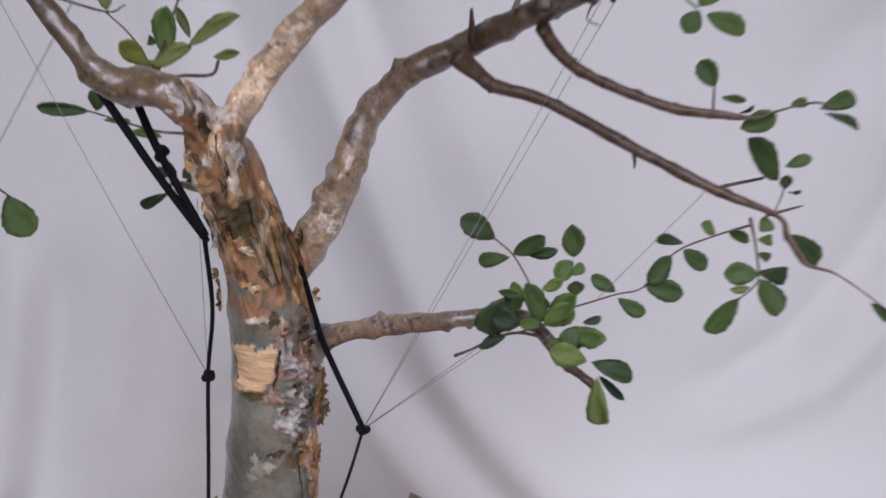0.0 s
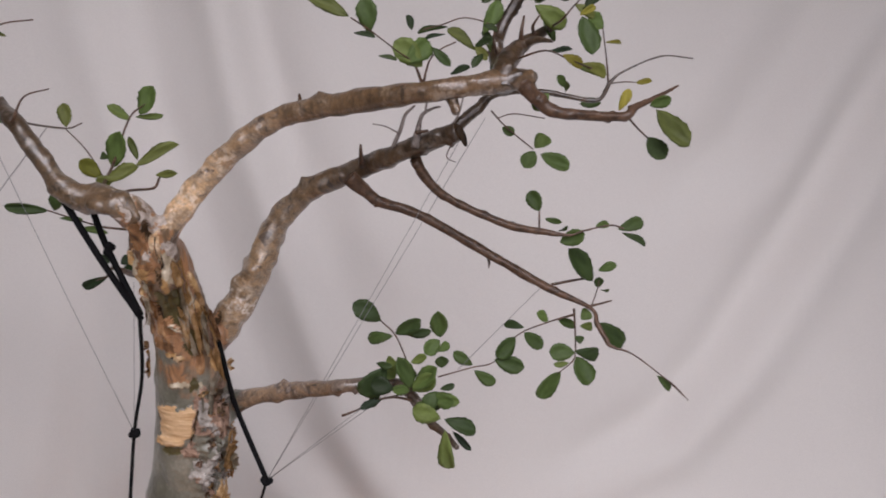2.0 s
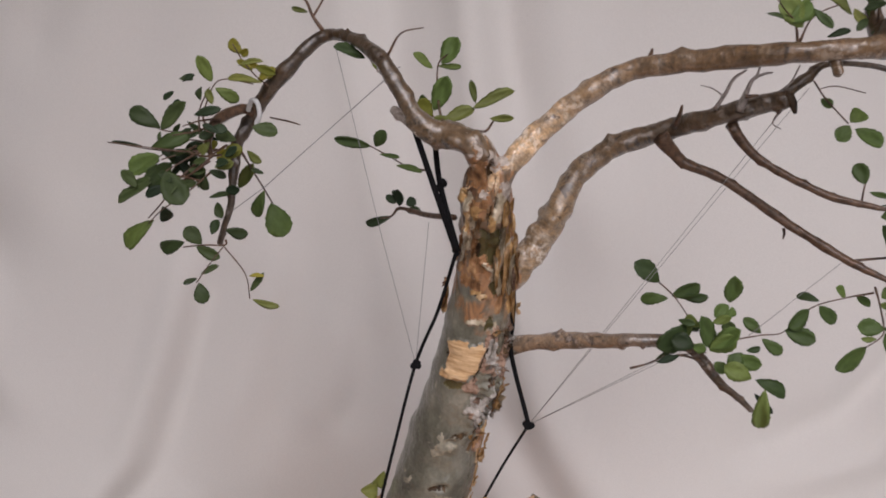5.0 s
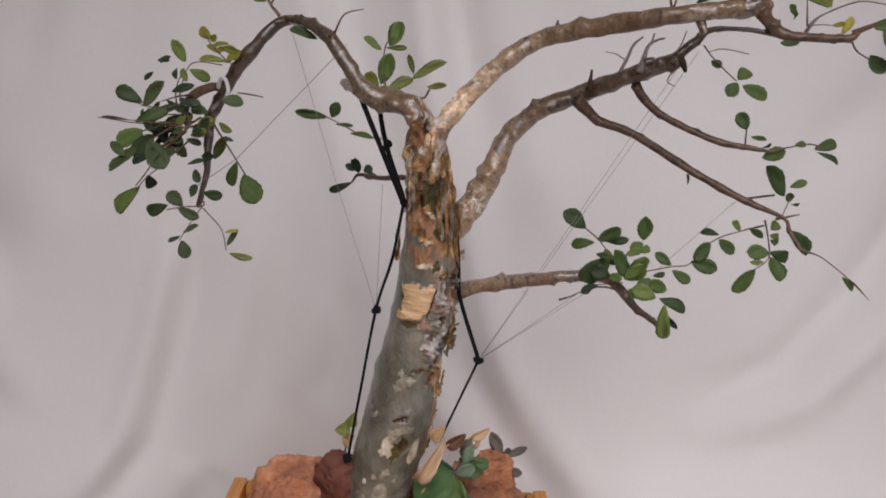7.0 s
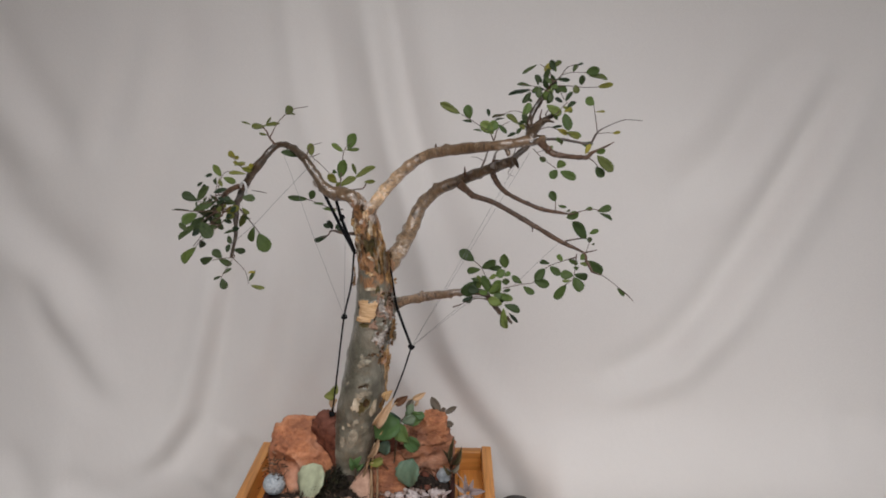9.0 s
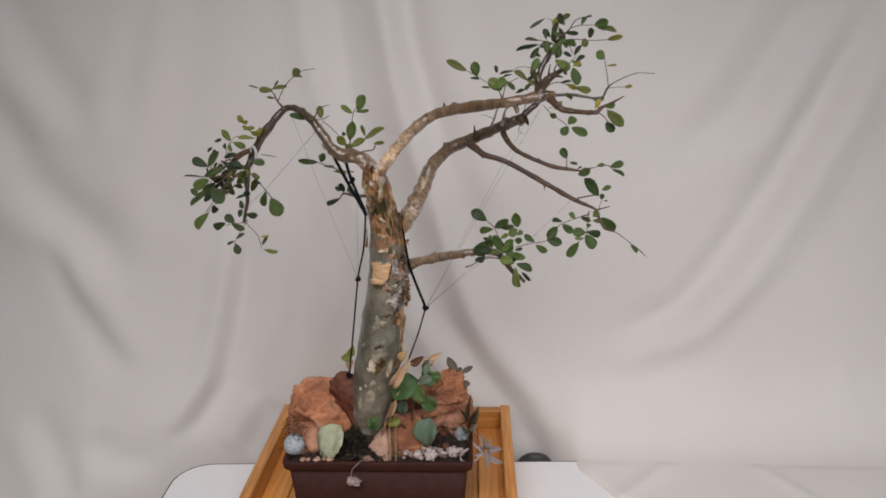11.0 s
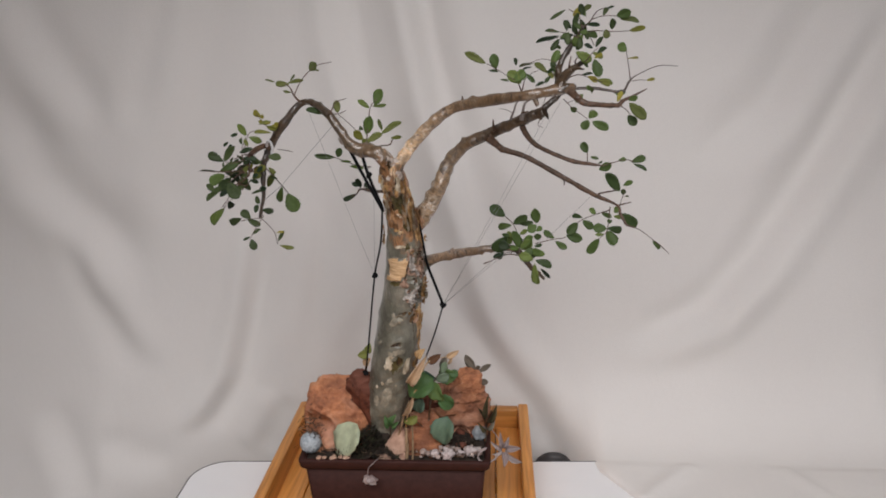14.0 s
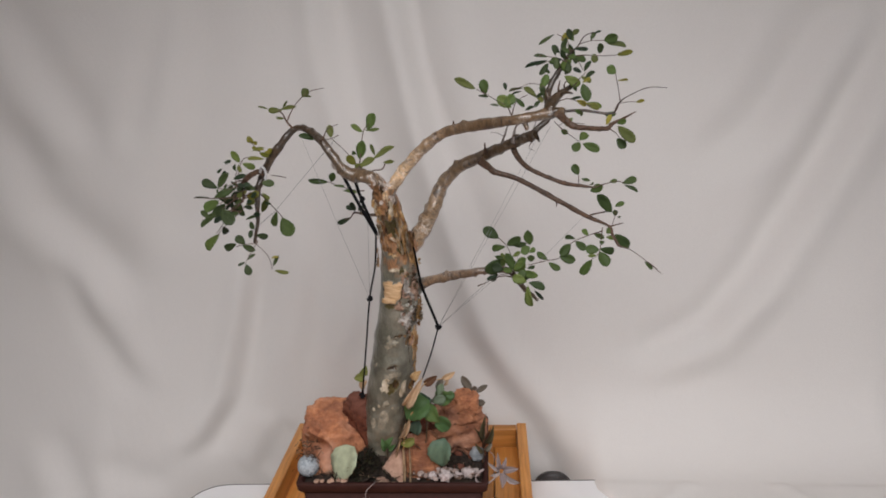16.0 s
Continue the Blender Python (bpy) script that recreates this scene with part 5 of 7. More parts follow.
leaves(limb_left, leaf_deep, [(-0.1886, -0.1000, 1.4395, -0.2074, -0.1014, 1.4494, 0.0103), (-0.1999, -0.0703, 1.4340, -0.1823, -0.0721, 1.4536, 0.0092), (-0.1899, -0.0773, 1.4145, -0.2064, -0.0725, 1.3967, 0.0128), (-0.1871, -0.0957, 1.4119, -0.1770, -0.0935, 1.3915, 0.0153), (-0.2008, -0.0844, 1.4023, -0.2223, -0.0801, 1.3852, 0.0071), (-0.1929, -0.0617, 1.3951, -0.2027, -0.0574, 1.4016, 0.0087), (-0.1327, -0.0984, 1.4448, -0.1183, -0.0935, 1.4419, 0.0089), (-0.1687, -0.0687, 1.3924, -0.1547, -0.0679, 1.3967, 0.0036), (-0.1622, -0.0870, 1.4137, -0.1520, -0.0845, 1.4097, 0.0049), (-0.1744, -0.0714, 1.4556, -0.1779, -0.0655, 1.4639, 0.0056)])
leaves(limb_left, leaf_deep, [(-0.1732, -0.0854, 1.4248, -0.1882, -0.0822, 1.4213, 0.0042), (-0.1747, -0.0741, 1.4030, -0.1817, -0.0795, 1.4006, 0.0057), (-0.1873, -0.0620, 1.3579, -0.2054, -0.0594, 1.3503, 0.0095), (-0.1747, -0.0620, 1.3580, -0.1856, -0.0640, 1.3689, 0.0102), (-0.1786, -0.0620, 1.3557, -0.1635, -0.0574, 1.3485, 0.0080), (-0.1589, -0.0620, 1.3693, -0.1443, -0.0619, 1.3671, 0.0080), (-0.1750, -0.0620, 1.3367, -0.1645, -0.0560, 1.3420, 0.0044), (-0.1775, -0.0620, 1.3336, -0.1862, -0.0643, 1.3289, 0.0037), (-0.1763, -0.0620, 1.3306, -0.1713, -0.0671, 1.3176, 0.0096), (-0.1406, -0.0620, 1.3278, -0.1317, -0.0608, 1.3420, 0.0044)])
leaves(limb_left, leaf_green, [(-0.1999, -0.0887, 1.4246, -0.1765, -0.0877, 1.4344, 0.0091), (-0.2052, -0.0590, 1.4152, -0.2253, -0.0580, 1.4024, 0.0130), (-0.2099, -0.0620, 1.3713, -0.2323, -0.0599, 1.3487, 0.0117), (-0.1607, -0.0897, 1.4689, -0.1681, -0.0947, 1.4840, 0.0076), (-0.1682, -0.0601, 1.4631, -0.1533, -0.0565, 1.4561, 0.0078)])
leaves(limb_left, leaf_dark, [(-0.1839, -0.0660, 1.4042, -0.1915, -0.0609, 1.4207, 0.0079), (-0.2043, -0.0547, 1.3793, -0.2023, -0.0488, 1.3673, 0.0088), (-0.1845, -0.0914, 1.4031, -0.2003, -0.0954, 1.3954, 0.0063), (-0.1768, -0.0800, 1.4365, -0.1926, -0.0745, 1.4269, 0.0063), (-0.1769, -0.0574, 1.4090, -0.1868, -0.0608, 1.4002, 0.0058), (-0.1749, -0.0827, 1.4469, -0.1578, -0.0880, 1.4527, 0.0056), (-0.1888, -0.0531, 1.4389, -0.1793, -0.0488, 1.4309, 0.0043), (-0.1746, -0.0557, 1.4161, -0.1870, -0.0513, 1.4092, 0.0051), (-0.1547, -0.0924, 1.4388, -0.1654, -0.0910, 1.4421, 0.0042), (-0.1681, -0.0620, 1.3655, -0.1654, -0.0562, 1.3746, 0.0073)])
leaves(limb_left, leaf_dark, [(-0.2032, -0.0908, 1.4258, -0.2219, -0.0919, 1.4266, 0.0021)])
leaves(limb_left, leaf_yellow, [(-0.1589, -0.0757, 1.4201, -0.1465, -0.0717, 1.4286, 0.0085), (-0.1748, -0.0644, 1.4221, -0.1647, -0.0670, 1.4284, 0.0050), (-0.1323, -0.0967, 1.4809, -0.1189, -0.1009, 1.4774, 0.0054), (-0.1427, -0.0620, 1.3392, -0.1319, -0.0676, 1.3424, 0.0029)])
leaves(limb_left, leaf_olive, [(-0.1567, -0.0940, 1.4173, -0.1446, -0.0932, 1.4214, 0.0063), (-0.1331, -0.0784, 1.4714, -0.1553, -0.0795, 1.4730, 0.0049), (-0.1523, -0.0671, 1.4796, -0.1362, -0.0695, 1.4841, 0.0035), (-0.1460, -0.0628, 1.4248, -0.1361, -0.0682, 1.4186, 0.0057), (-0.1396, -0.0620, 1.3217, -0.1209, -0.0656, 1.3191, 0.0052)])
leaves(limb_left, leaf_green, [(-0.1516, 0.0060, 1.3851, -0.1584, 0.0073, 1.3626, 0.0093), (-0.1510, 0.0280, 1.3715, -0.1384, 0.0225, 1.3469, 0.0190)])
leaves(limb_left, leaf_olive, [(-0.1646, -0.0140, 1.3894, -0.1526, -0.0181, 1.4094, 0.0083)])
limb("twig", [(-0.1678, -0.0790, 1.4207, 0.0008), (-0.1821, -0.0790, 1.4221, 0.0006), (-0.2017, -0.0840, 1.4230, 0.0004), (-0.2189, -0.0890, 1.4254, 0.0004)], limb_left, 6)
limb("twig", [(-0.1646, -0.0740, 1.4355, 0.0008), (-0.1773, -0.0790, 1.4349, 0.0006), (-0.1933, -0.0840, 1.4358, 0.0004), (-0.2036, -0.0840, 1.4401, 0.0004)], limb_left, 6)
limb("twig", [(-0.1644, -0.0790, 1.4185, 0.0007), (-0.1784, -0.0790, 1.4077, 0.0006), (-0.1921, -0.0760, 1.4034, 0.0004), (-0.2029, -0.0740, 1.3978, 0.0004)], limb_left, 6)
limb("twig", [(-0.1732, -0.0740, 1.4355, 0.0007), (-0.1752, -0.0690, 1.4488, 0.0005), (-0.1705, -0.0640, 1.4637, 0.0004)], limb_left, 6)
limb("twig", [(-0.1899, -0.0720, 1.3879, 0.0005), (-0.2025, -0.0640, 1.3786, 0.0004), (-0.2124, -0.0600, 1.3678, 0.0004)], limb_left, 6)
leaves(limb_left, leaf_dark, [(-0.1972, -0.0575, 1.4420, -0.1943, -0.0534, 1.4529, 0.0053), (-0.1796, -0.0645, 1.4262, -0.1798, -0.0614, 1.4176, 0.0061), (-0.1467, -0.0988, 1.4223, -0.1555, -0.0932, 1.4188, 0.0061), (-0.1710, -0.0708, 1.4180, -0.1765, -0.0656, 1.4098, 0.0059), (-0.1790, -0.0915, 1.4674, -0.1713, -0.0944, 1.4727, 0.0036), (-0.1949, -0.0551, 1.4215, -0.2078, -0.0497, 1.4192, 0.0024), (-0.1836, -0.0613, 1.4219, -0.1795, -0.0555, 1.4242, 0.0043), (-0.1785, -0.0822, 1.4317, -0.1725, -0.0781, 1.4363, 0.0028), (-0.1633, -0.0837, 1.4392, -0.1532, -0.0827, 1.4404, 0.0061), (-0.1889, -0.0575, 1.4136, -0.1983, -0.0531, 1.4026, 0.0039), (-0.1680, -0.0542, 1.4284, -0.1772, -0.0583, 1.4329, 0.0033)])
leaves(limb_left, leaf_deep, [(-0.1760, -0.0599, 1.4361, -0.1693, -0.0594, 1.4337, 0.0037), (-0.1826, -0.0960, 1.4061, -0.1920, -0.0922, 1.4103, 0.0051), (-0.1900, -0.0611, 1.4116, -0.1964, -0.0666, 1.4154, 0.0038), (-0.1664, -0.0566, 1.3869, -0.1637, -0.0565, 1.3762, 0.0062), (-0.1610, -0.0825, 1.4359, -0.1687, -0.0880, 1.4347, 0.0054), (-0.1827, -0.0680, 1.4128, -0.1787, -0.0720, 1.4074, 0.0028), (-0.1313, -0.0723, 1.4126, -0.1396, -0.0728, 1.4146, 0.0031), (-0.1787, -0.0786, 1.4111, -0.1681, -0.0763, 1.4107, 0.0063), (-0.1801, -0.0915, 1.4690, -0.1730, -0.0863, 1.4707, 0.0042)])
leaves(limb_left, leaf_olive, [(-0.1639, -0.0837, 1.4310, -0.1702, -0.0832, 1.4226, 0.0060), (-0.1625, -0.0826, 1.4546, -0.1659, -0.0806, 1.4637, 0.0053), (-0.1582, -0.0622, 1.4232, -0.1598, -0.0602, 1.4123, 0.0041)])
leaves(limb_left, leaf_green, [(-0.1847, -0.0620, 1.4129, -0.1987, -0.0565, 1.4095, 0.0026), (-0.1896, -0.0638, 1.4383, -0.1932, -0.0655, 1.4326, 0.0033), (-0.2023, -0.0639, 1.4214, -0.2035, -0.0637, 1.4319, 0.0029)])
limb("twig", [(-0.1751, -0.0740, 1.4266, 0.0009), (-0.1821, -0.0820, 1.4219, 0.0006), (-0.1916, -0.0900, 1.4181, 0.0004)], limb_left, 6)
limb("twig", [(-0.1613, -0.0740, 1.4254, 0.0009), (-0.1698, -0.0820, 1.4233, 0.0006), (-0.1771, -0.0900, 1.4193, 0.0004)], limb_left, 6)
limb("twig", [(-0.1656, -0.0740, 1.4102, 0.0009), (-0.1708, -0.0820, 1.4038, 0.0006), (-0.1757, -0.0900, 1.3985, 0.0004)], limb_left, 6)
limb("twig", [(-0.1555, -0.0740, 1.4288, 0.0009), (-0.1616, -0.0820, 1.4234, 0.0006), (-0.1677, -0.0900, 1.4146, 0.0004)], limb_left, 6)
limb("twig", [(-0.1598, -0.0740, 1.4451, 0.0009), (-0.1700, -0.0820, 1.4437, 0.0006), (-0.1784, -0.0900, 1.4402, 0.0004)], limb_left, 6)
limb("twig", [(-0.1755, -0.0740, 1.4147, 0.0009), (-0.1820, -0.0820, 1.4067, 0.0006), (-0.1860, -0.0900, 1.4012, 0.0004)], limb_left, 6)
limb("twig", [(-0.1710, -0.0740, 1.4244, 0.0009), (-0.1800, -0.0820, 1.4178, 0.0006), (-0.1884, -0.0900, 1.4114, 0.0004)], limb_left, 6)
limb("twig", [(-0.1687, -0.0740, 1.4035, 0.0009), (-0.1776, -0.0820, 1.4068, 0.0006), (-0.1840, -0.0900, 1.4092, 0.0004)], limb_left, 6)
limb("twig", [(-0.1585, -0.0740, 1.4222, 0.0009), (-0.1683, -0.0820, 1.4215, 0.0006), (-0.1752, -0.0900, 1.4252, 0.0004)], limb_left, 6)
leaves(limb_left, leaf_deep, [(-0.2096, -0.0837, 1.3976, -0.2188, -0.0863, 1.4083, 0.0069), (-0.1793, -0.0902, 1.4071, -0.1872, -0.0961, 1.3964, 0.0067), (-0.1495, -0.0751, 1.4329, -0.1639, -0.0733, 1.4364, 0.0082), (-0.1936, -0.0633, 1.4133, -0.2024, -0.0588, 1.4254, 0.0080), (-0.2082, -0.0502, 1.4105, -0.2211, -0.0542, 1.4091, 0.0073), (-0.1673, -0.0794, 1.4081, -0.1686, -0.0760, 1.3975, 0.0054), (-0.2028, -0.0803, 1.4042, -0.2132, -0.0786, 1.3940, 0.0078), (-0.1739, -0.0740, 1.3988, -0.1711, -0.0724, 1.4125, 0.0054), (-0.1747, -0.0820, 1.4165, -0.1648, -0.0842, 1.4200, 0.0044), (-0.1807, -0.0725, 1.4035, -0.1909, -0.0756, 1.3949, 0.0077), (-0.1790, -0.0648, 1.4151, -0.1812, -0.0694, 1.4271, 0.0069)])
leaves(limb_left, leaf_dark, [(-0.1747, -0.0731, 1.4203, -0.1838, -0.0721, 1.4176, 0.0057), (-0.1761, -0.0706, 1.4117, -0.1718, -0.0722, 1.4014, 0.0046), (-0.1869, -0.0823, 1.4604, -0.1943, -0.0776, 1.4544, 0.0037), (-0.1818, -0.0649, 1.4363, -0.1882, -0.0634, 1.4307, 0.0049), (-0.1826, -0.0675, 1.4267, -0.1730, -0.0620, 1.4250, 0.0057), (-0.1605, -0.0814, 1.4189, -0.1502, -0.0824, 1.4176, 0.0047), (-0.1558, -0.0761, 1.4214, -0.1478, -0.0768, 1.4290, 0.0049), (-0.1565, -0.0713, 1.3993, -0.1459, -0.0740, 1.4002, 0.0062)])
limb("twig", [(-0.1013, -0.0540, 1.5054, 0.0015), (-0.1083, -0.0540, 1.5138, 0.0012), (-0.1137, -0.0490, 1.5223, 0.0009), (-0.1211, -0.0440, 1.5265, 0.0006)], limb_left, 6)
limb("twig", [(-0.1077, -0.0540, 1.5138, 0.0009), (-0.1006, -0.0440, 1.5306, 0.0006), (-0.0911, -0.0360, 1.5417, 0.0006), (-0.0802, -0.0340, 1.5488, 0.0005), (-0.0640, -0.0300, 1.5518, 0.0005)], limb_left, 6)
leaves(limb_left, leaf_olive, [(-0.1158, -0.0440, 1.5264, -0.1331, -0.0472, 1.5275, 0.0073), (-0.1339, -0.0440, 1.5291, -0.1451, -0.0500, 1.5324, 0.0024), (-0.1188, -0.0440, 1.5279, -0.0979, -0.0454, 1.5315, 0.0048), (-0.1146, -0.0440, 1.5299, -0.1084, -0.0424, 1.5386, 0.0027), (-0.1136, -0.0440, 1.5162, -0.1248, -0.0415, 1.5180, 0.0033), (-0.0910, -0.0360, 1.5420, -0.0825, -0.0340, 1.5512, 0.0109), (-0.0901, -0.0360, 1.5426, -0.0793, -0.0344, 1.5429, 0.0027)])
limb("twig", [(-0.0544, -0.0920, 1.4946, 0.0009), (-0.0478, -0.0910, 1.5078, 0.0006), (-0.0348, -0.0890, 1.5123, 0.0004)], limb_left, 6)
limb("twig", [(-0.0594, -0.0840, 1.4937, 0.0009), (-0.0748, 0.0360, 1.4799, 0.0007), (-0.0651, 0.0420, 1.4836, 0.0005)], limb_left, 6)
leaves(limb_left, leaf_green, [(-0.0731, -0.0540, 1.4910, -0.0936, -0.0567, 1.4958, 0.0078)])
leaves(limb_left, leaf_olive, [(-0.0759, 0.0410, 1.4806, -0.0780, 0.0473, 1.4970, 0.0099)])
limb("twig", [(-0.0748, 0.0360, 1.4799, 0.0005), (-0.0506, 0.0060, 1.4678, 0.0005), (-0.0234, -0.0440, 1.4552, 0.0006)], limb_left, 6)
limb("twig", [(-0.0056, -0.0990, 1.4465, 0.0017), (-0.0155, -0.0740, 1.4528, 0.0012), (-0.0238, -0.0240, 1.4621, 0.0009), (-0.0298, 0.0360, 1.4881, 0.0007), (-0.0240, 0.0560, 1.4973, 0.0005)], limb_left, 6)
limb("twig", [(-0.0056, -0.0990, 1.4479, 0.0013), (-0.0001, -0.0790, 1.4534, 0.0009), (0.0091, -0.0540, 1.4515, 0.0009), (0.0134, -0.0540, 1.4584, 0.0008)], limb_left, 6)
leaves(limb_left, leaf_green, [(-0.0274, 0.0540, 1.4894, -0.0163, 0.0581, 1.5101, 0.0153), (-0.0344, 0.0540, 1.4858, -0.0508, 0.0557, 1.4951, 0.0080), (-0.0309, 0.0540, 1.4878, -0.0114, 0.0569, 1.4888, 0.0047), (-0.0327, -0.0060, 1.4644, -0.0403, 0.0003, 1.4659, 0.0051)])
leaves(limb_left, leaf_green, [(-0.0276, -0.0140, 1.4585, -0.0192, -0.0175, 1.4836, 0.0126)])
leaves(limb_left, leaf_yellow, [(-0.0270, -0.0400, 1.4561, -0.0376, -0.0441, 1.4673, 0.0099)])
leaves(limb_left, leaf_olive, [(-0.0192, -0.0540, 1.4560, 0.0008, -0.0520, 1.4643, 0.0091), (-0.0009, -0.0540, 1.4655, 0.0256, -0.0502, 1.4785, 0.0079), (0.0008, -0.0540, 1.4691, -0.0038, -0.0519, 1.4833, 0.0045), (0.0110, -0.0540, 1.4600, 0.0271, -0.0611, 1.4618, 0.0048), (-0.0136, -0.0540, 1.4572, -0.0263, -0.0530, 1.4541, 0.0073)])
limb("twig", [(-0.0703, -0.0180, 1.4300, 0.0006), (-0.0566, -0.0090, 1.4225, 0.0006), (-0.0438, 0.0060, 1.4141, 0.0008), (-0.0274, 0.0060, 1.4124, 0.0010)], limb_left, 6)
leaves(limb_left, leaf_green, [(-0.0697, -0.0180, 1.4297, -0.0956, -0.0223, 1.4335, 0.0070), (-0.0671, -0.0180, 1.4293, -0.0611, -0.0239, 1.4411, 0.0089), (-0.0635, -0.0180, 1.4248, -0.0487, -0.0177, 1.4240, 0.0032), (-0.0516, -0.0180, 1.4186, -0.0327, -0.0238, 1.4173, 0.0045)])
limb("twig", [(-0.0055, -0.0140, 1.3835, 0.0026), (-0.0278, 0.0160, 1.3770, 0.0023), (-0.0498, 0.0410, 1.3750, 0.0015), (-0.0565, 0.0460, 1.3670, 0.0009), (-0.0659, 0.0480, 1.3631, 0.0005)], limb_left, 6)
leaves(limb_left, leaf_dark, [(-0.0566, 0.0460, 1.3663, -0.0788, 0.0503, 1.3562, 0.0069), (-0.0508, 0.0460, 1.3757, -0.0529, 0.0434, 1.3901, 0.0089), (-0.0455, 0.0460, 1.3767, -0.0394, 0.0513, 1.3815, 0.0075), (-0.0542, 0.0460, 1.3775, -0.0628, 0.0472, 1.3825, 0.0062), (-0.0458, 0.0460, 1.3722, -0.0343, 0.0410, 1.3750, 0.0062), (-0.0507, 0.0460, 1.3774, -0.0578, 0.0495, 1.3872, 0.0055)])
patch(1.4259, -52, 0.0150, 0.0197, -0.0010, OCHRE, 0)
patch(1.4280, -6, 0.0034, 0.0196, -0.0050, UMBER, 2)
patch(1.4133, -84, 0.0069, 0.0111, 0.0020, PEEL, 0)
patch(1.4041, -24, 0.0131, 0.0128, 0.0004, OCHRE, 0)
patch(1.4018, -29, 0.0059, 0.0110, 0.0010, PEEL, 8)
patch(1.4008, -4, 0.0021, 0.0128, -0.0030, UMBER, 0)
patch(1.4069, 21, 0.0088, 0.0218, 0.0006, PALE, 4)
patch(1.4199, 40, 0.0076, 0.0108, 0.0006, CRUST, 0)
patch(1.4160, -18, 0.0072, 0.0072, 0.0004, CRUST, 0)
patch(1.4166, 10, 0.0017, 0.0233, -0.0040, UMBER, 2)
patch(1.3938, -55, 0.0048, 0.0281, 0.0012, PEEL, 2)
patch(1.3804, -47, 0.0073, 0.0171, 0.0015, PALE, -10)
patch(1.3776, -8, 0.0145, 0.0227, -0.0012, MOSSY, 0)
patch(1.3701, -24, 0.0039, 0.0172, -0.0020, UMBER, 0)
patch(1.3768, 15, 0.0112, 0.0284, -0.0018, MOSSY, 2)
patch(1.3816, 39, 0.0056, 0.0359, 0.0012, PALE, 3)
patch(1.3863, 29, 0.0015, 0.0281, -0.0030, UMBER, 3)
patch(1.3929, 66, 0.0054, 0.0169, 0.0020, PEEL, 0)
patch(1.3669, 62, 0.0068, 0.0292, 0.0020, PEEL, -6)
patch(1.3403, 60, 0.0089, 0.0341, 0.0020, PEEL, -4)
patch(1.3594, 47, 0.0018, 0.0293, -0.0025, UMBER, -4)
patch(1.3599, -17, 0.0153, 0.0097, 0.0004, OCHRE, 10)
patch(1.3607, 5, 0.0116, 0.0027, 0.0016, PALE, 32)
patch(1.3481, -29, 0.0124, 0.0137, 0.0003, OCHRE, 0)
patch(1.3647, -60, 0.0067, 0.0254, 0.0008, OCHRE, 4)
patch(1.3949, 5, 0.0045, 0.0111, 0.0010, PEEL, 0)
patch(1.3339, 33, 0.0061, 0.0179, 0.0006, OCHRE, 0)
patch(1.4081, -58, 0.0068, 0.0147, 0.0010, PALE, 4)
patch(1.3496, 28, 0.0124, 0.0215, -0.0010, MOSSY, 0)
patch(1.3543, 18, 0.0056, 0.0078, 0.0008, PALE, 0)
patch(1.3396, -9, 0.0125, 0.0063, 0.0008, PEEL, 0)
patch(1.3371, -14, 0.0019, 0.0024, -0.0010, UMBER, 0)
patch(1.3362, 2, 0.0022, 0.0024, -0.0010, UMBER, 0)
patch(1.3163, 5, 0.0227, 0.0040, 0.0008, PALE, -6)
patch(1.3168, 20, 0.0058, 0.0088, -0.0008, MOSSY, 0)
patch(1.3076, 34, 0.0103, 0.0089, 0.0004, SCAR, 0)
patch(1.2582, -15, 0.0197, 0.0134, -0.0012, MOSSY, 0)
patch(1.2923, 27, 0.0141, 0.0348, 0.0006, RUSSET, 6)
patch(1.2945, 29, 0.0081, 0.0225, 0.0008, PALEGREY, 4)
patch(1.2853, 62, 0.0170, 0.0356, 0.0004, RUSSET, 0)
patch(1.2594, 11, 0.0127, 0.0155, 0.0010, RUSSET, 0)
patch(1.2544, 41, 0.0045, 0.0140, 0.0014, PALEGREY, 8)
patch(1.2472, 54, 0.0067, 0.0215, -0.0008, OCHRE, 4)
patch(1.2774, 52, 0.0025, 0.0252, -0.0025, UMBER, 2)
patch(1.2811, 15, 0.0020, 0.0309, -0.0020, UMBER, 8)
patch(1.2392, 25, 0.0104, 0.0106, 0.0008, PALEGREY, 0)
patch(1.2480, 96, 0.0190, 0.0266, 0.0012, PEEL, 4)
patch(1.2847, -16, 0.0267, 0.0308, 0.0018, RAW, -2)
patch(1.2692, -26, 0.0216, 0.0071, 0.0018, RAW, -4)
patch(1.2847, -45, 0.0036, 0.0071, -0.0015, UMBER, 0)
patch(1.2466, 28, 0.0151, 0.0068, 0.0010, PALEGREY, 10)
patch(1.2351, 35, 0.0104, 0.0106, 0.0012, RUSSET, 0)
patch(1.2449, 104, 0.0237, 0.0332, 0.0012, PEEL, 8)
patch(1.2116, 104, 0.0163, 0.0484, 0.0014, PEEL, 2)
patch(1.2142, 75, 0.0040, 0.0416, -0.0020, UMBER, 0)
patch(1.2062, -0, 0.0139, 0.0118, 0.0005, SCAR, 0)
patch(1.2147, 16, 0.0126, 0.0043, -0.0006, UMBER, 0)
patch(1.2022, 74, 0.0144, 0.0437, 0.0016, PEEL, -4)
patch(1.1637, 93, 0.0139, 0.0417, 0.0016, PEEL, -6)
patch(1.1286, 93, 0.0132, 0.0389, 0.0014, PEEL, -6)
patch(1.1958, 51, 0.0028, 0.0631, -0.0020, UMBER, -4)
patch(1.1999, -10, 0.0125, 0.0144, 0.0005, SCAR, 10)
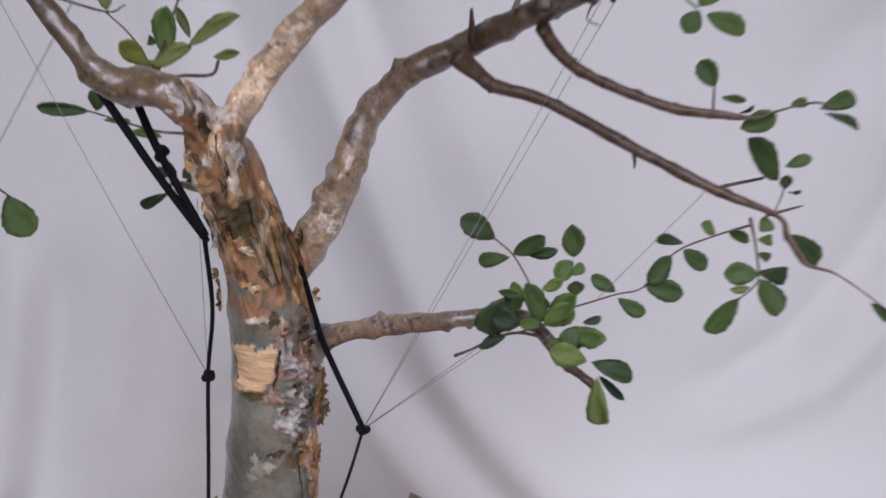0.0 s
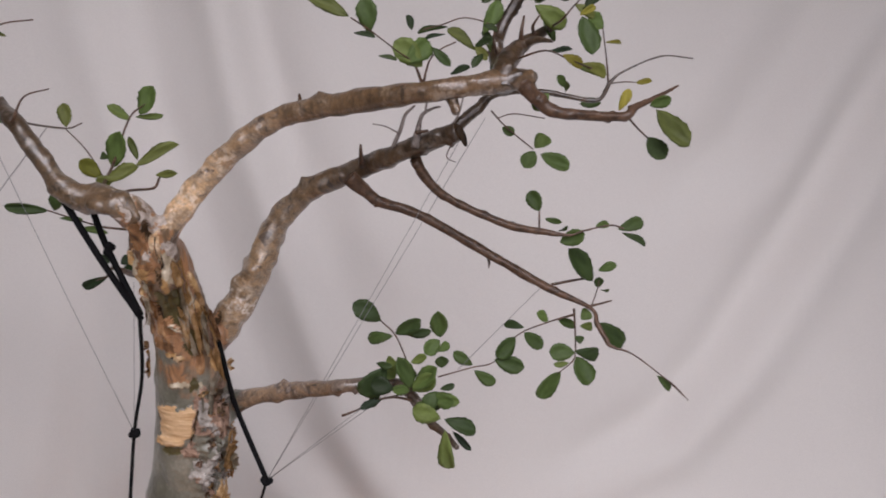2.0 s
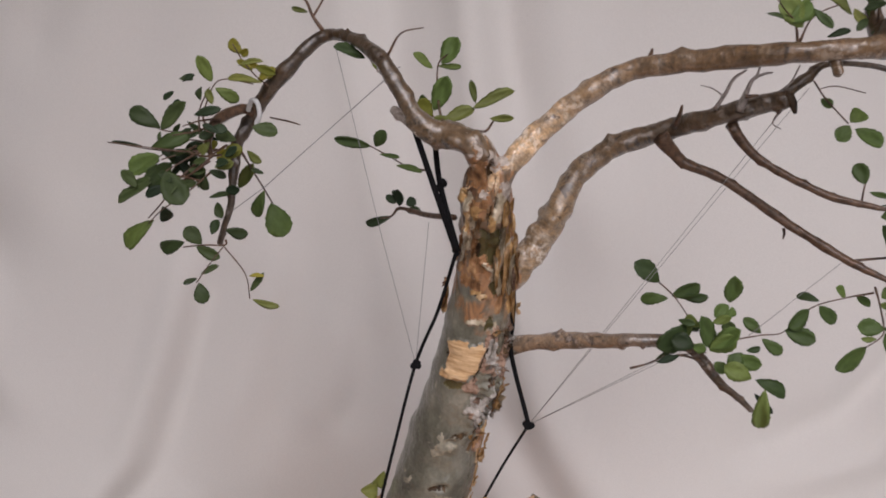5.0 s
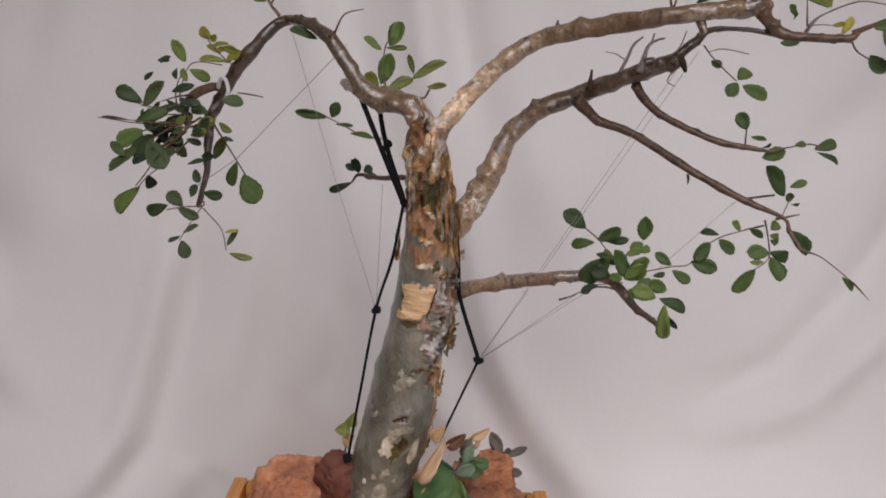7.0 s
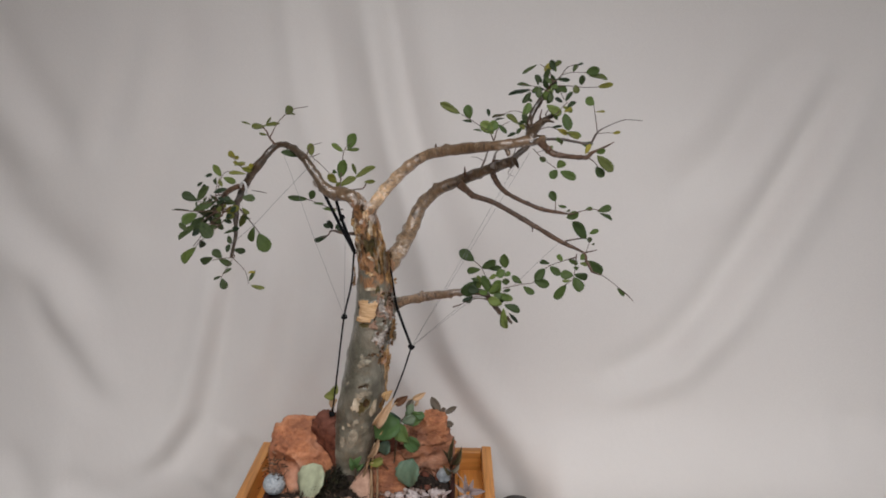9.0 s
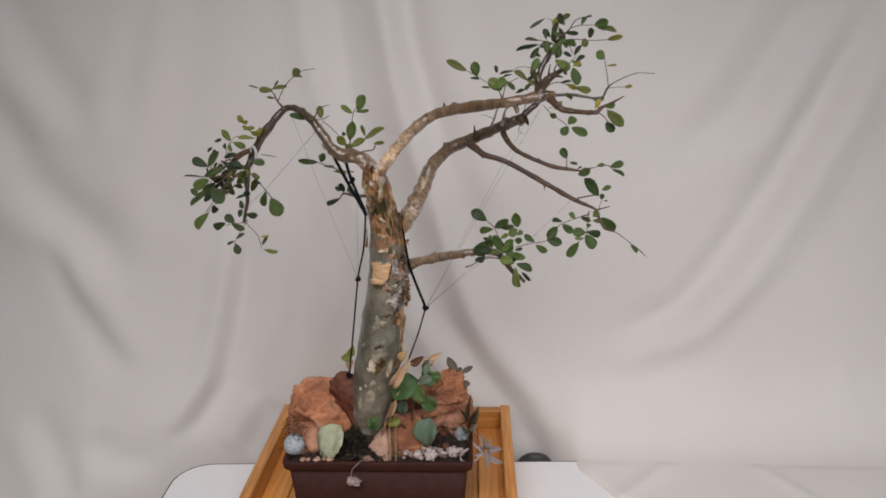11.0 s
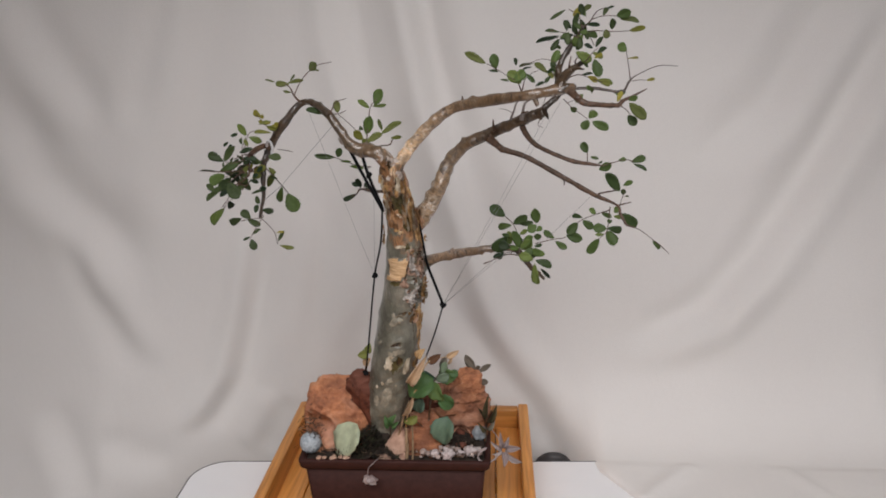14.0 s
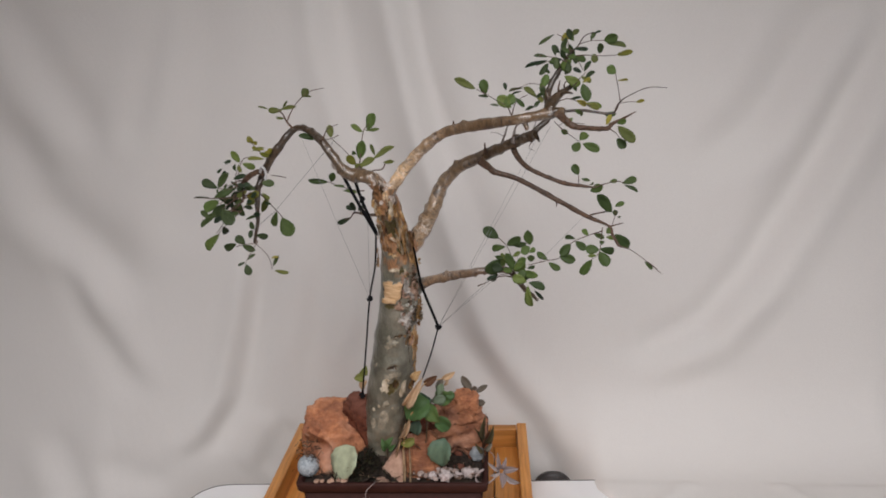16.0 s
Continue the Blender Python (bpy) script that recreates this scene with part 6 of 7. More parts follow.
patch(1.1551, 7, 0.0252, 0.0100, 0.0004, SCAR, 0)
patch(1.1661, 4, 0.0131, 0.0040, -0.0008, UMBER, 0)
patch(1.1363, -4, 0.0140, 0.0256, 0.0006, PALE, 0)
patch(1.1293, 42, 0.0089, 0.0294, 0.0008, PALE, 0)
patch(1.1336, 17, 0.0130, 0.0236, -0.0015, MOSSY, 0)
patch(1.1365, 21, 0.0065, 0.0121, -0.0012, UMBER, 0)
patch(1.1670, -45, 0.0088, 0.0067, 0.0003, SCAR, 0)
patch(1.0806, 2, 0.0140, 0.0300, 0.0003, SCAR, 0)
patch(1.0735, -24, 0.0080, 0.0180, 0.0003, SCAR, 0)
patch(1.1030, -14, 0.0050, 0.0070, 0.0003, PALE, 0)
patch(1.0950, -30, 0.0040, 0.0050, 0.0003, PALE, 0)
patch(1.1000, 22, 0.0040, 0.0050, 0.0003, SCAR, 0)
patch(1.1077, 4, 0.0096, 0.0102, 0.0003, SCAR, 0)
for k in range(7):
    patch(dice.uniform(1.34, 1.44), dice.choice((-1, 1)) * dice.uniform(80, 150), dice.uniform(0.002, 0.004), dice.uniform(0.03, 0.06), dice.uniform(-0.003, -0.0012), dice.choice((UMBER, MOSSY)), dice.uniform(-8, 8))
for k in range(26):
    patch(dice.uniform(1.2, 1.31), dice.gauss(48, 14), dice.uniform(0.003, 0.008), dice.uniform(0.004, 0.016), dice.uniform(-0.0016, 0.0016), dice.choice((UMBER, RUSSET, PALEGREY, RUSSET, OCHRE)), dice.uniform(-40, 40))
trunk = trunk_mesh(TRUNK, [([(0.0149, -0.0520, 1.3846, 0.0098), (0.0102, -0.0712, 1.4041, 0.0091), (0.0187, -0.0802, 1.4233, 0.0081), (0.0346, -0.0792, 1.4477, 0.0066)], PALELIMB), ([(0.0307, -0.0190, 1.3314, 0.0093), (0.0459, -0.0156, 1.3538, 0.0115), (0.0595, -0.0136, 1.3744, 0.0092)], LIMB), ([(0.0289, 0.0010, 1.2699, 0.0129), (0.0429, 0.0049, 1.2800, 0.0100), (0.0538, -0.0021, 1.2863, 0.0064)], LIMB), ([(0.0092, -0.0440, 1.3842, 0.0113), (0.0093, -0.0626, 1.4081, 0.0117), (0.0094, -0.0771, 1.4267, 0.0107), (0.0095, -0.0854, 1.4373, 0.0098), (0.0029, -0.0904, 1.4462, 0.0086), (-0.0073, -0.0904, 1.4511, 0.0064)], LIMB)], tree)
flake(1.3656, 37, 0.0046, 0.0670, 0.0022, PEEL, 2)
flake(1.3794, 27, 0.0032, 0.0427, 0.0020, PALE, 3)
flake(1.3270, -72, 0.0100, 0.0300, 0.0030, PEEL, -6)
flake(1.3230, -80, 0.0070, 0.0180, 0.0040, OCHRE, 4)
flake(1.3440, 56, 0.0085, 0.0760, 0.0035, PEEL, -5)
flake(1.2480, 70, 0.0150, 0.0300, 0.0090, PEEL, 6)
flake(1.2380, 80, 0.0100, 0.0200, 0.0080, PALE, -10)
flake(1.2960, 30, 0.0075, 0.0480, 0.0040, SCAR, 8)
flake(1.2640, 42, 0.0070, 0.0420, 0.0060, PALEGREY, -8)
flake(1.3402, -85, 0.0025, 0.0117, 0.0060, OCHRE, 4)
flake(1.4126, -84, 0.0050, 0.0085, 0.0040, PEEL, 10)
flake(1.3615, 3, 0.0118, 0.0022, 0.0030, PALE, 32)
flake(1.3229, 88, 0.0085, 0.0130, 0.0050, PEEL, 0)
flake(1.2534, 96, 0.0081, 0.0152, 0.0040, PEEL, 10)
flake(1.3841, -42, 0.0042, 0.0109, 0.0020, PALE, -8)
flake(1.2583, 96, 0.0097, 0.0167, 0.0040, PEEL, 8)
flake(1.2400, 96, 0.0098, 0.0154, 0.0050, PEEL, -8)
flake(1.2248, 96, 0.0099, 0.0155, 0.0040, OCHRE, 0)
flake(1.2990, 65, 0.0066, 0.0096, 0.0030, PALEGREY, 10)


# ---- loose bark on the upper trunk ----
for k in range(16):
    flake(dice.uniform(1.352, 1.405), dice.uniform(-70, 75), dice.uniform(0.0025, 0.0055), dice.uniform(0.022, 0.05), dice.uniform(0.002, 0.0045), dice.choice((PEEL, PEEL, OCHRE, PALE, PALE, RUSSET)), dice.uniform(-7, 7))
for k in range(26):
    flake(dice.uniform(1.205, 1.315), dice.gauss(46, 15), dice.uniform(0.003, 0.008), dice.uniform(0.003, 0.010), dice.uniform(0.003, 0.0065), dice.choice((RUSSET, RUSSET, PALEGREY, PALEGREY, UMBER, PEEL)), dice.uniform(-60, 60))
for k in range(12):
    flake(dice.uniform(1.12, 1.23), dice.gauss(70, 7), dice.uniform(0.004, 0.008), dice.uniform(0.01, 0.024), dice.uniform(0.002, 0.005), dice.choice((PEEL, PEEL, OCHRE)), dice.uniform(-12, 6))


# ---- cords and threads ----
TIE = plain("white_plastic", (0.6, 0.6, 0.6), (0.7, 0.7, 0.7), 200.0, 0.4, 0.1)


def cord(points, radius, material, parent, name="cord", steps=8):
    path = smooth_path([(*p, radius) for p in points], steps)
    return part(name, tube_mesh(bmesh.new(), path, 8), material, parent)


def knot(place, size, parent):
    bm = bmesh.new()
    for k in range(5):
        a = dice.uniform(0, 6.28)
        d = Vector((math.cos(a), 0.4 * math.sin(3 * a), math.sin(a))) * size * 0.45
        made = bmesh.ops.create_icosphere(bm, subdivisions=2, radius=size * dice.uniform(0.45, 0.65))
        bmesh.ops.translate(bm, vec=Vector(place) + d, verts=made["verts"])
    return part("knot", bm, CORD, parent)


left = tagged(new("guy_cord"), "black elastic cord tied to the limb beside the trunk", "cord", "guy cords")
left.location = (-0.0470, 0.0000, 1.1085)
cord([(-0.0469, 0.0010, 1.1134), (-0.0360, -0.0050, 1.1901), (-0.0243, -0.0160, 1.2671), (-0.0110, -0.0340, 1.3177), (-0.0021, -0.0600, 1.3698)], 0.0013, CORD, left)
cord([(-0.0021, -0.0600, 1.3698), (-0.0174, -0.0738, 1.4077), (-0.0348, -0.0836, 1.4497)], 0.0020, CORD, left)
cord([(-0.0011, -0.0610, 1.3708), (-0.0168, -0.0666, 1.4154), (-0.0228, -0.0738, 1.4452)], 0.0020, CORD, left)
knot((-0.0243, -0.0160, 1.2671), 0.0046, left)
knot((-0.0475, 0.0000, 1.1130), 0.0046, left)
knot((-0.0168, -0.0666, 1.4154), 0.0046, left)
knot((-0.0021, -0.0600, 1.3698), 0.003, left)
right = tagged(new("guy_cord"), "black elastic cord tied round the trunk below a limb", "cord", "guy cords")
right.location = (0.0400, 0.0060, 1.1185)
cord([(0.0371, -0.0320, 1.3576), (0.0421, -0.0310, 1.3347), (0.0447, -0.0220, 1.3090), (0.0482, -0.0090, 1.2790), (0.0681, -0.0097, 1.2233)], 0.0019, CORD, right)
cord([(0.0681, -0.0097, 1.2233), (0.0541, 0.0100, 1.1750), (0.0380, 0.0120, 1.1304)], 0.0011, CORD, right)
knot((0.0681, -0.0097, 1.2233), 0.0048, right)
tie = tagged(new("plant_tie"), "white plastic tie looped round the drooping limb", "plant tie")
tie.location = (-0.1450, -0.0490, 1.4485)
cord([(-0.1474, -0.0560, 1.4505), (-0.1435, -0.0620, 1.4576), (-0.1393, -0.0640, 1.4565), (-0.1381, -0.0620, 1.4488), (-0.1403, -0.0600, 1.4426), (-0.1373, -0.0600, 1.4393)], 0.0016, TIE, tie)


def thread(label, *points, radius=0.00022):
    """A taut thin line; loose ends start at a knot or limb."""
    ob = obj("thread", tube_mesh(bmesh.new(), [(*p, radius) for p in points], 5), THREAD)
    return tagged(ob, label, "thread", "guy threads")


KNOT_L, KNOT_R = (-0.0243, -0.0160, 1.2671), (0.0681, -0.0097, 1.2233)
thread("thin grey thread stretched from the cord to the limb", KNOT_R, (0.2012, -0.0440, 1.4827))
thread("thin grey thread stretched from the cord to the limb", KNOT_R, (0.2197, -0.0340, 1.4986))
thread("thin grey thread stretched from the cord to a leafy twig", KNOT_R, (0.1500, -0.0740, 1.3191))
thread("thin grey thread stretched from the cord to a leafy twig", KNOT_R, (0.1573, -0.0690, 1.3185))
thread("thin slack thread between two twigs", (0.2048, -0.0540, 1.3292), (0.2388, -0.0490, 1.3635), (0.2613, -0.0440, 1.3848))
thread("thin grey thread stretched from the cord to the limb", KNOT_L, (-0.0563, -0.0290, 1.3679), (-0.0939, -0.0490, 1.4978))
thread("thin grey thread stretched from the cord to the limb", KNOT_L, (-0.0248, 0.0060, 1.3735))
thread("thin grey thread stretched between limb and leaf stalk", (-0.0497, -0.0600, 1.4878), (-0.1511, 0.0060, 1.3878), (-0.1722, -0.0540, 1.3684), radius=0.00035)

# ---- rocks and stones in the pot ----
def stone(name, centre, size, turn, material, label, group="", rough=0.3, boxy=0.55, detail=5, layers=0.0, dents=(), knobbly=1.0):
    """A broken stone: a boxy ball pushed about by coarse and fine noise; layers adds flat beds, dents hollows (x, y, z, radius, depth)."""
    bm = bmesh.new()
    bmesh.ops.create_icosphere(bm, subdivisions=detail, radius=1.0)
    seed = Vector(centre) * 31
    m = Euler([radians(a) for a in turn]).to_matrix()
    half = Vector(size) / 2
    for v in bm.verts:
        d = v.co.normalized()
        q = Vector([math.copysign(abs(c) ** boxy, c) for c in d])
        q *= 1 + rough * 0.5 * noise.noise(d * 1.6 + seed) + rough * 0.35 * noise.noise(d * 3.7 + seed) - rough * 0.3 * abs(noise.noise(d * 7 + seed))
        p = Vector((q.x * half.x, q.y * half.y, q.z * half.z))
        p += d * (0.0022 * noise.noise(p * 130 + seed) + 0.001 * noise.noise(p * 420 + seed)) * min(1, max(size) / 0.03)
        if max(size) > 0.05:
            p += d * knobbly * (0.007 * (0.22 - abs(noise.noise(p * 48 + seed))) + 0.003 * (0.2 - abs(noise.noise(p * 110 + seed))))
        if layers:
            p += Vector((d.x, d.y, 0)) * layers * math.sin(p.z * 420 + 3 * noise.noise(p * 40)) * (0.5 + noise.noise(p * 30))
        p = m @ p + Vector(centre)
        for x, y, z, r, depth in dents:
            k = (p - Vector((x, y, z))).length / r
            if k < 1:
                p += (Vector(centre) - p).normalized() * depth * (1 - k * k)
        v.co = p
    return tagged(obj(name, bm, material), label, "stone", group)


stone("rock", (-0.0945, 0.036, 1.021), (0.113, 0.08, 0.130), (0, 3, 6), ROCK, "rough orange-red porous rock against the trunk", rough=0.26, boxy=0.66, detail=6, knobbly=0.45, dents=((-0.130, -0.010, 1.018, 0.034, 0.040), (-0.131, 0.016, 1.071, 0.0065, 0.013), (-0.120, -0.001, 1.054, 0.006, 0.009), (-0.086, -0.012, 1.01, 0.022, 0.016), (-0.092, 0.008, 1.070, 0.012, 0.005), (-0.106, 0.004, 1.078, 0.010, 0.004), (-0.046, 0.000, 1.085, 0.040, 0.024)))
# Second rock painted dark for the shaded right facet of the rock beside it.
stone("rock", (-0.047, 0.028, 1.046), (0.044, 0.040, 0.120), (0, -18, 40), DARKROCK, "dark red right facet of the rock by the trunk, shade in its colour", rough=0.2, boxy=0.5)
stone("rock", (0.045, 0.085, 1.0), (0.085, 0.06, 0.11), (0, 6, -14), DARKROCK, "reddish rock in the middle of the pot behind the ivy", rough=0.45, boxy=0.7)
stone("rock", (0.085, 0.078, 1.015), (0.082, 0.07, 0.105), (0, -3, 12), LAYERED, "layered red rock with a knobbly top", rough=0.45, boxy=0.6, detail=6, layers=0.007, dents=((0.085, 0.035, 0.985, 0.026, 0.022), (0.11, 0.04, 1.0, 0.014, 0.01), (0.098, 0.038, 1.026, 0.013, 0.011), (0.113, 0.042, 1.044, 0.011, 0.009), (0.080, 0.038, 1.048, 0.013, 0.009), (0.104, 0.042, 1.058, 0.009, 0.007)))
stone("rock", (0.098, 0.08, 1.066), (0.036, 0.035, 0.034), (10, 0, 20), ROCK, "small pinkish rock knob on the layered rock")
stone("rock", (0.035, 0.012, 1.006), (0.05, 0.03, 0.08), (-8, 0, 4), LAYERED, "low reddish rock slab behind the gravel", rough=0.2, boxy=0.55, layers=0.002)
TAN = plain("tan_stone", (0.28, 0.15, 0.10), (0.56, 0.37, 0.27), 60.0, 0.85, 0.5, distance=0.002)


def wedge_stone():
    """A broken flat stone with a slanting top, set on edge in the soil."""
    bm = bmesh.new()
    outline = ((-0.034, 0.978), (-0.030, 0.99), (-0.002, 1.030), (0.007, 1.024), (0.008, 0.978))
    front = [bm.verts.new((x, -0.016 + 0.25 * (z - 0.978), z)) for x, z in outline]
    back = [bm.verts.new((x * 0.9, 0.006, z * 0.995 + 0.0055)) for x, z in outline]
    bm.faces.new(front)
    bm.faces.new(back[::-1])
    for k in range(5):
        bm.faces.new((front[k], back[k], back[(k + 1) % 5], front[(k + 1) % 5]))
    bmesh.ops.recalc_face_normals(bm, faces=bm.faces)
    bmesh.ops.bevel(bm, geom=list(bm.edges), offset=0.0018, segments=2, affect="EDGES")
    bmesh.ops.subdivide_edges(bm, edges=list(bm.edges), cuts=3, use_grid_fill=True)
    for v in bm.verts:
        v.co += Vector((noise.noise(v.co * 90), noise.noise(v.co * 90 + Vector((5, 0, 0))), noise.noise(v.co * 90 + Vector((0, 5, 0))))) * 0.0014
    tagged(obj("stone", bm, TAN, False), "tan wedge-shaped stone at the pot's edge", "stone")


wedge_stone()


STICK = plain("pale_dead_bark", (0.12, 0.07, 0.035), (0.42, 0.29, 0.17), 260.0, 0.85, 0.6, (1, 1, 0.3), distance=0.002)


def bark_stick(points, label):
    tagged(obj("stick", tube_mesh(bmesh.new(), smooth_path(points, 5), 9, 0.3, 160.0), STICK), label, "stick", "bark sticks")


bark_stick([(0.010, -0.011, 0.978, 0.0026), (0.0105, -0.009, 1.005, 0.0024), (0.0095, -0.006, 1.032, 0.0018)], "upright brown bark stick beside the tan stone")
bark_stick([(0.0185, -0.012, 0.978, 0.0018), (0.0195, -0.01, 1.01, 0.0016), (0.019, -0.008, 1.036, 0.0011)], "upright brown bark stick beside the tan stone")
bark_stick([(-0.004, -0.002, 1.01, 0.0018), (0.006, -0.012, 1.045, 0.002), (0.017, -0.016, 1.078, 0.0014)], "slanting pale bark stick leaning on the trunk")
BALL = plain("pitted_pale_glaze", (0.20, 0.24, 0.27), (0.56, 0.60, 0.62), 240.0, 0.6, 0.7, distance=0.003)


def pale_ball():
    bm = bmesh.new()
    bmesh.ops.create_icosphere(bm, subdivisions=5, radius=0.0163)
    for v in bm.verts:
        v.co *= 1 + 0.035 * noise.noise(v.co * 260) + 0.05 * min(0, noise.noise(v.co * 430) - 0.1)
        v.co += Vector((-0.135, -0.003, 0.9995))
    tagged(obj("ball", bm, BALL), "pale blue-grey pitted ball at the pot's corner", "ball")


pale_ball()
PEBBLE = Nodes("pale_gravel", 0.85)
PEBBLE.colour(PEBBLE.mix(0.5, PEBBLE.ramp(PEBBLE.random(), (0.0, (0.08, 0.045, 0.035)), (0.5, (0.32, 0.21, 0.17)), (1.0, (0.62, 0.56, 0.53))), PEBBLE.ramp(PEBBLE.noise(300.0, 4.0), (0.3, (0.14, 0.10, 0.085)), (0.7, (0.58, 0.48, 0.43)))))
PEBBLE.bump(PEBBLE.noise(500.0, 3.0), 0.5, 0.001)
CHALK = plain("chalky_stone", (0.32, 0.25, 0.24), (0.66, 0.60, 0.58), 260.0, 0.85, 0.6, distance=0.002)
for k in range(70):
    x, size = dice.uniform(0.022, 0.118), dice.uniform(0.004, 0.010)
    y = dice.uniform(-0.018, 0.004)
    stone("pebble", (x, y + 0.05 * x, 0.986 + size * 0.3 + dice.uniform(0, 0.006)), (size, size * dice.uniform(0.7, 1), size * dice.uniform(0.6, 0.9)), (dice.uniform(0, 90), dice.uniform(0, 90), dice.uniform(0, 180)), PEBBLE.mat, "small pale pinkish gravel stone in the pot", "gravel", 0.9, 0.8, 2)
for x, y, z, sx, sz in ((0.071, -0.013, 0.992, 0.020, 0.016), (0.104, -0.004, 0.994, 0.017, 0.013), (0.089, -0.008, 0.992, 0.012, 0.009), (0.052, -0.01, 0.991, 0.013, 0.01)):
    stone("pebble", (x, y, z), (sx, sx * 0.7, sz), (0, 12, 20), CHALK, "chalky white lump among the gravel", "gravel", 0.9, 0.75, 3)
for k in range(12):
    x, size = dice.uniform(-0.135, -0.075), dice.uniform(0.005, 0.009)
    stone("pebble", (x, dice.uniform(-0.02, -0.012) + 0.04 * (x + 0.009), 0.985 + size * 0.2), (size, size, size * 0.6), (0, 0, dice.uniform(0, 180)), TAN, "small tan-brown gravel stone in the pot", "gravel", 0.9, 0.8, 2)
SLATE = plain("grey_pebble", (0.20, 0.22, 0.23), (0.36, 0.38, 0.39), 120.0, 0.6, 0.3)
stone("pebble", (0.114, 0.045, 0.996), (0.02, 0.016, 0.022), (0, 10, 0), SLATE, "smooth grey-blue pebble beside the red rock", "gravel", 0.2, 0.8, 4)


for k in range(20):
    size = dice.uniform(0.006, 0.014)
    stone("clod", (dice.uniform(0.05, 0.12), dice.uniform(0.008, 0.05), 0.988 + size * 0.3), (size, size * 0.9, size * 0.8), (dice.uniform(0, 90), dice.uniform(0, 90), 0), SOIL if k % 3 else DARKROCK, "small dark red-brown clod beside the rock", "clods", 0.9, 0.8, 2)


# ---- low plants round the trunk's foot ----
def plant(name, label, foot, material, stems, blades, category="plant", stem_material=None, shape=5):
    """A small plant: stems are paths of (x, y, z, radius), blades rows of base, tip, width."""
    root = tagged(new(name), label, category)
    root.location = foot
    first = None
    for path in stems:
        ob = part("stem", tube_mesh(bmesh.new(), smooth_path(path, 4), 6), stem_material or LIMB, root)
        first = first or ob
    for b, t, w, *shade in blades:
        leaf(first, shade[0] if shade else material, b, t, w, shape=shape)
    return root


IVY = leaf_material("ivy_leaf", (0.05, 0.11, 0.036), (0.105, 0.19, 0.066), (0.18, 0.27, 0.08))
BLUISH = leaf_material("bluish_leaf", (0.075, 0.13, 0.09), (0.12, 0.185, 0.13), (0.17, 0.25, 0.16))
PALELEAF = leaf_material("pale_leaf", (0.40, 0.46, 0.30), (0.52, 0.56, 0.38), (0.5, 0.54, 0.33))
DRY = leaf_material("dry_leaf", (0.44, 0.27, 0.14), (0.66, 0.47, 0.30), (0.6, 0.4, 0.22))
BROWNLEAF = leaf_material("brown_leaf", (0.07, 0.03, 0.02), (0.13, 0.06, 0.035), (0.15, 0.07, 0.03))
SAGE = leaf_material("sage_leaf", (0.15, 0.13, 0.10), (0.27, 0.235, 0.185), (0.25, 0.23, 0.16))
WEEDLEAF = leaf_material("weed_leaf", (0.055, 0.045, 0.022), (0.12, 0.10, 0.05), (0.14, 0.11, 0.05))
MINT = leaf_material("mint_leaf", (0.11, 0.16, 0.10), (0.20, 0.26, 0.175), (0.22, 0.29, 0.17))
PETAL = leaf_material("dried_petal", (0.33, 0.26, 0.25), (0.52, 0.44, 0.42), (0.5, 0.42, 0.4))
plant("ivy", "broad green ivy-like leaves climbing beside the trunk", (0.03, 0.01, 0.99), IVY, [[(0.0352, 0.0200, 0.9914, 0.0010), (0.0444, 0.0000, 1.0532, 0.0010), (0.0514, -0.0050, 1.1015, 0.0008), (0.0598, 0.0100, 1.1123, 0.0007)], [(0.0340, 0.0000, 1.0282, 0.0010), (0.0217, -0.0100, 1.0459, 0.0007)]], [((0.0502, -0.0100, 1.1129), (0.0154, -0.0200, 1.0874), 0.0330), ((0.0530, -0.0120, 1.1065), (0.0634, -0.0180, 1.0778), 0.0220), ((0.0584, -0.0050, 1.0812), (0.0808, 0.0000, 1.0595), 0.0192), ((0.0337, 0.0000, 1.0729), (0.0248, 0.0000, 1.0491), 0.0176, BLUISH), ((0.0579, 0.0100, 1.1129), (0.0858, 0.0150, 1.1007), 0.0220), ((0.0307, 0.0000, 1.1160), (0.0551, -0.0050, 1.1069), 0.0131, BLUISH), ((0.0274, -0.0100, 1.0506), (0.0070, -0.0150, 1.0422), 0.0121, leaf_olive), ((0.0701, 0.0200, 1.1138), (0.0576, 0.0200, 1.1166), 0.0111, SAGE), ((0.0676, 0.0200, 1.1318), (0.0589, 0.0200, 1.1121), 0.0094, SAGE)])
plant("dry_leaf_litter", "curled dry tan and brown leaves caught beside the trunk", (0.03, 0.0, 0.99), DRY, [[(0.0102, -0.0100, 1.0333, 0.0012), (0.0156, -0.0120, 1.0652, 0.0020), (0.0230, -0.0120, 1.0834, 0.0018), (0.0331, -0.0100, 1.1125, 0.0010), (0.0453, -0.0050, 1.1355, 0.0008), (0.0704, 0.0200, 1.1319, 0.0006)]], [((0.0175, -0.0220, 1.1065), (0.0425, -0.0260, 1.1475), 0.0135), ((0.0311, -0.0200, 1.1465), (0.0408, -0.0200, 1.1611), 0.0117, PEEL), ((0.0439, -0.0050, 1.1334), (0.0627, 0.0000, 1.1444), 0.0108, BROWNLEAF), ((0.0676, 0.0200, 1.1303), (0.0867, 0.0250, 1.1395), 0.0083), ((0.0759, 0.0200, 1.1320), (0.0688, 0.0200, 1.1183), 0.0044), ((0.0227, -0.0200, 1.0861), (0.0080, -0.0250, 1.0545), 0.0054)], "dry leaves", PEEL)
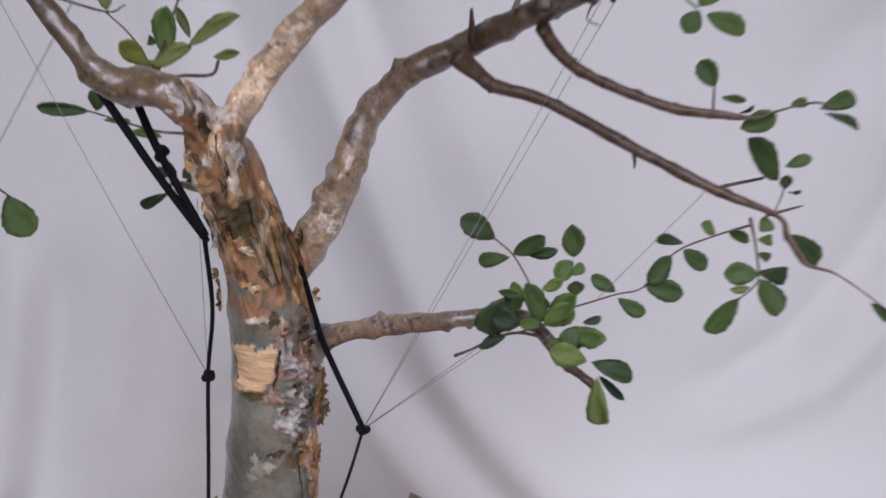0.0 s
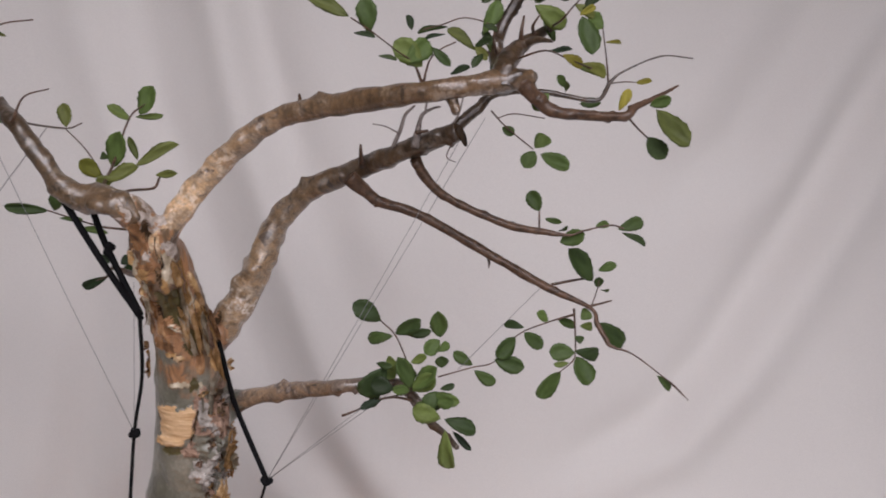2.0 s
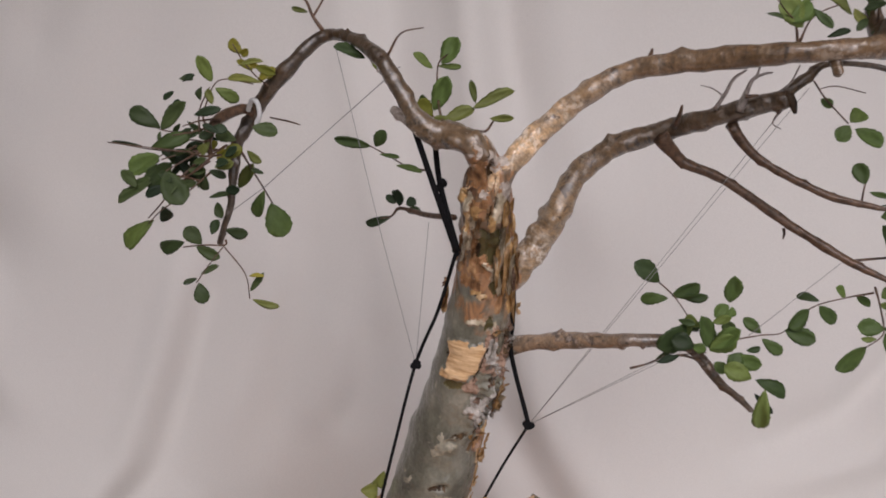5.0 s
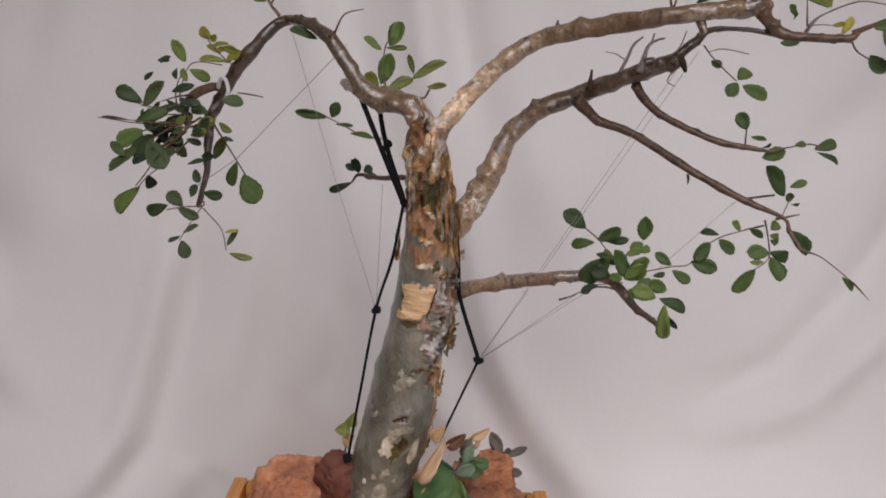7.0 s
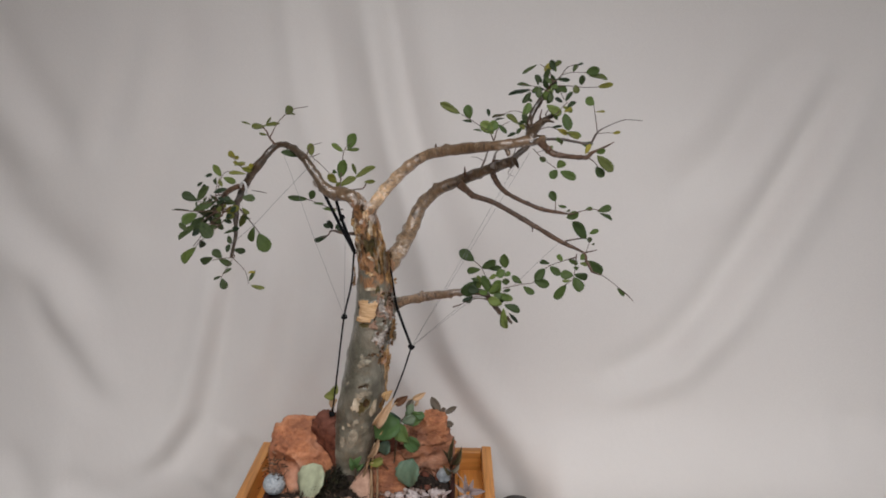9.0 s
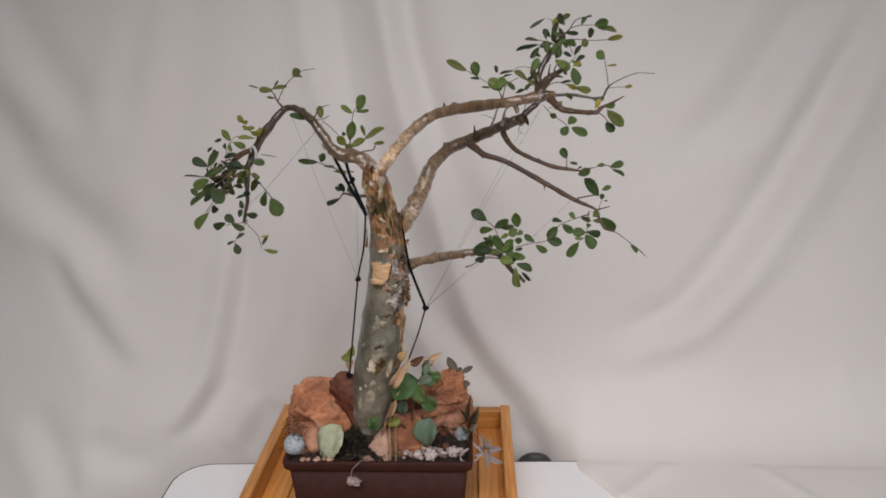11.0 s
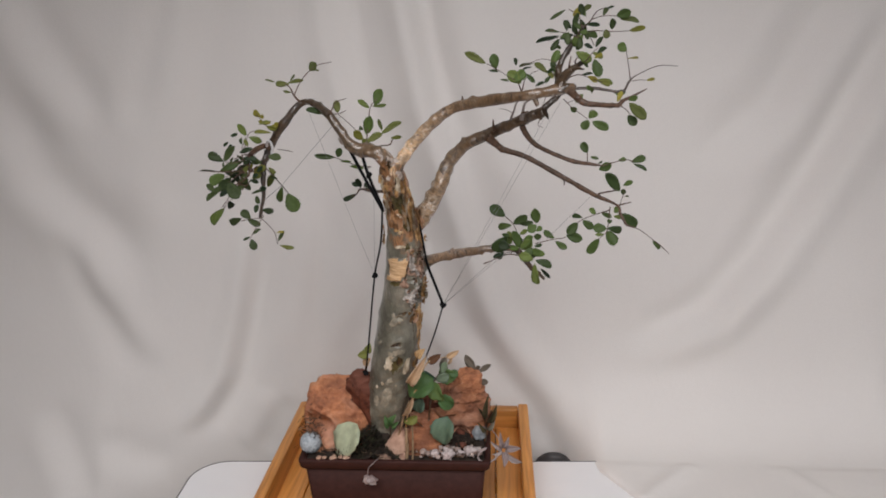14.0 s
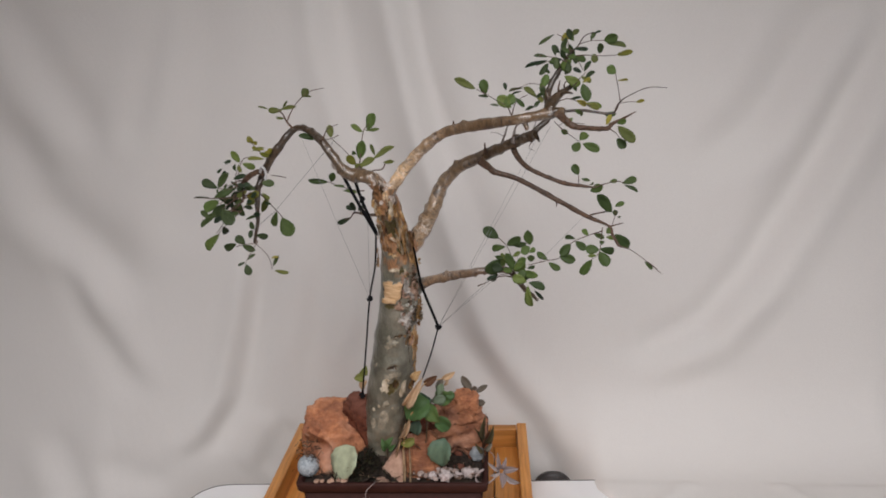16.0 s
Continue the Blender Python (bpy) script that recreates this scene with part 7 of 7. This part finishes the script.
plant("fleshy_plant", "blue-green teardrop leaf growing over the rock slab", (0.05, 0.0, 0.985), BLUISH, [[(0.0693, 0.0050, 0.9884, 0.0010), (0.0684, 0.0040, 1.0142, 0.0009), (0.0672, 0.0000, 1.0429, 0.0008)]], [((0.0686, -0.0020, 1.0471), (0.0620, -0.0120, 1.0040), 0.0326)])
plant("fleshy_plant", "pale green rounded leaf standing at the pot edge", (-0.08, -0.01, 0.985), PALELEAF, [[(-0.0956, -0.0120, 0.9721, 0.0010), (-0.0927, -0.0140, 0.9862, 0.0009), (-0.0902, -0.0140, 0.9957, 0.0008)]], [((-0.0943, -0.0160, 0.9804), (-0.0670, -0.0120, 1.0350), 0.0420)], shape=0)
plant("succulent", "small sage-grey succulent rosette on top of the rock", (0.105, 0.09, 1.075), SAGE, [[(0.1008, 0.0900, 1.0650, 0.0020), (0.1053, 0.0900, 1.0732, 0.0020), (0.1083, 0.0900, 1.0797, 0.0016)]], [((0.1053, 0.0900, 1.0755), (0.0917, 0.0850, 1.1083), 0.0125), ((0.1098, 0.0900, 1.0756), (0.1321, 0.0850, 1.0906), 0.0080), ((0.1114, 0.0850, 1.0619), (0.1279, 0.0750, 1.0658), 0.0095), ((0.1078, 0.0880, 1.0765), (0.1094, 0.0800, 1.0931), 0.0095), ((0.1054, 0.0880, 1.0765), (0.0970, 0.0800, 1.0820), 0.0077)], shape=3)
plant("dried_flower", "pale pinkish star-shaped dried flower beside the pot", (0.13, -0.005, 0.985), PETAL, [[(0.1231, 0.0000, 0.9753, 0.0012), (0.1342, 0.0050, 0.9725, 0.0012), (0.1481, 0.0150, 0.9812, 0.0010)], [(0.1122, -0.0050, 0.9923, 0.0015), (0.1262, -0.0080, 1.0014, 0.0015), (0.1152, -0.0100, 0.9923, 0.0015), (0.1180, -0.0120, 0.9826, 0.0015), (0.1346, -0.0100, 0.9808, 0.0012)], [(0.1335, 0.0300, 1.0104, 0.0006), (0.1421, 0.0300, 0.9978, 0.0006), (0.1503, 0.0200, 0.9846, 0.0006)]], [((0.1504, 0.0150, 0.9876), (0.1464, 0.0100, 1.0142), 0.0074), ((0.1504, 0.0150, 0.9870), (0.1327, 0.0100, 0.9997), 0.0062), ((0.1495, 0.0150, 0.9844), (0.1346, 0.0100, 0.9790), 0.0057), ((0.1515, 0.0150, 0.9828), (0.1540, 0.0000, 0.9666), 0.0102), ((0.1532, 0.0150, 0.9838), (0.1783, 0.0100, 0.9642), 0.0051), ((0.1538, 0.0150, 0.9871), (0.1758, 0.0100, 0.9919), 0.0096), ((0.1515, 0.0150, 0.9883), (0.1593, 0.0200, 1.0040), 0.0062)], "flower", PETAL)
plant("dried_flower", "little pale pink flower hanging over the pot rim", (-0.03, -0.025, 0.985), PETAL, [[(-0.0294, -0.0100, 0.9838, 0.0007), (-0.0347, -0.0280, 0.9853, 0.0008), (-0.0431, -0.0340, 0.9779, 0.0007), (-0.0445, -0.0350, 0.9685, 0.0007)]], [((-0.0445, -0.0350, 0.9675), (-0.0489, -0.0370, 0.9608), 0.0094), ((-0.0427, -0.0350, 0.9654), (-0.0298, -0.0380, 0.9604), 0.0105), ((-0.0435, -0.0350, 0.9644), (-0.0483, -0.0380, 0.9527), 0.0094), ((-0.0419, -0.0350, 0.9635), (-0.0327, -0.0390, 0.9538), 0.0099), ((-0.0412, -0.0360, 0.9635), (-0.0390, -0.0420, 0.9581), 0.0110)], "flower", PETAL)
plant("weed", "olive leaf with a dry yellow edge behind the trunk", (-0.05, 0.03, 0.99), leaf_olive, [[(-0.0549, 0.0350, 1.0701, 0.0010), (-0.0535, 0.0300, 1.0945, 0.0010), (-0.0520, 0.0250, 1.1245, 0.0008)]], [((-0.0481, 0.0250, 1.1306), (-0.0620, 0.0200, 1.1311), 0.0123), ((-0.0502, 0.0250, 1.1336), (-0.0440, 0.0250, 1.1470), 0.0111), ((-0.0511, 0.0250, 1.1260), (-0.0503, 0.0200, 1.1116), 0.0089, DRY), ((-0.0492, 0.0250, 1.1245), (-0.0457, 0.0200, 1.1208), 0.0073, DRY)])
plant("moss_sprig", "tiny dark green sprig at the foot of the trunk", (0.0, -0.02, 1.0), IVY, [[(-0.0119, -0.0150, 1.0170, 0.0008), (-0.0122, -0.0170, 1.0367, 0.0007), (-0.0131, -0.0180, 1.0465, 0.0006)]], [((-0.0120, -0.0180, 1.0404), (-0.0186, -0.0200, 1.0541), 0.0099), ((-0.0111, -0.0180, 1.0419), (-0.0042, -0.0200, 1.0569), 0.0099), ((-0.0121, -0.0180, 1.0373), (-0.0194, -0.0220, 1.0455), 0.0077), ((-0.0107, -0.0180, 1.0373), (-0.0001, -0.0220, 1.0459), 0.0077)])
plant("sage_sprig", "grey-green sprig with small pale leaves beside the trunk", (0.03, 0.005, 0.99), MINT, [[(0.0412, 0.0100, 1.0319, 0.0009), (0.0440, 0.0040, 1.0684, 0.0008), (0.0492, 0.0000, 1.1050, 0.0006)], [(0.0477, 0.0020, 1.0979, 0.0007), (0.0605, 0.0060, 1.1103, 0.0006), (0.0731, 0.0100, 1.1147, 0.0005)]], [((0.0494, -0.0020, 1.1040), (0.0309, -0.0060, 1.1167), 0.0146), ((0.0526, 0.0020, 1.1021), (0.0728, 0.0000, 1.1107), 0.0146), ((0.0605, 0.0060, 1.1103), (0.0685, 0.0040, 1.1294), 0.0110), ((0.0712, 0.0100, 1.1127), (0.0860, 0.0080, 1.1099), 0.0110, IVY)], shape=0)
plant("weed", "brownish spiky weed between the rock and the pot rim", (0.118, 0.035, 0.985), WEEDLEAF, [[(0.1240, 0.0350, 0.9817, 0.0010), (0.1249, 0.0350, 1.0077, 0.0010), (0.1255, 0.0350, 1.0332, 0.0007)]], [((0.1251, 0.0350, 1.0248), (0.1269, 0.0330, 1.0629), 0.0076), ((0.1254, 0.0350, 1.0205), (0.1420, 0.0300, 1.0465), 0.0076), ((0.1250, 0.0350, 1.0162), (0.1150, 0.0350, 1.0423), 0.0061), ((0.1253, 0.0350, 1.0077), (0.1389, 0.0300, 1.0258), 0.0069, SAGE), ((0.1249, 0.0350, 1.0034), (0.1138, 0.0300, 1.0187), 0.0061), ((0.1254, 0.0350, 1.0120), (0.1344, 0.0330, 1.0430), 0.0053, BROWNLEAF)])


# ---- moss and litter at the trunk's foot ----
def moss():
    """Dark moss and root litter heaped in front of the trunk."""
    bm = bmesh.new()
    for k in range(3400):
        x, y = dice.gauss(-0.046, 0.023), dice.gauss(-0.006, 0.009)
        if y < -0.019 + 0.035 * (x + 0.009) or not -0.1 < x < 0.0:
            continue
        z = 0.984 + (0.042 * math.exp(-((x + 0.046) / 0.026) ** 2) + 0.004) * dice.random()
        way = Vector((dice.uniform(-1, 1), dice.uniform(-1, 0.4), dice.uniform(-0.1, 1.2))).normalized()
        side = way.cross(Vector((0.3, 0.5, 0.8))).normalized() * dice.uniform(0.0006, 0.0014)
        size = dice.uniform(0.003, 0.008)
        a = Vector((x, y, z - 0.002))
        quad = [bm.verts.new(p) for p in (a - side, a + side, a + way * size + side * 0.3, a + way * size - side * 0.3)]
        bm.faces.new(quad)
    tagged(obj("moss", bm, MOSS, False), "dark brown-green moss and root litter at the trunk's foot", "moss", kind="stuff")


MOSS = Nodes("dark_moss", 0.9)
MOSS.colour(MOSS.ramp(MOSS.tree.nodes.new("ShaderNodeNewGeometry").outputs["Random Per Island"], (0.0, (0.012, 0.009, 0.006)), (0.6, (0.035, 0.024, 0.014)), (1.0, (0.045, 0.05, 0.018))))
MOSS = MOSS.mat
moss()


# ---- litter over the soil ----
def litter():
    """Broken twigs and bark crumbs scattered over the soil and in the rock's hollow."""
    bm = bmesh.new()
    for k in range(420):
        if k < 130:
            x, y, z = dice.gauss(-0.132, 0.008), dice.gauss(-0.002, 0.007), dice.uniform(0.99, 1.045)
        else:
            x, y, z = dice.uniform(-0.125, 0.115), dice.uniform(-0.015, 0.02), 0.989
            z += 0.006 * dice.random()
        way = Vector((dice.uniform(-1, 1), dice.uniform(-1, 1), dice.uniform(-0.3, 0.8) if k < 130 else dice.uniform(-0.1, 0.3))).normalized() * dice.uniform(0.003, 0.009)
        r = dice.uniform(0.0004, 0.001)
        tube_mesh(bm, [(x, y, z, r), (x + way.x, y + way.y, z + way.z, r * 0.7)], 4)
    tagged(obj("litter", bm, LITTER, False), "broken brown twigs and bark crumbs on the soil", "litter", kind="stuff")


LITTER = Nodes("twig_litter", 0.9)
LITTER.colour(LITTER.ramp(LITTER.tree.nodes.new("ShaderNodeNewGeometry").outputs["Random Per Island"], (0.0, (0.03, 0.016, 0.01)), (0.6, (0.11, 0.055, 0.03)), (1.0, (0.32, 0.22, 0.14))))
LITTER = LITTER.mat
litter()


# ---- behind the table ----
def dark_dome():
    """Dark dome for an unidentified shape over the table's far edge, assumed a chair."""
    chair = tagged(new("chair"), "dark grey rounded form behind the table, assumed to be a chair back", "chair")
    chair.location = (0.241, 0.27, 0.1)
    bm = bmesh.new()
    rows = []
    for i in range(13):
        u = -1 + i / 6
        top = 0.823 - 0.03 * abs(u) ** 2.6
        rows.append([bm.verts.new((0.241 + 0.036 * u, 0.272 + 0.01 * u * u + dy, z)) for dy, z in ((0, 0.5), (0, top - 0.005), (0.004, top), (0.012, top), (0.016, top - 0.005), (0.016, 0.5))])
    for a, b in zip(rows, rows[1:]):
        for k in range(5):
            bm.faces.new((a[k], b[k], b[k + 1], a[k + 1]))
    bm.faces.new(rows[0])
    bm.faces.new(rows[-1][::-1])
    part("backrest", bm, GREY, chair)
    part("post", tube_mesh(bmesh.new(), [(0.241, 0.28, 0.1, 0.012), (0.241, 0.28, 0.55, 0.012)], 10), GREY, chair)


dark_dome()
